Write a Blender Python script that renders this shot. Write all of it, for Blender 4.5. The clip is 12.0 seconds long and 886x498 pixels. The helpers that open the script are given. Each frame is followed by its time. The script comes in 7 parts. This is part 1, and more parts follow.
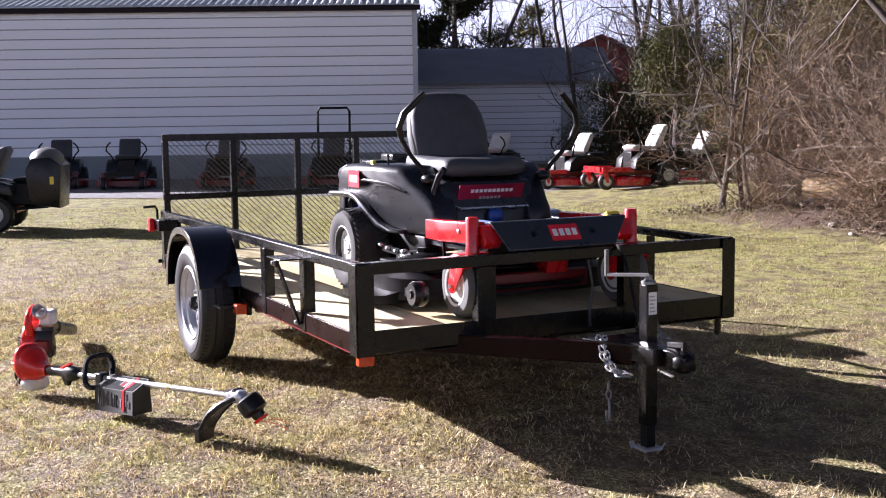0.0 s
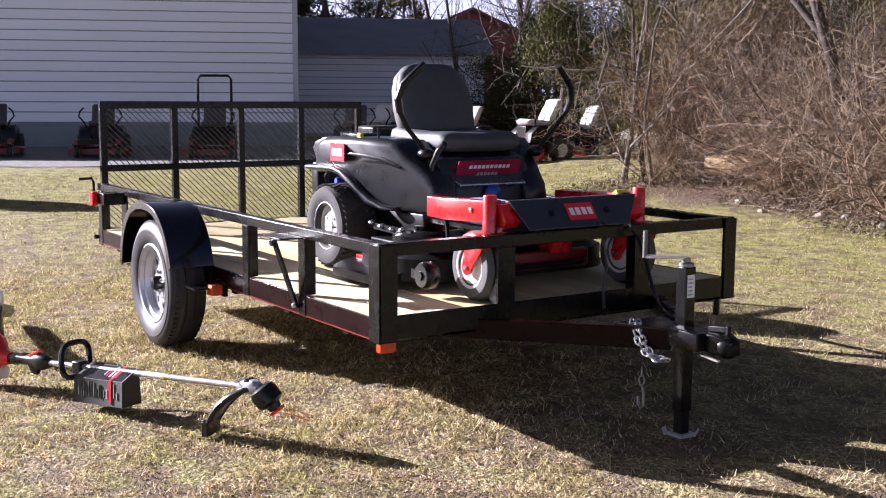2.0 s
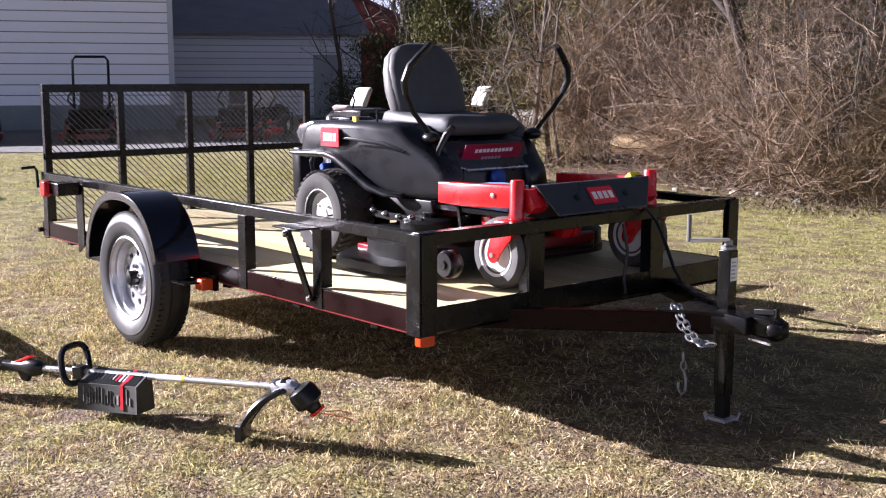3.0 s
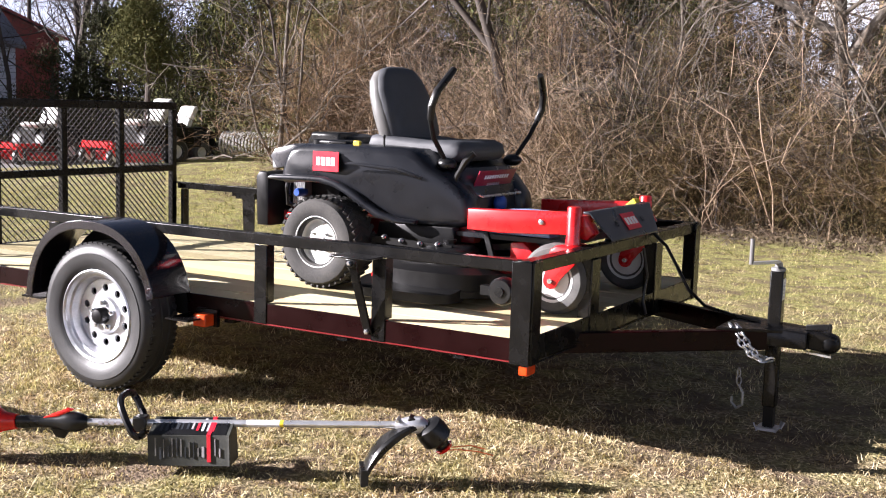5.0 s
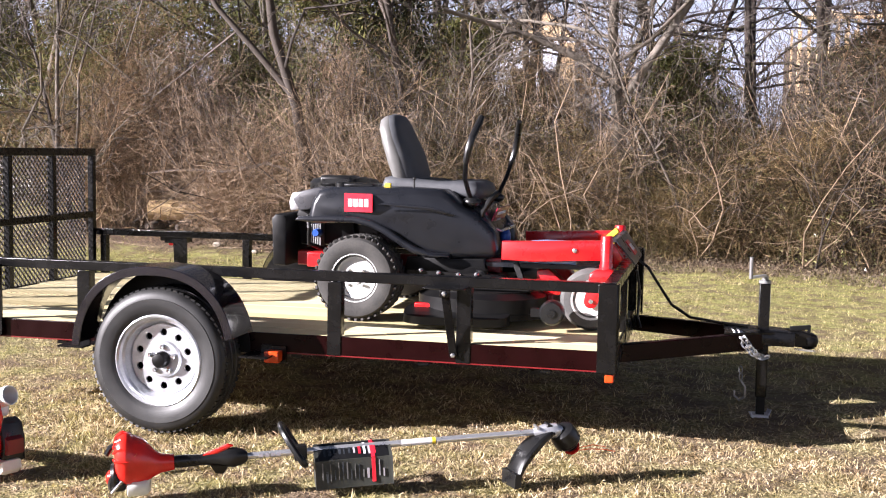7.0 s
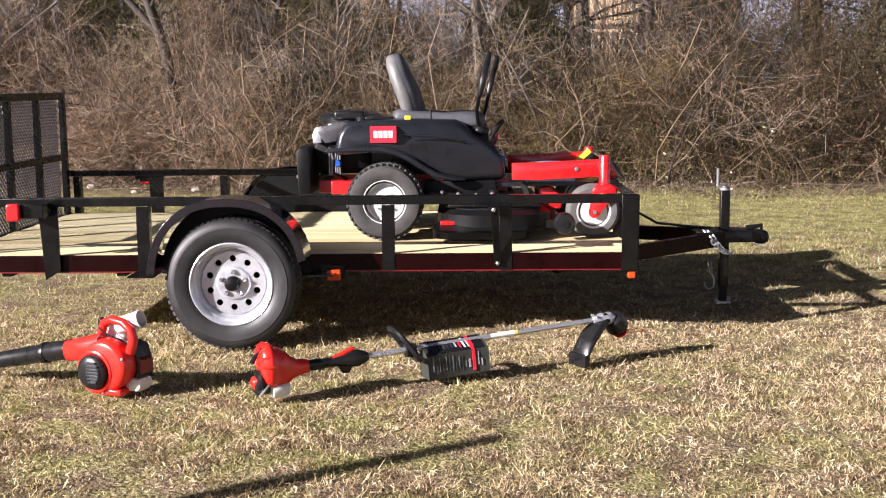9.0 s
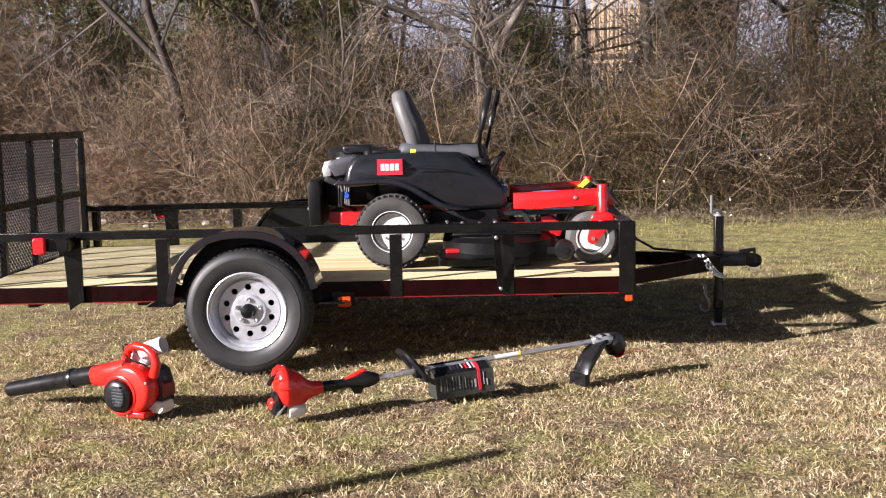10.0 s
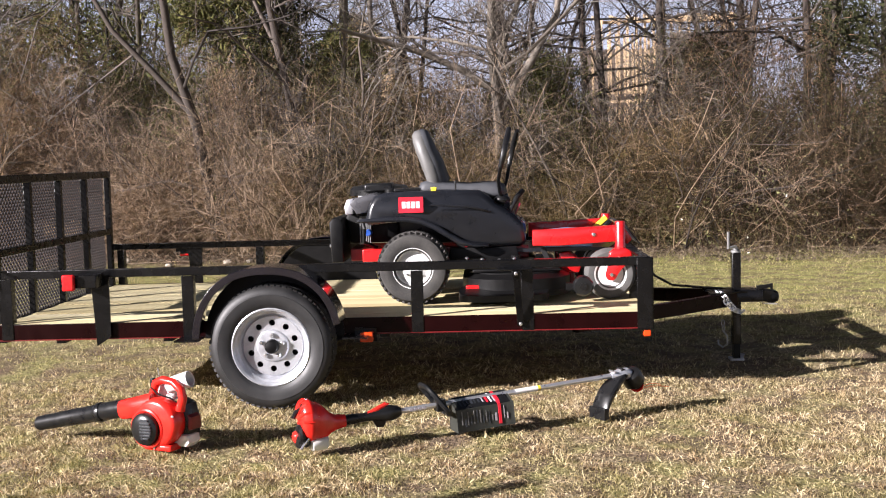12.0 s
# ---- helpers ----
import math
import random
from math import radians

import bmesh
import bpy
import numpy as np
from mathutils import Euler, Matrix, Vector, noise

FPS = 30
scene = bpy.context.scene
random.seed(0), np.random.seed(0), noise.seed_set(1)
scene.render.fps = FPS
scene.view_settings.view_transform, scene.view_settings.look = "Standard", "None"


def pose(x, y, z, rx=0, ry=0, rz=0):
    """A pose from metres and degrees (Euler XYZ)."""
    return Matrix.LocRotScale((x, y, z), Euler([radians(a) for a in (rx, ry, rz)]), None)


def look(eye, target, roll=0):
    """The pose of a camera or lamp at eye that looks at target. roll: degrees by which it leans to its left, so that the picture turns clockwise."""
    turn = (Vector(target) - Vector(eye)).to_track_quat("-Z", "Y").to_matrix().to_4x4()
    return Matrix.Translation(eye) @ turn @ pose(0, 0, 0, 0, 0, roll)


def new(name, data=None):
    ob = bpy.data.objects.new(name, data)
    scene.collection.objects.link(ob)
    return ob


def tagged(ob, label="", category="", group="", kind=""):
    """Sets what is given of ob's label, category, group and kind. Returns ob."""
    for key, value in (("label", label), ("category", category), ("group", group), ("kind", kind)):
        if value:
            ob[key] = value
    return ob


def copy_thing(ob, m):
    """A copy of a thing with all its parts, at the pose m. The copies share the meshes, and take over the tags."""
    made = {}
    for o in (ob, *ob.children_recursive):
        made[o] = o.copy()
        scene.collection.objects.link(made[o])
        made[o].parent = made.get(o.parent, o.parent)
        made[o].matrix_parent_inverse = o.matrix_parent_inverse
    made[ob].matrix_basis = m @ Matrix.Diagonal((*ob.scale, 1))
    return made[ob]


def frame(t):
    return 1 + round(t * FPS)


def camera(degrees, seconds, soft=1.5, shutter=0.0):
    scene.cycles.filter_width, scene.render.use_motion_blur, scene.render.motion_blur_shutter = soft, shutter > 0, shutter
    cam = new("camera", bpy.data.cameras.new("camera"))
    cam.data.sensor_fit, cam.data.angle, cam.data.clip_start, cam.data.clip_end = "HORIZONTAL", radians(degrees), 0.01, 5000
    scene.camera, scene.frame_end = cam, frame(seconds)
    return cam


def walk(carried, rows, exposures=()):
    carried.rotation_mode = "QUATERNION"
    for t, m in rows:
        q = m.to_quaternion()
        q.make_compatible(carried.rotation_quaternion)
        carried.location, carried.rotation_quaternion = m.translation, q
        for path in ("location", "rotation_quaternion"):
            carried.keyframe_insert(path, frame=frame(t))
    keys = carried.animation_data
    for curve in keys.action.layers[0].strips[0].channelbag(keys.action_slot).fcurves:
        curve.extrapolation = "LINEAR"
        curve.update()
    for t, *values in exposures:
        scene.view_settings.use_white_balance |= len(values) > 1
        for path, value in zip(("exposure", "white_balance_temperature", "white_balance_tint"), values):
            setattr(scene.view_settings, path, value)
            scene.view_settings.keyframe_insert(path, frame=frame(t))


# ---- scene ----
cam = camera(42.53, 12.0, soft=1.1)
PATH = [
    (0, pose(6.3862, -1.7443, 1.3171, 83.794, 0, 63.656) @ pose(0, 0, 0, 0, 0, -0.789)),
    (0.5, pose(6.3112, -1.7904, 1.3175, 83.499, 0, 63.157) @ pose(0, 0, 0, 0, 0, -0.491)),
    (1, pose(6.1851, -1.9100, 1.3249, 82.995, 0, 61.498) @ pose(0, 0, 0, 0, 0, -0.058)),
    (1.5, pose(6.0094, -2.0131, 1.3170, 82.665, 0, 59.520) @ pose(0, 0, 0, 0, 0, 0.002)),
    (2, pose(5.8213, -2.2192, 1.3246, 82.343, 0, 56.300) @ pose(0, 0, 0, 0, 0, 0.313)),
    (2.5, pose(5.5680, -2.4188, 1.3283, 81.988, 0, 53.055) @ pose(0, 0, 0, 0, 0, 0.148)),
    (4.5, pose(4.1953, -3.5155, 1.3159, 81.430, 0, 34.650) @ pose(0, 0, 0, 0, 0, 1.314)),
    (5, pose(3.8392, -3.7582, 1.3152, 82.792, 0, 29.950) @ pose(0, 0, 0, 0, 0, 1.717)),
    (5.5, pose(3.5114, -4.0583, 1.3167, 83.715, 0, 25.454) @ pose(0, 0, 0, 0, 0, 1.836)),
    (6, pose(3.1421, -4.3288, 1.3168, 84.341, 0, 20.849) @ pose(0, 0, 0, 0, 0, 1.517)),
    (6.5, pose(2.7545, -4.5980, 1.3065, 85.232, 0, 16.648) @ pose(0, 0, 0, 0, 0, 1.535)),
    (8.5, pose(1.4785, -5.6121, 1.3224, 82.349, 0, 3.650) @ pose(0, 0, 0, 0, 0, -0.703)),
    (9, pose(1.2074, -5.7595, 1.3152, 81.724, 0, 1.420) @ pose(0, 0, 0, 0, 0, -0.572)),
    (9.5, pose(1.1789, -5.9152, 1.3229, 81.928, 0, 1.303) @ pose(0, 0, 0, 0, 0, -1.176)),
    (10, pose(1.2162, -6.0375, 1.3311, 83.295, 0, 1.683) @ pose(0, 0, 0, 0, 0, -1.366)),
    (10.5, pose(1.1954, -6.1064, 1.3260, 84.810, 0, 1.633) @ pose(0, 0, 0, 0, 0, -1.356)),
    (11, pose(1.2024, -6.1374, 1.3242, 85.271, 0, 1.993) @ pose(0, 0, 0, 0, 0, -1.457)),
    (11.5, pose(1.2064, -6.1479, 1.3234, 85.307, 0, 2.343) @ pose(0, 0, 0, 0, 0, -1.547)),
    (12, pose(1.2039, -6.1411, 1.3222, 85.329, 0, 2.523) @ pose(0, 0, 0, 0, 0, -1.573)),
]
EXPOSURE = [(0.0, 1.62, 5620, 26), (2.7, 1.57, 5620, 26), (4.3, 1.65, 5880, 19), (6.7, 1.68, 5860, 20), (8.3, 1.38, 5980, 21), (8.9, 1.28, 5980, 21), (9.5, 1.18, 5980, 21), (10.0, 1.10, 6000, 20), (11.0, 1.15, 5980, 18), (12.0, 1.17, 5980, 18)]
walk(cam, PATH, EXPOSURE)

# ---- world, sun ----
SUN_AZ = radians(31.5)      # way of the light over the ground, from +x towards +y
SUN_EL = radians(21.5)
to_sun = Vector((-math.cos(SUN_AZ) * math.cos(SUN_EL), -math.sin(SUN_AZ) * math.cos(SUN_EL), math.sin(SUN_EL)))
world = bpy.data.worlds.new("world")
scene.world = world
world.use_nodes = True
wn = world.node_tree
sky = wn.nodes.new("ShaderNodeTexSky")
sky.sky_type, sky.sun_disc = "NISHITA", False
sky.sun_elevation, sky.sun_rotation = SUN_EL, math.atan2(to_sun.x, to_sun.y)
sky.air_density, sky.dust_density, sky.ozone_density = 1.0, 4.0, 1.0
bg = wn.nodes["Background"]
bg.inputs["Strength"].default_value = 0.0155
# pale winter haze, all round, thinning with height
place = wn.nodes.new("ShaderNodeTexCoord")
split = wn.nodes.new("ShaderNodeSeparateXYZ")
wn.links.new(place.outputs["Generated"], split.inputs[0])
low_sky = wn.nodes.new("ShaderNodeMapRange")
low_sky.interpolation_type = "SMOOTHSTEP"
low_sky.inputs["From Min"].default_value, low_sky.inputs["From Max"].default_value = 0.36, 0.0
wn.links.new(split.outputs["Z"], low_sky.inputs["Value"])
haze = wn.nodes.new("ShaderNodeMix")
haze.data_type, haze.blend_type = "RGBA", "ADD"
haze.inputs[7].default_value = (24.0, 25.0, 29.5, 1)
wn.links.new(low_sky.outputs[0], haze.inputs[0])
wn.links.new(sky.outputs[0], haze.inputs[6])
wn.links.new(haze.outputs[2], bg.inputs[0])
sun_data = bpy.data.lights.new("sun", "SUN")
sun_data.energy, sun_data.angle, sun_data.color = 6.8, radians(0.53), (1.0, 0.93, 0.84)
sun = new("sun", sun_data)
sun.matrix_world = look((-30, -20, 20), Vector((-30, -20, 20)) - to_sun)


# ---- geometry helpers ----
class Geo:
    """Vertices and faces of one mesh, collected in world metres."""

    def __init__(self):
        self.v, self.f = [], []

    def add(self, verts, faces, m=None):
        k = len(self.v)
        self.v += [tuple(m @ Vector(p)) if m else tuple(p) for p in verts]
        self.f += [tuple(i + k for i in q) for q in faces]
        return self

    def box(self, x0, y0, z0, x1, y1, z1, m=None):
        vs = [(x, y, z) for z in (z0, z1) for y in (y0, y1) for x in (x0, x1)]
        return self.add(vs, [(0, 2, 3, 1), (4, 5, 7, 6), (0, 1, 5, 4), (2, 6, 7, 3), (0, 4, 6, 2), (1, 3, 7, 5)], m)

    def bar(self, a, b, w, h, up=(0, 0, 1)):
        """A straight bar of w x h from a to b."""
        a, b = Vector(a), Vector(b)
        d = (b - a).normalized()
        s = d.cross(Vector(up)).normalized()
        u = s.cross(d)
        vs = [p + s * (w / 2 * i) + u * (h / 2 * j) for p in (a, b) for i, j in ((-1, -1), (1, -1), (1, 1), (-1, 1))]
        return self.add(vs, [(3, 2, 1, 0), (4, 5, 6, 7), (0, 1, 5, 4), (1, 2, 6, 5), (2, 3, 7, 6), (3, 0, 4, 7)])

    def tube(self, pts, r, n=8, cap=True):
        pts = [Vector(p) for p in pts]
        rs = r if isinstance(r, (list, tuple)) else [r] * len(pts)
        ref, vs, fs = None, [], []
        for i, p in enumerate(pts):
            d = (pts[min(i + 1, len(pts) - 1)] - pts[max(i - 1, 0)]).normalized()
            if ref is None:
                ref = d.orthogonal().normalized()
            ref = (ref - d * ref.dot(d)).normalized()
            o = d.cross(ref)
            vs += [p + (ref * math.cos(2 * math.pi * k / n) + o * math.sin(2 * math.pi * k / n)) * rs[i] for k in range(n)]
        for i in range(len(pts) - 1):
            for k in range(n):
                q = (k + 1) % n
                fs.append((i * n + k, i * n + q, i * n + n + q, i * n + n + k))
        if cap:
            fs += [tuple(range(n))[::-1], tuple(range(len(pts) * n - n, len(pts) * n))]
        return self.add(vs, fs)

    def lathe(self, prof, m=None, n=32, closed=False, cap=True):
        """Turns (radius, height) points about the z axis of m."""
        vs, fs = [], []
        for r, h in prof:
            vs += [(r * math.cos(2 * math.pi * k / n), r * math.sin(2 * math.pi * k / n), h) for k in range(n)]
        rows = len(prof)
        for i in range(rows if closed else rows - 1):
            j = (i + 1) % rows
            for k in range(n):
                q = (k + 1) % n
                fs.append((i * n + k, i * n + q, j * n + q, j * n + k))
        if cap and not closed:
            if prof[0][0] > 1e-4:
                fs.append(tuple(range(n))[::-1])
            if prof[-1][0] > 1e-4:
                fs.append(tuple(range(rows * n - n, rows * n)))
        return self.add(vs, fs, m)

    def prism(self, poly, y0, y1, b=0.0, m=None, flare=None):
        """A side outline of (x, z) points carried from y0 to y1, its rims rounded by b."""
        n = len(poly)
        area = sum(poly[i][0] * poly[(i + 1) % n][1] - poly[(i + 1) % n][0] * poly[i][1] for i in range(n))
        sg = 1 if area > 0 else -1

        def inset(d):
            out = []
            for i in range(n):
                p0, p, p1 = (Vector(poly[k % n]) for k in (i - 1, i, i + 1))
                a, c = (p - p0), (p1 - p)
                na, nc = Vector((-a.y, a.x)).normalized() * sg, Vector((-c.y, c.x)).normalized() * sg
                h = na + nc
                h = h.normalized() if h.length > 1e-6 else na
                out.append(p + h * d)
            return out
        rings = [(y0, b), (y0 + b * 0.3, b * 0.3), (y0 + b, 0), (y1 - b, 0), (y1 - b * 0.3, b * 0.3), (y1, b)] if b else [(y0, 0), (y1, 0)]
        vs, fs = [], []
        for y, d in rings:
            vs += [(p[0], y, p[1]) for p in inset(d)]
        for i in range(len(rings) - 1):
            for k in range(n):
                q = (k + 1) % n
                fs.append((i * n + k, i * n + n + k, i * n + n + q, i * n + q))
        fs += [tuple(range(n)), tuple(range(len(rings) * n - n, len(rings) * n))[::-1]]
        return self.add(vs, fs, m)

    def ball(self, c, rx, ry, rz, nu=16, nv=10, m=None):
        vs, fs = [], []
        for j in range(nv + 1):
            a = math.pi * j / nv
            vs += [(c[0] + rx * math.sin(a) * math.cos(2 * math.pi * k / nu), c[1] + ry * math.sin(a) * math.sin(2 * math.pi * k / nu), c[2] - rz * math.cos(a)) for k in range(nu)]
        for j in range(nv):
            for k in range(nu):
                q = (k + 1) % nu
                fs.append((j * nu + k, j * nu + q, j * nu + nu + q, j * nu + nu + k))
        return self.add(vs, fs, m)

    def loft(self, rings, cap=True):
        n = len(rings[0])
        vs = [p for r in rings for p in r]
        fs = [(i * n + k, i * n + (k + 1) % n, i * n + n + (k + 1) % n, i * n + n + k) for i in range(len(rings) - 1) for k in range(n)]
        if cap:
            fs += [tuple(range(n))[::-1], tuple(range(len(rings) * n - n, len(rings) * n))]
        return self.add(vs, fs)


def mesh_of(name, geo, material, angle=35):
    me = bpy.data.meshes.new(name)
    me.from_pydata(geo.v, [], geo.f)
    bm = bmesh.new()
    bm.from_mesh(me)
    bmesh.ops.remove_doubles(bm, verts=bm.verts, dist=1e-5)
    bmesh.ops.recalc_face_normals(bm, faces=bm.faces)
    bm.to_mesh(me)
    bm.free()
    me.materials.append(material)
    me.polygons.foreach_set("use_smooth", [True] * len(me.polygons))
    me.set_sharp_from_angle(angle=radians(angle))
    return me


def thing(name, base, label, category, group="", kind=""):
    ob = new(name)
    ob.empty_display_size = 0.1
    ob.location = base
    return tagged(ob, label, category, group, kind)


def part(name, geo, material, parent, label="", bevel=0.0, angle=35):
    """Links geometry as one mesh under a thing or under a part."""
    me = geo if isinstance(geo, bpy.types.Mesh) else mesh_of(name, geo, material, angle)
    ob = new(name, me)
    ob.parent = parent
    if parent.type == "EMPTY":
        ob.matrix_parent_inverse = Matrix.Translation(-Vector(parent.location))
    if bevel:
        mod = ob.modifiers.new("bevel", "BEVEL")
        mod.width, mod.segments, mod.limit_method, mod.angle_limit = bevel, 2, "ANGLE", radians(40)
    return tagged(ob, label) if label else ob


def solid(name, geo, material, label, category, group="", kind="", bevel=0.0, angle=35):
    """A thing that is one mesh."""
    ob = new(name, mesh_of(name, geo, material, angle))
    if bevel:
        mod = ob.modifiers.new("bevel", "BEVEL")
        mod.width, mod.segments, mod.limit_method, mod.angle_limit = bevel, 2, "ANGLE", radians(40)
    return tagged(ob, label, category, group, kind)


def across(x, y, z):
    """A pose whose z axis points to -y, for wheels on the near side."""
    return pose(x, y, z, 90, 0, 0)


def strands(name, pts, rad, material, sides=3):
    """A mesh of many thin twigs: pts is (n, k, 3), rad is (n, k)."""
    n, k, _ = pts.shape
    d = pts[:, -1] - pts[:, 0]
    d /= np.linalg.norm(d, axis=1)[:, None] + 1e-9
    ref = np.where(np.abs(d[:, 2:3]) > 0.9, np.array([[1.0, 0, 0]]), np.array([[0, 0, 1.0]]))
    a = np.cross(d, ref)
    a /= np.linalg.norm(a, axis=1)[:, None] + 1e-9
    b = np.cross(d, a)
    ang = np.arange(sides) * 2 * math.pi / sides
    ring = a[:, None, None, :] * np.cos(ang)[None, None, :, None] + b[:, None, None, :] * np.sin(ang)[None, None, :, None]
    v = (pts[:, :, None, :] + ring * rad[:, :, None, None]).reshape(-1, 3)
    i = np.arange(n)[:, None, None] * (k * sides)
    j = np.arange(k - 1)[None, :, None] * sides
    s = np.arange(sides)[None, None, :]
    s1 = (s + 1) % sides
    f = np.stack([i + j + s, i + j + s1, i + j + sides + s1, i + j + sides + s], -1).reshape(-1, 4)
    me = bpy.data.meshes.new(name)
    me.vertices.add(len(v))
    me.vertices.foreach_set("co", v.astype(np.float32).ravel())
    me.loops.add(f.size)
    me.loops.foreach_set("vertex_index", f.astype(np.int32).ravel())
    me.polygons.add(len(f))
    me.polygons.foreach_set("loop_start", np.arange(0, f.size, 4, dtype=np.int32))
    me.polygons.foreach_set("use_smooth", np.ones(len(f), dtype=bool))
    me.update(calc_edges=True)
    me.materials.append(material)
    return me


def strips(name, pts, width, material, seed=0):
    """A mesh of very many hair-thin twigs, one narrow strip each: pts is (n, k, 3), width is (n, k)."""
    n, k, _ = pts.shape
    d = pts[:, -1] - pts[:, 0]
    a = np.cross(d, np.random.default_rng(seed).normal(0, 1, (n, 3)))
    a /= np.linalg.norm(a, axis=1)[:, None] + 1e-9
    o = a[:, None, :] * width[:, :, None] * 0.5
    v = np.stack([pts - o, pts + o], 2).reshape(-1, 3)
    i = np.arange(n)[:, None] * (2 * k) + 2 * np.arange(k - 1)[None, :]
    f = np.stack([i, i + 1, i + 3, i + 2], -1).reshape(-1, 4)
    me = bpy.data.meshes.new(name)
    me.vertices.add(len(v))
    me.vertices.foreach_set("co", v.astype(np.float32).ravel())
    me.loops.add(f.size)
    me.loops.foreach_set("vertex_index", f.astype(np.int32).ravel())
    me.polygons.add(len(f))
    me.polygons.foreach_set("loop_start", np.arange(0, f.size, 4, dtype=np.int32))
    me.update(calc_edges=True)
    me.materials.append(material)
    return me


def shards(name, v, per, material):
    """A mesh of many loose faces of `per` corners each: v is (n * per, 3)."""
    me = bpy.data.meshes.new(name)
    me.vertices.add(len(v))
    me.vertices.foreach_set("co", v.astype(np.float32).ravel())
    me.loops.add(len(v))
    me.loops.foreach_set("vertex_index", np.arange(len(v), dtype=np.int32))
    me.polygons.add(len(v) // per)
    me.polygons.foreach_set("loop_start", np.arange(0, len(v), per, dtype=np.int32))
    me.update(calc_edges=True)
    me.materials.append(material)
    return me


# ---- materials ----
def material(name, colors, rough=0.6, metal=0.0, scale=8.0, fine=60.0, bump=0.15, fine_mix=0.35, per="", spec=0.5, coat=0.0, dist=0.004, own=0.6):
    """Base colours mixed by noise at two sizes; per: 'island' or 'object' varies piece by piece."""
    mt = bpy.data.materials.new(name)
    mt.use_nodes = True
    nt = mt.node_tree
    bs = nt.nodes["Principled BSDF"]
    bs.inputs["Roughness"].default_value, bs.inputs["Metallic"].default_value = rough, metal
    bs.inputs["Specular IOR Level"].default_value = spec
    bs.inputs["Coat Weight"].default_value = coat
    co = nt.nodes.new("ShaderNodeTexCoord")
    n1, n2 = nt.nodes.new("ShaderNodeTexNoise"), nt.nodes.new("ShaderNodeTexNoise")
    n1.inputs["Scale"].default_value, n2.inputs["Scale"].default_value = scale, fine
    n1.inputs["Detail"].default_value, n2.inputs["Detail"].default_value = 4, 3
    for n in (n1, n2):
        nt.links.new(co.outputs["Object"], n.inputs["Vector"])
    mix = nt.nodes.new("ShaderNodeMath")
    mix.operation = "MULTIPLY_ADD"
    mix.inputs[1].default_value = fine_mix
    nt.links.new(n2.outputs["Fac"], mix.inputs[0])
    sc = nt.nodes.new("ShaderNodeMath")
    sc.operation = "MULTIPLY"
    sc.inputs[1].default_value = 1 - fine_mix
    nt.links.new(n1.outputs["Fac"], sc.inputs[0])
    nt.links.new(sc.outputs[0], mix.inputs[2])
    fac = mix.outputs[0]
    lo, hi = 0.32, 0.68
    if per:
        if per == "island":
            rnd = nt.nodes.new("ShaderNodeNewGeometry").outputs["Random Per Island"]
        else:
            rnd = nt.nodes.new("ShaderNodeObjectInfo").outputs["Random"]
        av = nt.nodes.new("ShaderNodeMix")
        av.inputs["Factor"].default_value = own
        nt.links.new(fac, av.inputs[2])
        nt.links.new(rnd, av.inputs[3])
        fac = av.outputs[0]
        lo, hi = (0.15, 0.85) if own > 0.5 else (0.31, 0.66)
    ramp = nt.nodes.new("ShaderNodeValToRGB")
    el = ramp.color_ramp.elements
    while len(el) < len(colors):
        el.new(0.5)
    for i, c in enumerate(colors):
        el[i].position = lo + (hi - lo) * i / max(1, len(colors) - 1)
        el[i].color = (*c, 1)
    nt.links.new(fac, ramp.inputs["Fac"])
    nt.links.new(ramp.outputs["Color"], bs.inputs["Base Color"])
    if bump:
        bp = nt.nodes.new("ShaderNodeBump")
        bp.inputs["Strength"].default_value, bp.inputs["Distance"].default_value = bump, dist
        nt.links.new(mix.outputs[0], bp.inputs["Height"])
        nt.links.new(bp.outputs["Normal"], bs.inputs["Normal"])
        rr = nt.nodes.new("ShaderNodeMapRange")
        rr.inputs["To Min"].default_value, rr.inputs["To Max"].default_value = max(0.02, rough - 0.12), min(1.0, rough + 0.12)
        nt.links.new(n1.outputs["Fac"], rr.inputs["Value"])
        nt.links.new(rr.outputs[0], bs.inputs["Roughness"])
    return mt


def grey(v):
    return (v, v, v)


black_paint = material("black_enamel", [(0.0022, 0.0022, 0.0024), (0.005, 0.0046, 0.0045)], rough=0.26, scale=12, fine=220, bump=0.05, spec=0.28)
mesh_paint = material("dusty_black_mesh", [(0.016, 0.013, 0.013), (0.036, 0.030, 0.029)], rough=0.45, scale=6, fine=120, bump=0.05)
fender_paint = material("glossy_dark_enamel", [(0.004, 0.0034, 0.006), (0.008, 0.0066, 0.011)], rough=0.15, scale=8, fine=150, bump=0.04, coat=0.6)
maroon_paint = material("maroon_enamel", [(0.0048, 0.0005, 0.0006), (0.010, 0.0009, 0.001)], rough=0.3, scale=10, fine=180, bump=0.06, spec=0.12)
tyre_rubber = material("tyre_rubber", [(0.008, 0.008, 0.0085), (0.019, 0.0185, 0.018)], rough=0.52, scale=14, fine=160, bump=0.25)
dusty_rubber = material("dusty_tyre_rubber", [(0.020, 0.0192, 0.018), (0.058, 0.054, 0.049)], rough=0.85, scale=16, fine=140, bump=0.3)
caster_rubber = material("grey_caster_rubber", [(0.05, 0.049, 0.047), (0.10, 0.097, 0.092)], rough=0.8, scale=16, fine=140, bump=0.2)
galvanised = material("galvanised_steel", [(0.46, 0.47, 0.50), (0.62, 0.63, 0.66)], rough=0.34, metal=0.65, scale=24, fine=130, bump=0.08)
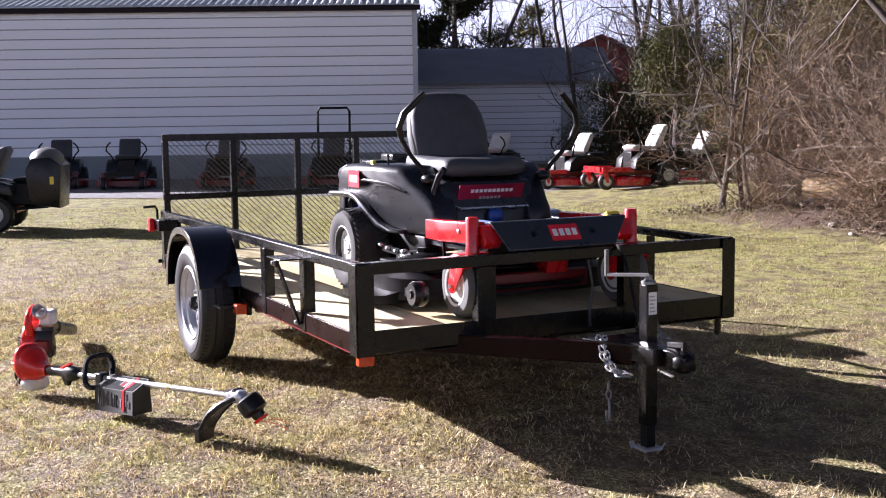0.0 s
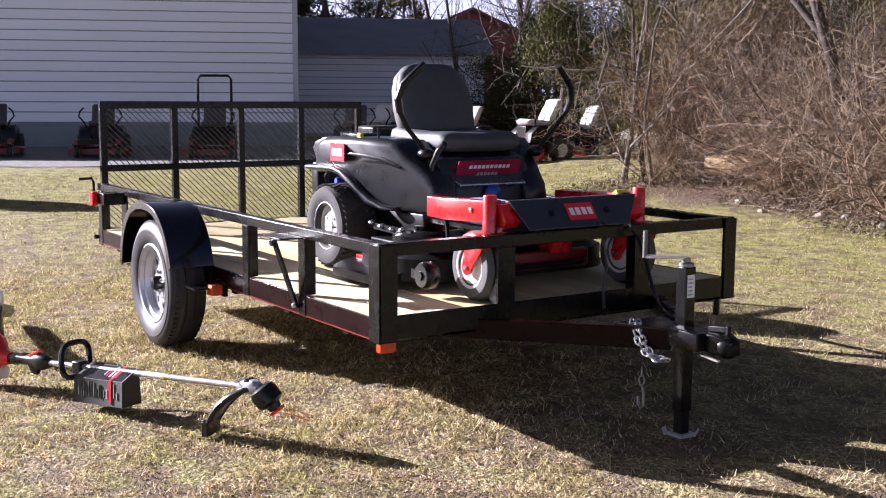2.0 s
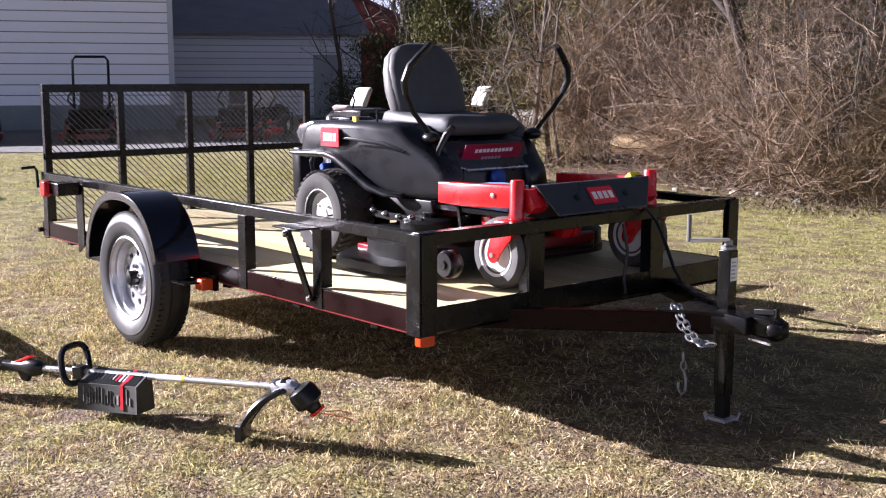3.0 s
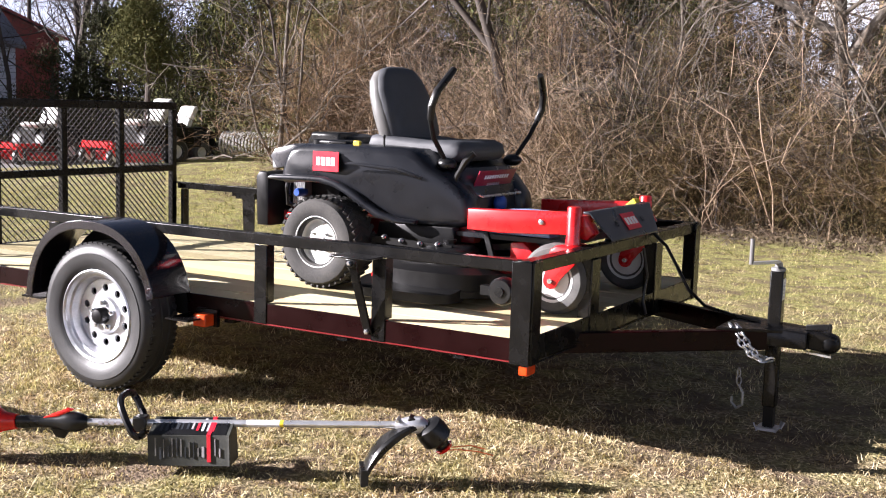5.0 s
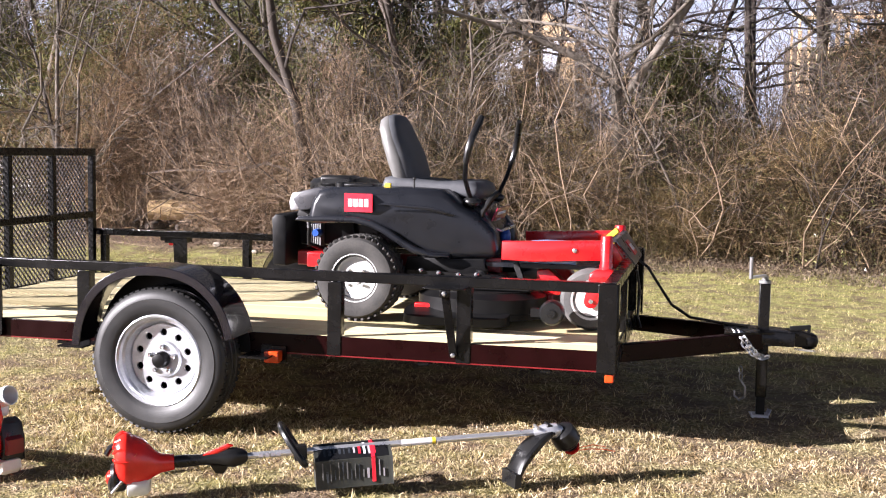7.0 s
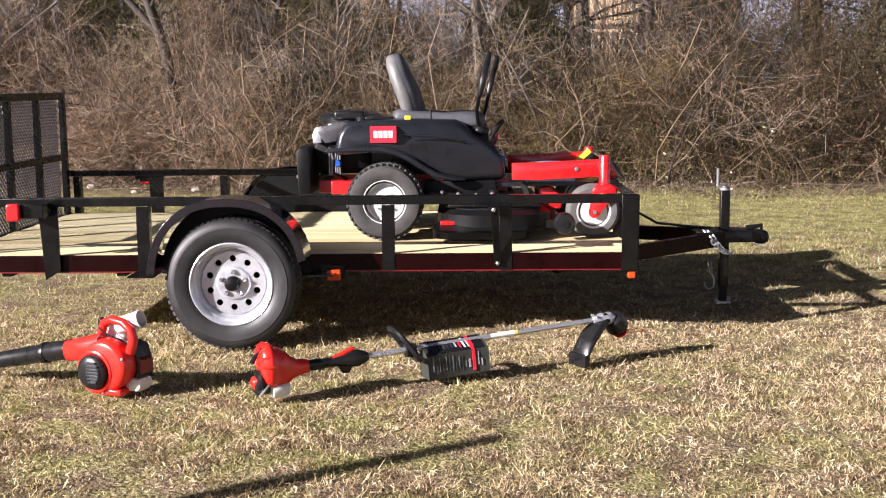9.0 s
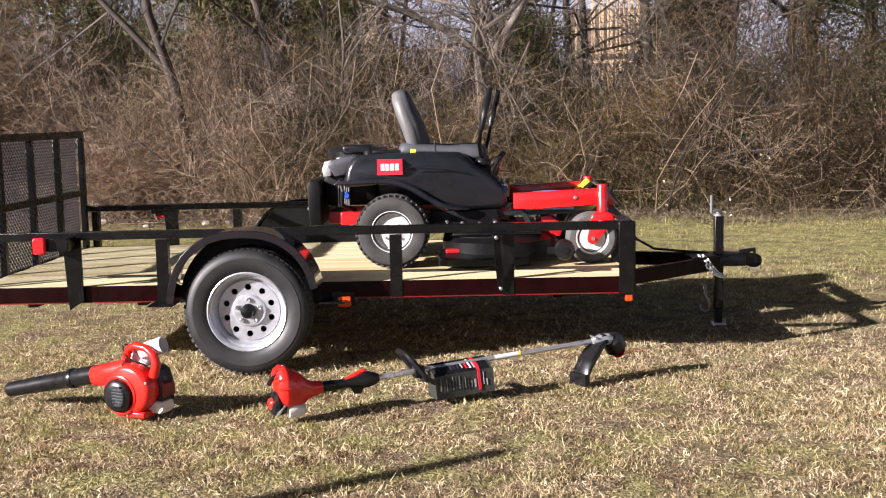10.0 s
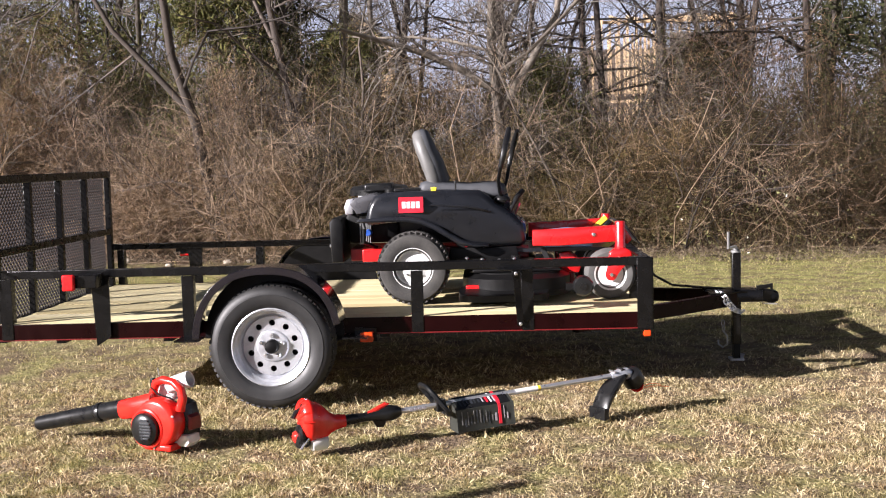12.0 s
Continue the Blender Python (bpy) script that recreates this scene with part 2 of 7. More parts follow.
bare_metal = material("bright_metal", [(0.5, 0.5, 0.5), (0.68, 0.68, 0.68)], rough=0.28, metal=0.9, scale=20, fine=200, bump=0.06)
white_rim = material("white_wheel_paint", [(0.58, 0.58, 0.57), (0.72, 0.72, 0.70)], rough=0.4, scale=14, fine=120, bump=0.06)
deck_pine = material("treated_pine", [(0.50, 0.41, 0.21), (0.64, 0.55, 0.31), (0.72, 0.64, 0.41)], rough=0.75, scale=3.0, fine=40, bump=0.25, per="object")
red_paint = material("red_mower_paint", [(0.50, 0.007, 0.009), (0.62, 0.013, 0.013)], rough=0.28, scale=9, fine=180, bump=0.04, coat=0.4)
# real dark reds, and mower red with shade put into its colour
dark_and_shaded_red = material("dark_and_shaded_red_paint", [(0.11, 0.005, 0.006), (0.18, 0.008, 0.009)], rough=0.35, scale=9, fine=160, bump=0.06)
black_plastic = material("black_hood_plastic", [(0.009, 0.0098, 0.0125), (0.015, 0.016, 0.020)], rough=0.30, scale=10, fine=420, bump=0.04, spec=0.4)
satin_black = material("satin_black_metal", [(0.003, 0.003, 0.0033), (0.007, 0.0067, 0.0067)], spec=0.18, rough=0.42, scale=16, fine=240, bump=0.08)
seat_vinyl = material("charcoal_seat_vinyl", [(0.035, 0.037, 0.042), (0.06, 0.062, 0.068)], rough=0.6, scale=14, fine=380, bump=0.3)
hood_grey = material("dark_grey_hood", [(0.045, 0.045, 0.05), (0.075, 0.074, 0.08)], rough=0.3, scale=12, fine=260, bump=0.05)
seat_shell = material("dark_grey_seat_shell", [(0.09, 0.088, 0.085), (0.14, 0.137, 0.13)], rough=0.5, scale=12, fine=260, bump=0.15)
slate_plastic = material("slate_plastic", [(0.022, 0.025, 0.03), (0.034, 0.038, 0.044)], rough=0.3, scale=10, fine=300, bump=0.06)
seat_grey = material("grey_seat_vinyl", [(0.42, 0.41, 0.39), (0.55, 0.54, 0.51)], rough=0.55, scale=12, fine=260, bump=0.2)
badge_red = material("red_badge", [(0.62, 0.015, 0.03), (0.7, 0.022, 0.04)], rough=0.35, scale=20, fine=200, bump=0.02)
maroon_decal = material("maroon_decal", [(0.22, 0.008, 0.03), (0.30, 0.014, 0.045)], rough=0.35, scale=20, fine=200, bump=0.02)
white_print = material("white_print", [(0.72, 0.72, 0.72), (0.8, 0.8, 0.8)], rough=0.5, scale=20, fine=200, bump=0.02)
grey_print = material("grey_print", [(0.3, 0.28, 0.3), (0.4, 0.38, 0.4)], rough=0.5, scale=20, fine=200, bump=0.02)
engine_grey = material("engine_casting", [(0.16, 0.16, 0.16), (0.3, 0.3, 0.29)], rough=0.45, metal=0.4, scale=30, fine=150, bump=0.2)
orange_lens = material("amber_lens", [(0.496, 0.0385, 0.0044), (0.57, 0.066, 0.00825)], rough=0.2, scale=60, fine=260, bump=0.2)
red_lens = material("red_lens", [(0.6, 0.01, 0.012), (0.75, 0.02, 0.02)], rough=0.18, scale=60, fine=260, bump=0.2)
yellow_plastic = material("yellow_plastic", [(0.75, 0.55, 0.02), (0.85, 0.66, 0.05)], rough=0.4, scale=20, fine=160, bump=0.03)
blue_plastic = material("blue_plastic", [(0.012, 0.054, 0.27), (0.024, 0.084, 0.36)], rough=0.4, scale=20, fine=160, bump=0.05)
pale_blue = material("pale_blue_pouch", [(0.25, 0.38, 0.7), (0.42, 0.53, 0.8)], rough=0.25, scale=14, fine=90, bump=0.3)
tool_orange = material("orange_red_tool_plastic", [(0.58, 0.014, 0.009), (0.74, 0.028, 0.016)], rough=0.22, scale=12, fine=220, bump=0.05)
tool_black = material("black_tool_plastic", [(0.005, 0.005, 0.0056), (0.011, 0.011, 0.011)], spec=0.35, rough=0.3, scale=20, fine=260, bump=0.1)
tank_white = material("milky_tank_plastic", [(0.62, 0.61, 0.56), (0.74, 0.73, 0.68)], rough=0.45, scale=12, fine=150, bump=0.05)
shaft_alloy = material("aluminium_tube", [(0.6, 0.6, 0.61), (0.72, 0.72, 0.73)], rough=0.3, metal=0.8, scale=20, fine=200, bump=0.04)
orange_line = material("orange_nylon_line", [(0.85, 0.16, 0.05), (0.9, 0.22, 0.08)], rough=0.4, scale=20, fine=160, bump=0.03)
olive_print = material("dark_card", [(0.014, 0.015, 0.012), (0.03, 0.032, 0.025)], rough=0.6, scale=20, fine=160, bump=0.05)
bark = material("bare_bark", [(0.020, 0.0155, 0.0125), (0.048, 0.037, 0.030), (0.125, 0.10, 0.082)], rough=0.9, scale=7, fine=34, bump=0.6, per="island", dist=0.02)
pale_bark = material("pale_bark", [(0.045, 0.036, 0.029), (0.10, 0.083, 0.066), (0.22, 0.19, 0.155)], rough=0.9, scale=8, fine=34, bump=0.6, per="island", dist=0.02)
cane_bark = material("pale_canes", [(0.118, 0.0751, 0.0429), (0.229, 0.148, 0.0858), (0.446, 0.313, 0.191)], rough=0.85, scale=2.0, fine=7, bump=0, per="island", own=0.30)
# darker twigs: shade inside the brush and along the wood, put into colour
shade_twig = material("shade_dark_twigs", [(0.0138, 0.00839, 0.00445), (0.0248, 0.0158, 0.00859), (0.0392, 0.0262, 0.014), (0.0654, 0.0456, 0.0248)], rough=0.9, scale=2.0, fine=7, bump=0, per="island", spec=0.2, own=0.30)
pale_stem = material("pale_bare_stems", [(0.107, 0.0729, 0.0456), (0.214, 0.15, 0.0968), (0.374, 0.273, 0.183)], rough=0.8, scale=1.5, fine=20, bump=0, per="island")
# darker copy of olive_twig, shade along the wood in its colour
shade_olive_twig = material("shade_olive_twigs", [(0.0165, 0.0124, 0.00515), (0.0318, 0.0236, 0.00978), (0.0509, 0.0372, 0.0165), (0.0827, 0.0602, 0.0299)], rough=0.9, scale=2.0, fine=7, bump=0, per="island", spec=0.2, own=0.30)
olive_twig = material("olive_twigs", [(0.0437, 0.0336, 0.0123), (0.0944, 0.0664, 0.0278), (0.15, 0.105, 0.0466), (0.236, 0.166, 0.0815)], rough=0.9, scale=2.0, fine=7, bump=0, per="island", spec=0.2, own=0.30)
twig_bark = material("dry_twigs", [(0.0573, 0.0346, 0.0192), (0.116, 0.0729, 0.0409), (0.187, 0.119, 0.0684), (0.303, 0.203, 0.121)], rough=0.85, scale=2.0, fine=7, bump=0, per="island", spec=0.2, own=0.30)
dry_leaf = material("dead_leaves", [(0.045, 0.032, 0.018), (0.085, 0.062, 0.035), (0.15, 0.112, 0.066)], rough=0.8, scale=0.8, fine=10, bump=0, per="island")
green_leaf = material("dull_evergreen_leaves", [(0.0414, 0.047, 0.015), (0.092, 0.0941, 0.03), (0.161, 0.15, 0.052)], spec=0.15, rough=0.85, scale=0.6, fine=10, bump=0, per="island")
cedar_leaf = material("cedar_foliage", [(0.018, 0.02, 0.009), (0.036, 0.038, 0.016), (0.06, 0.06, 0.026)], spec=0.15, rough=0.9, scale=0.7, fine=10, bump=0, per="island")
yellow_leaf = material("yellow_green_foliage", [(0.050, 0.054, 0.016), (0.085, 0.085, 0.026), (0.125, 0.118, 0.042)], spec=0.15, rough=0.9, scale=0.7, fine=10, bump=0, per="island")
vine_leaf = material("glossy_vine_leaves", [(0.075, 0.080, 0.025), (0.16, 0.155, 0.055), (0.28, 0.26, 0.12)], spec=0.6, rough=0.3, scale=0.7, fine=10, bump=0, per="island")
white_siding = material("pale_lap_siding", [(0.84, 0.86, 0.91), (0.88, 0.90, 0.95)], rough=0.5, scale=0.8, fine=14, bump=0.06, per="object")
blue_siding = material("blue_grey_siding", [(0.52, 0.55, 0.62), (0.60, 0.63, 0.70)], rough=0.55, scale=0.8, fine=14, bump=0.06, per="object")
foundation = material("painted_block", [(0.20, 0.23, 0.24), (0.28, 0.31, 0.32)], rough=0.85, scale=1.5, fine=20, bump=0.3)
tin_roof = material("metal_roofing", [(0.34, 0.36, 0.39), (0.46, 0.48, 0.51)], rough=0.45, metal=0.3, scale=0.6, fine=8, bump=0.05)
grey_roof = material("grey_shingle_roof", [(0.13, 0.14, 0.165), (0.19, 0.20, 0.23)], rough=0.85, scale=1.2, fine=16, bump=0.3)
barn_red = material("weathered_barn_red", [(0.16, 0.03, 0.026), (0.24, 0.05, 0.04)], rough=0.8, scale=1.0, fine=14, bump=0.2)
tan_lumber = material("tan_lumber", [(0.40, 0.28, 0.16), (0.56, 0.41, 0.25)], rough=0.8, scale=0.9, fine=14, bump=0.1, per="object")
# dull brown holds the shade of the house's unlit wall
shade_sheathing = material("shade_brown_sheathing", [(0.10, 0.075, 0.06), (0.17, 0.13, 0.10)], rough=0.85, scale=0.9, fine=14, bump=0.1)
cut_wood = material("fresh_cut_wood", [(0.45, 0.30, 0.14), (0.62, 0.45, 0.23)], rough=0.8, scale=4, fine=40, bump=0.3)
# pale colour stands in for sun on the pipe's ridges
ridge_light = material("sunlit_pipe_ridges", [(0.5, 0.49, 0.48), (0.68, 0.67, 0.66)], rough=0.4, scale=4, fine=40, bump=0.05)
pale_stone = material("pale_stone", [(0.24, 0.20, 0.155), (0.42, 0.37, 0.30)], rough=0.85, scale=12, fine=70, bump=0.4)
# dark colour stands in for shade between those ridges
groove_shade = material("shaded_groove_plastic", [(0.03, 0.028, 0.027), (0.07, 0.065, 0.06)], rough=0.35, scale=4, fine=40, bump=0.05)
stone = material("pale_stone", [(0.22, 0.19, 0.16), (0.36, 0.32, 0.27)], rough=0.85, scale=6, fine=40, bump=0.5)


# ---- ground ----
def lawn_material(name, blades):
    """Dormant lawn: straw, green patches and bare soil, mixed by position at three sizes."""
    mt = bpy.data.materials.new(name)
    mt.use_nodes = True
    nt = mt.node_tree
    bs = nt.nodes["Principled BSDF"]
    bs.inputs["Roughness"].default_value, bs.inputs["Specular IOR Level"].default_value = 0.8, 0.25
    geo = nt.nodes.new("ShaderNodeNewGeometry")

    def noise_at(scale, detail):
        n = nt.nodes.new("ShaderNodeTexNoise")
        n.inputs["Scale"].default_value, n.inputs["Detail"].default_value = scale, detail
        nt.links.new(geo.outputs["Position"], n.inputs["Vector"])
        return n.outputs["Fac"]

    def ramp(fac, stops):
        r = nt.nodes.new("ShaderNodeValToRGB")
        el = r.color_ramp.elements
        while len(el) < len(stops):
            el.new(0.5)
        for e, (p, c) in zip(el, stops):
            e.position, e.color = p, (*c, 1)
        nt.links.new(fac, r.inputs["Fac"])
        return r.outputs["Color"]

    def mixed(fac, a, b):
        m = nt.nodes.new("ShaderNodeMix")
        m.data_type = "RGBA"
        nt.links.new(fac, m.inputs[0])
        nt.links.new(a, m.inputs[6])
        nt.links.new(b, m.inputs[7])
        return m.outputs[2]
    small = geo.outputs["Random Per Island"] if blades else noise_at(55, 4)
    straw = ramp(small, [(0.10, (0.26, 0.18, 0.10)), (0.45, (0.61, 0.465, 0.285)), (0.85, (0.86, 0.735, 0.52))] if blades else [(0.3, (0.085, 0.060, 0.036)), (0.5, (0.25, 0.19, 0.115)), (0.72, (0.56, 0.46, 0.31))])
    green = ramp(small, [(0.1, (0.105, 0.115, 0.032)), (0.5, (0.255, 0.255, 0.08)), (0.85, (0.60, 0.52, 0.26))])
    patch = ramp(noise_at(4.6, 7), [(0.40, (0, 0, 0)), (0.60, (0.72, 0.72, 0.72))])
    wide = ramp(noise_at(0.16, 3), [(0.42, (0.2, 0.2, 0.2)), (0.62, (1, 1, 1))])
    mul = nt.nodes.new("ShaderNodeMix")
    mul.data_type, mul.blend_type = "RGBA", "MULTIPLY"
    mul.inputs[0].default_value = 0.55
    # greener towards the wood
    axes = nt.nodes.new("ShaderNodeSeparateXYZ")
    nt.links.new(geo.outputs["Position"], axes.inputs[0])
    toward = nt.nodes.new("ShaderNodeMapRange")
    toward.inputs["From Min"].default_value, toward.inputs["From Max"].default_value = 1.6, 6.6
    toward.inputs["To Max"].default_value = 0.68
    off = nt.nodes.new("ShaderNodeMath")
    off.operation = "SUBTRACT"
    off.inputs[1].default_value = 1.2
    nt.links.new(axes.outputs["X"], off.inputs[0])
    far_ = nt.nodes.new("ShaderNodeMath")
    far_.operation = "ABSOLUTE"
    nt.links.new(off.outputs[0], far_.inputs[0])
    lean_ = nt.nodes.new("ShaderNodeMath")
    lean_.operation = "MULTIPLY_ADD"
    lean_.inputs[1].default_value = 0.5
    nt.links.new(far_.outputs[0], lean_.inputs[0])
    nt.links.new(axes.outputs["Y"], lean_.inputs[2])
    nt.links.new(lean_.outputs[0], toward.inputs["Value"])
    grow_ = nt.nodes.new("ShaderNodeMix")
    grow_.data_type, grow_.blend_type = "RGBA", "ADD"
    grow_.clamp_result = True
    nt.links.new(toward.outputs[0], grow_.inputs[0])
    grow_.inputs[7].default_value = (1, 1, 1, 1)
    nt.links.new(patch, mul.inputs[6])
    nt.links.new(wide, mul.inputs[7])
    nt.links.new(mul.outputs[2], grow_.inputs[6])
    col = mixed(grow_.outputs[2], straw, green)
    mottle = ramp(noise_at(9.0, 4), [(0.34, (0.52, 0.44, 0.37)), (0.48, (1, 1, 1)), (0.70, (1.0, 0.98, 0.92))])
    mo = nt.nodes.new("ShaderNodeMix")
    mo.data_type, mo.blend_type = "RGBA", "MULTIPLY"
    mo.inputs[0].default_value = 0.85
    nt.links.new(col, mo.inputs[6])
    nt.links.new(mottle, mo.inputs[7])
    tuft = ramp(noise_at(24.0, 3), [(0.36, (0.50, 0.46, 0.40)), (0.50, (1, 1, 1)), (0.66, (1.0, 1.0, 0.95))])
    tu = nt.nodes.new("ShaderNodeMix")
    tu.data_type, tu.blend_type = "RGBA", "MULTIPLY"
    tu.inputs[0].default_value = 0.62
    nt.links.new(mo.outputs[2], tu.inputs[6])
    nt.links.new(tuft, tu.inputs[7])
    col = tu.outputs[2]
    if not blades:
        # leaf mould under the brush, with an uneven edge
        edge = nt.nodes.new("ShaderNodeMath")
        edge.operation = "MULTIPLY_ADD"
        edge.inputs[1].default_value = 1.6
        nt.links.new(noise_at(1.3, 4), edge.inputs[0])
        nt.links.new(axes.outputs["Y"], edge.inputs[2])
        span_ = nt.nodes.new("ShaderNodeMapRange")
        span_.inputs["From Min"].default_value, span_.inputs["From Max"].default_value = 8.3, 9.1
        nt.links.new(edge.outputs[0], span_.inputs["Value"])
        mould = ramp(noise_at(38, 5), [(0.3, (0.035, 0.022, 0.015)), (0.5, (0.10, 0.065, 0.042)), (0.62, (0.20, 0.14, 0.095)), (0.75, (0.34, 0.26, 0.19))])
        soil = ramp(noise_at(30, 4), [(0.3, (0.075, 0.048, 0.032)), (0.7, (0.17, 0.118, 0.08))])
        bare = ramp(noise_at(4.0, 5), [(0.47, (0, 0, 0)), (0.62, (0.8, 0.8, 0.8))])
        col = mixed(bare, col, soil)
        west = nt.nodes.new("ShaderNodeMapRange")
        west.inputs["From Min"].default_value, west.inputs["From Max"].default_value = -6.6, -5.6
        nt.links.new(axes.outputs["X"], west.inputs["Value"])
        both = nt.nodes.new("ShaderNodeMath")
        both.operation = "MULTIPLY"
        nt.links.new(span_.outputs[0], both.inputs[0])
        nt.links.new(west.outputs[0], both.inputs[1])
        col = mixed(both.outputs[0], col, mould)
        bp = nt.nodes.new("ShaderNodeBump")
        bp.inputs["Strength"].default_value, bp.inputs["Distance"].default_value = 0.9, 0.03
        nt.links.new(noise_at(60, 5), bp.inputs["Height"])
        nt.links.new(bp.outputs["Normal"], bs.inputs["Normal"])
    nt.links.new(col, bs.inputs["Base Color"])
    if blades:              # thin blades let light through
        thin = nt.nodes.new("ShaderNodeBsdfTranslucent")
        blend = nt.nodes.new("ShaderNodeMixShader")
        blend.inputs[0].default_value = 0.36
        leaf = nt.nodes.new("ShaderNodeMix")
        leaf.data_type, leaf.blend_type = "RGBA", "MULTIPLY"
        leaf.inputs[0].default_value = 1.0
        leaf.inputs[7].default_value = (0.89, 0.95, 0.62, 1)
        nt.links.new(col, leaf.inputs[6])
        nt.links.new(leaf.outputs[2], thin.inputs["Color"])
        nt.links.new(bs.outputs[0], blend.inputs[1])
        nt.links.new(thin.outputs[0], blend.inputs[2])
        nt.links.new(blend.outputs[0], nt.nodes["Material Output"].inputs["Surface"])
    return mt


lawn = lawn_material("dormant_lawn", False)
blade_mat = lawn_material("lawn_blades", True)


def rise(x, y):
    """The ground climbs a little into the wood."""
    return 0.30 * np.clip((np.asarray(y) - 7.4) / 3.6, 0, 1) * np.clip((np.asarray(x) + 12.0) / 2.5, 0, 1)


def land(x, y):
    """Height of the ground: gentle unevenness, flat under the trailer."""
    h = 0.02 * noise.noise(Vector((x * 0.35, y * 0.35, 0.3))) + 0.012 * noise.noise(Vector((x * 1.3, y * 1.3, 7.1)))
    return h - 0.012 + float(rise(x, y))


def spaced(lo, hi, fine_lo, fine_hi, step):
    """Coordinates with even steps inside and growing steps outside."""
    mid = list(np.arange(fine_lo, fine_hi + 1e-6, step))
    s, p, left = step, fine_lo, []
    while p > lo:
        s *= 1.45
        p -= s
        left.append(p)
    s, p, right = step, fine_hi, []
    while p < hi:
        s *= 1.45
        p += s
        right.append(p)
    return left[::-1] + mid + right


gx, gy = spaced(-900, 900, -8, 9, 0.2), spaced(-900, 900, -5, 11, 0.2)
g = Geo()
g.v = [(x, y, land(x, y)) for y in gy for x in gx]
nx = len(gx)
g.f = [(j * nx + i, j * nx + i + 1, j * nx + nx + i + 1, j * nx + nx + i) for j in range(len(gy) - 1) for i in range(nx - 1)]
solid("ground", g, lawn, "dormant straw-coloured lawn with green patches", "lawn", kind="structure", angle=180)


def blades(name, n, x0, x1, y0, y1, h0, h1, w, seed, clear=(), bent=False):
    rng = np.random.default_rng(seed)
    x, y = rng.uniform(x0, x1, n), rng.uniform(y0, y1, n)
    clump = np.sin(x * 3.1 + 1.7 * np.sin(y * 2.3)) * np.sin(y * 3.7 + 1.3 * np.sin(x * 1.9)) + 0.5 * np.sin(x * 11 + y * 7)
    tuft = np.sin(x * 27 + 2.1 * np.sin(y * 17 + 2 * np.sin(x * 3))) * np.sin(y * 24 + 1.9 * np.sin(x * 19 + 2 * np.sin(y * 4)))
    keep = rng.uniform(-2.0, 1.0, n) < clump + 0.55 + 0.7 * tuft
    # thinner towards the borders of the sown stretch
    rim = np.minimum(np.minimum(x - x0, x1 - x), np.minimum(y - y0, y1 - y) * (1.6 if y1 - y0 < 5 else 1.0))
    keep &= rng.uniform(0, 1, n) < np.clip(rim / 0.9, 0.0, 1.0)
    for cx0, cx1, cy0, cy1 in clear:
        keep &= ~((x > cx0) & (x < cx1) & (y > cy0) & (y < cy1))
    x, y, clump, tuft = x[keep], y[keep], clump[keep], np.clip(tuft[keep], 0, 1)
    n = len(x)
    z = np.array([land(a, b) for a, b in zip(x, y)]) - 0.003
    h = rng.uniform(h0, h1, n) * (0.9 + 0.25 * clump + 0.65 * tuft)
    a = rng.uniform(0, 2 * math.pi, n)
    lean = rng.uniform(0.3, 2.2, n) * h / (1 + 0.6 * tuft)
    b = a + rng.uniform(-1.2, 1.2, n) + math.pi / 2
    base = np.stack([x, y, z], 1)
    side = np.stack([np.cos(a), np.sin(a), np.zeros(n)], 1) * (w * rng.uniform(0.6, 1.4, n))[:, None]
    tip = base + np.stack([np.cos(b) * lean, np.sin(b) * lean, h], 1)
    if bent:
        # a blade that rises, then folds over
        curl = rng.normal(0, 0.35, (n, 2)) * h[:, None]
        knee = base + np.stack([np.cos(b) * lean * 0.35 + curl[:, 0], np.sin(b) * lean * 0.35 + curl[:, 1], h * rng.uniform(0.7, 1.1, n)], 1)
        tip[:, 2] = z + h * rng.uniform(0.1, 0.9, n) + 0.004
        pts = np.stack([base, knee, tip], 1)
        ob = new(name, strips(name, pts, 2 * w * rng.uniform(0.6, 1.3, n)[:, None] * np.array([[0.9, 1.0, 0.25]]), blade_mat, seed))
        return tagged(ob, "short dry curled grass blades with green tufts", "grass", kind="stuff")
    v = np.stack([base - side, base + side, tip], 1).reshape(-1, 3)
    ob = new(name, shards(name, v, 3, blade_mat))
    return tagged(ob, "short dry grass blades with green tufts", "grass", kind="stuff")


blades("grass", 130000, -3.2, 5.2, -4.0, 0.9, 0.006, 0.022, 0.0019, 11, bent=True)
blades("grass", 290000, -3.4, 5.6, -4.2, 0.9, 0.005, 0.018, 0.0021, 17)
blades("grass", 120000, -4.2, 7.8, -4.4, 4.2, 0.010, 0.034, 0.0030, 15)
blades("grass", 170000, -9.5, 10.2, 2.7, 7.9, 0.008, 0.026, 0.0032, 12)
blades("grass", 14000, -9.0, -4.6, 7.2, 10.6, 0.012, 0.04, 0.004, 16)
blades("grass", 85000, -14.0, -2.0, -3.6, 7.4, 0.010, 0.032, 0.004, 13)
blades("grass", 2600, -0.5, 0.5, -0.42, 0.2, 0.02, 0.05, 0.003, 18)
blades("tall_grass", 5000, -6.0, 10.5, 6.8, 8.2, 0.02, 0.08, 0.004, 14)

# gravel yard in front of the big building
gravel = material("grey_gravel", [(0.09, 0.085, 0.082), (0.15, 0.145, 0.14), (0.22, 0.21, 0.20)], rough=0.9, scale=6, fine=45, bump=0.8, dist=0.03)
view_dir, side_dir = Vector((-0.896, 0.444, 0)), Vector((0.444, 0.896, 0))
eye0 = Vector((6.386, -1.744, 0))


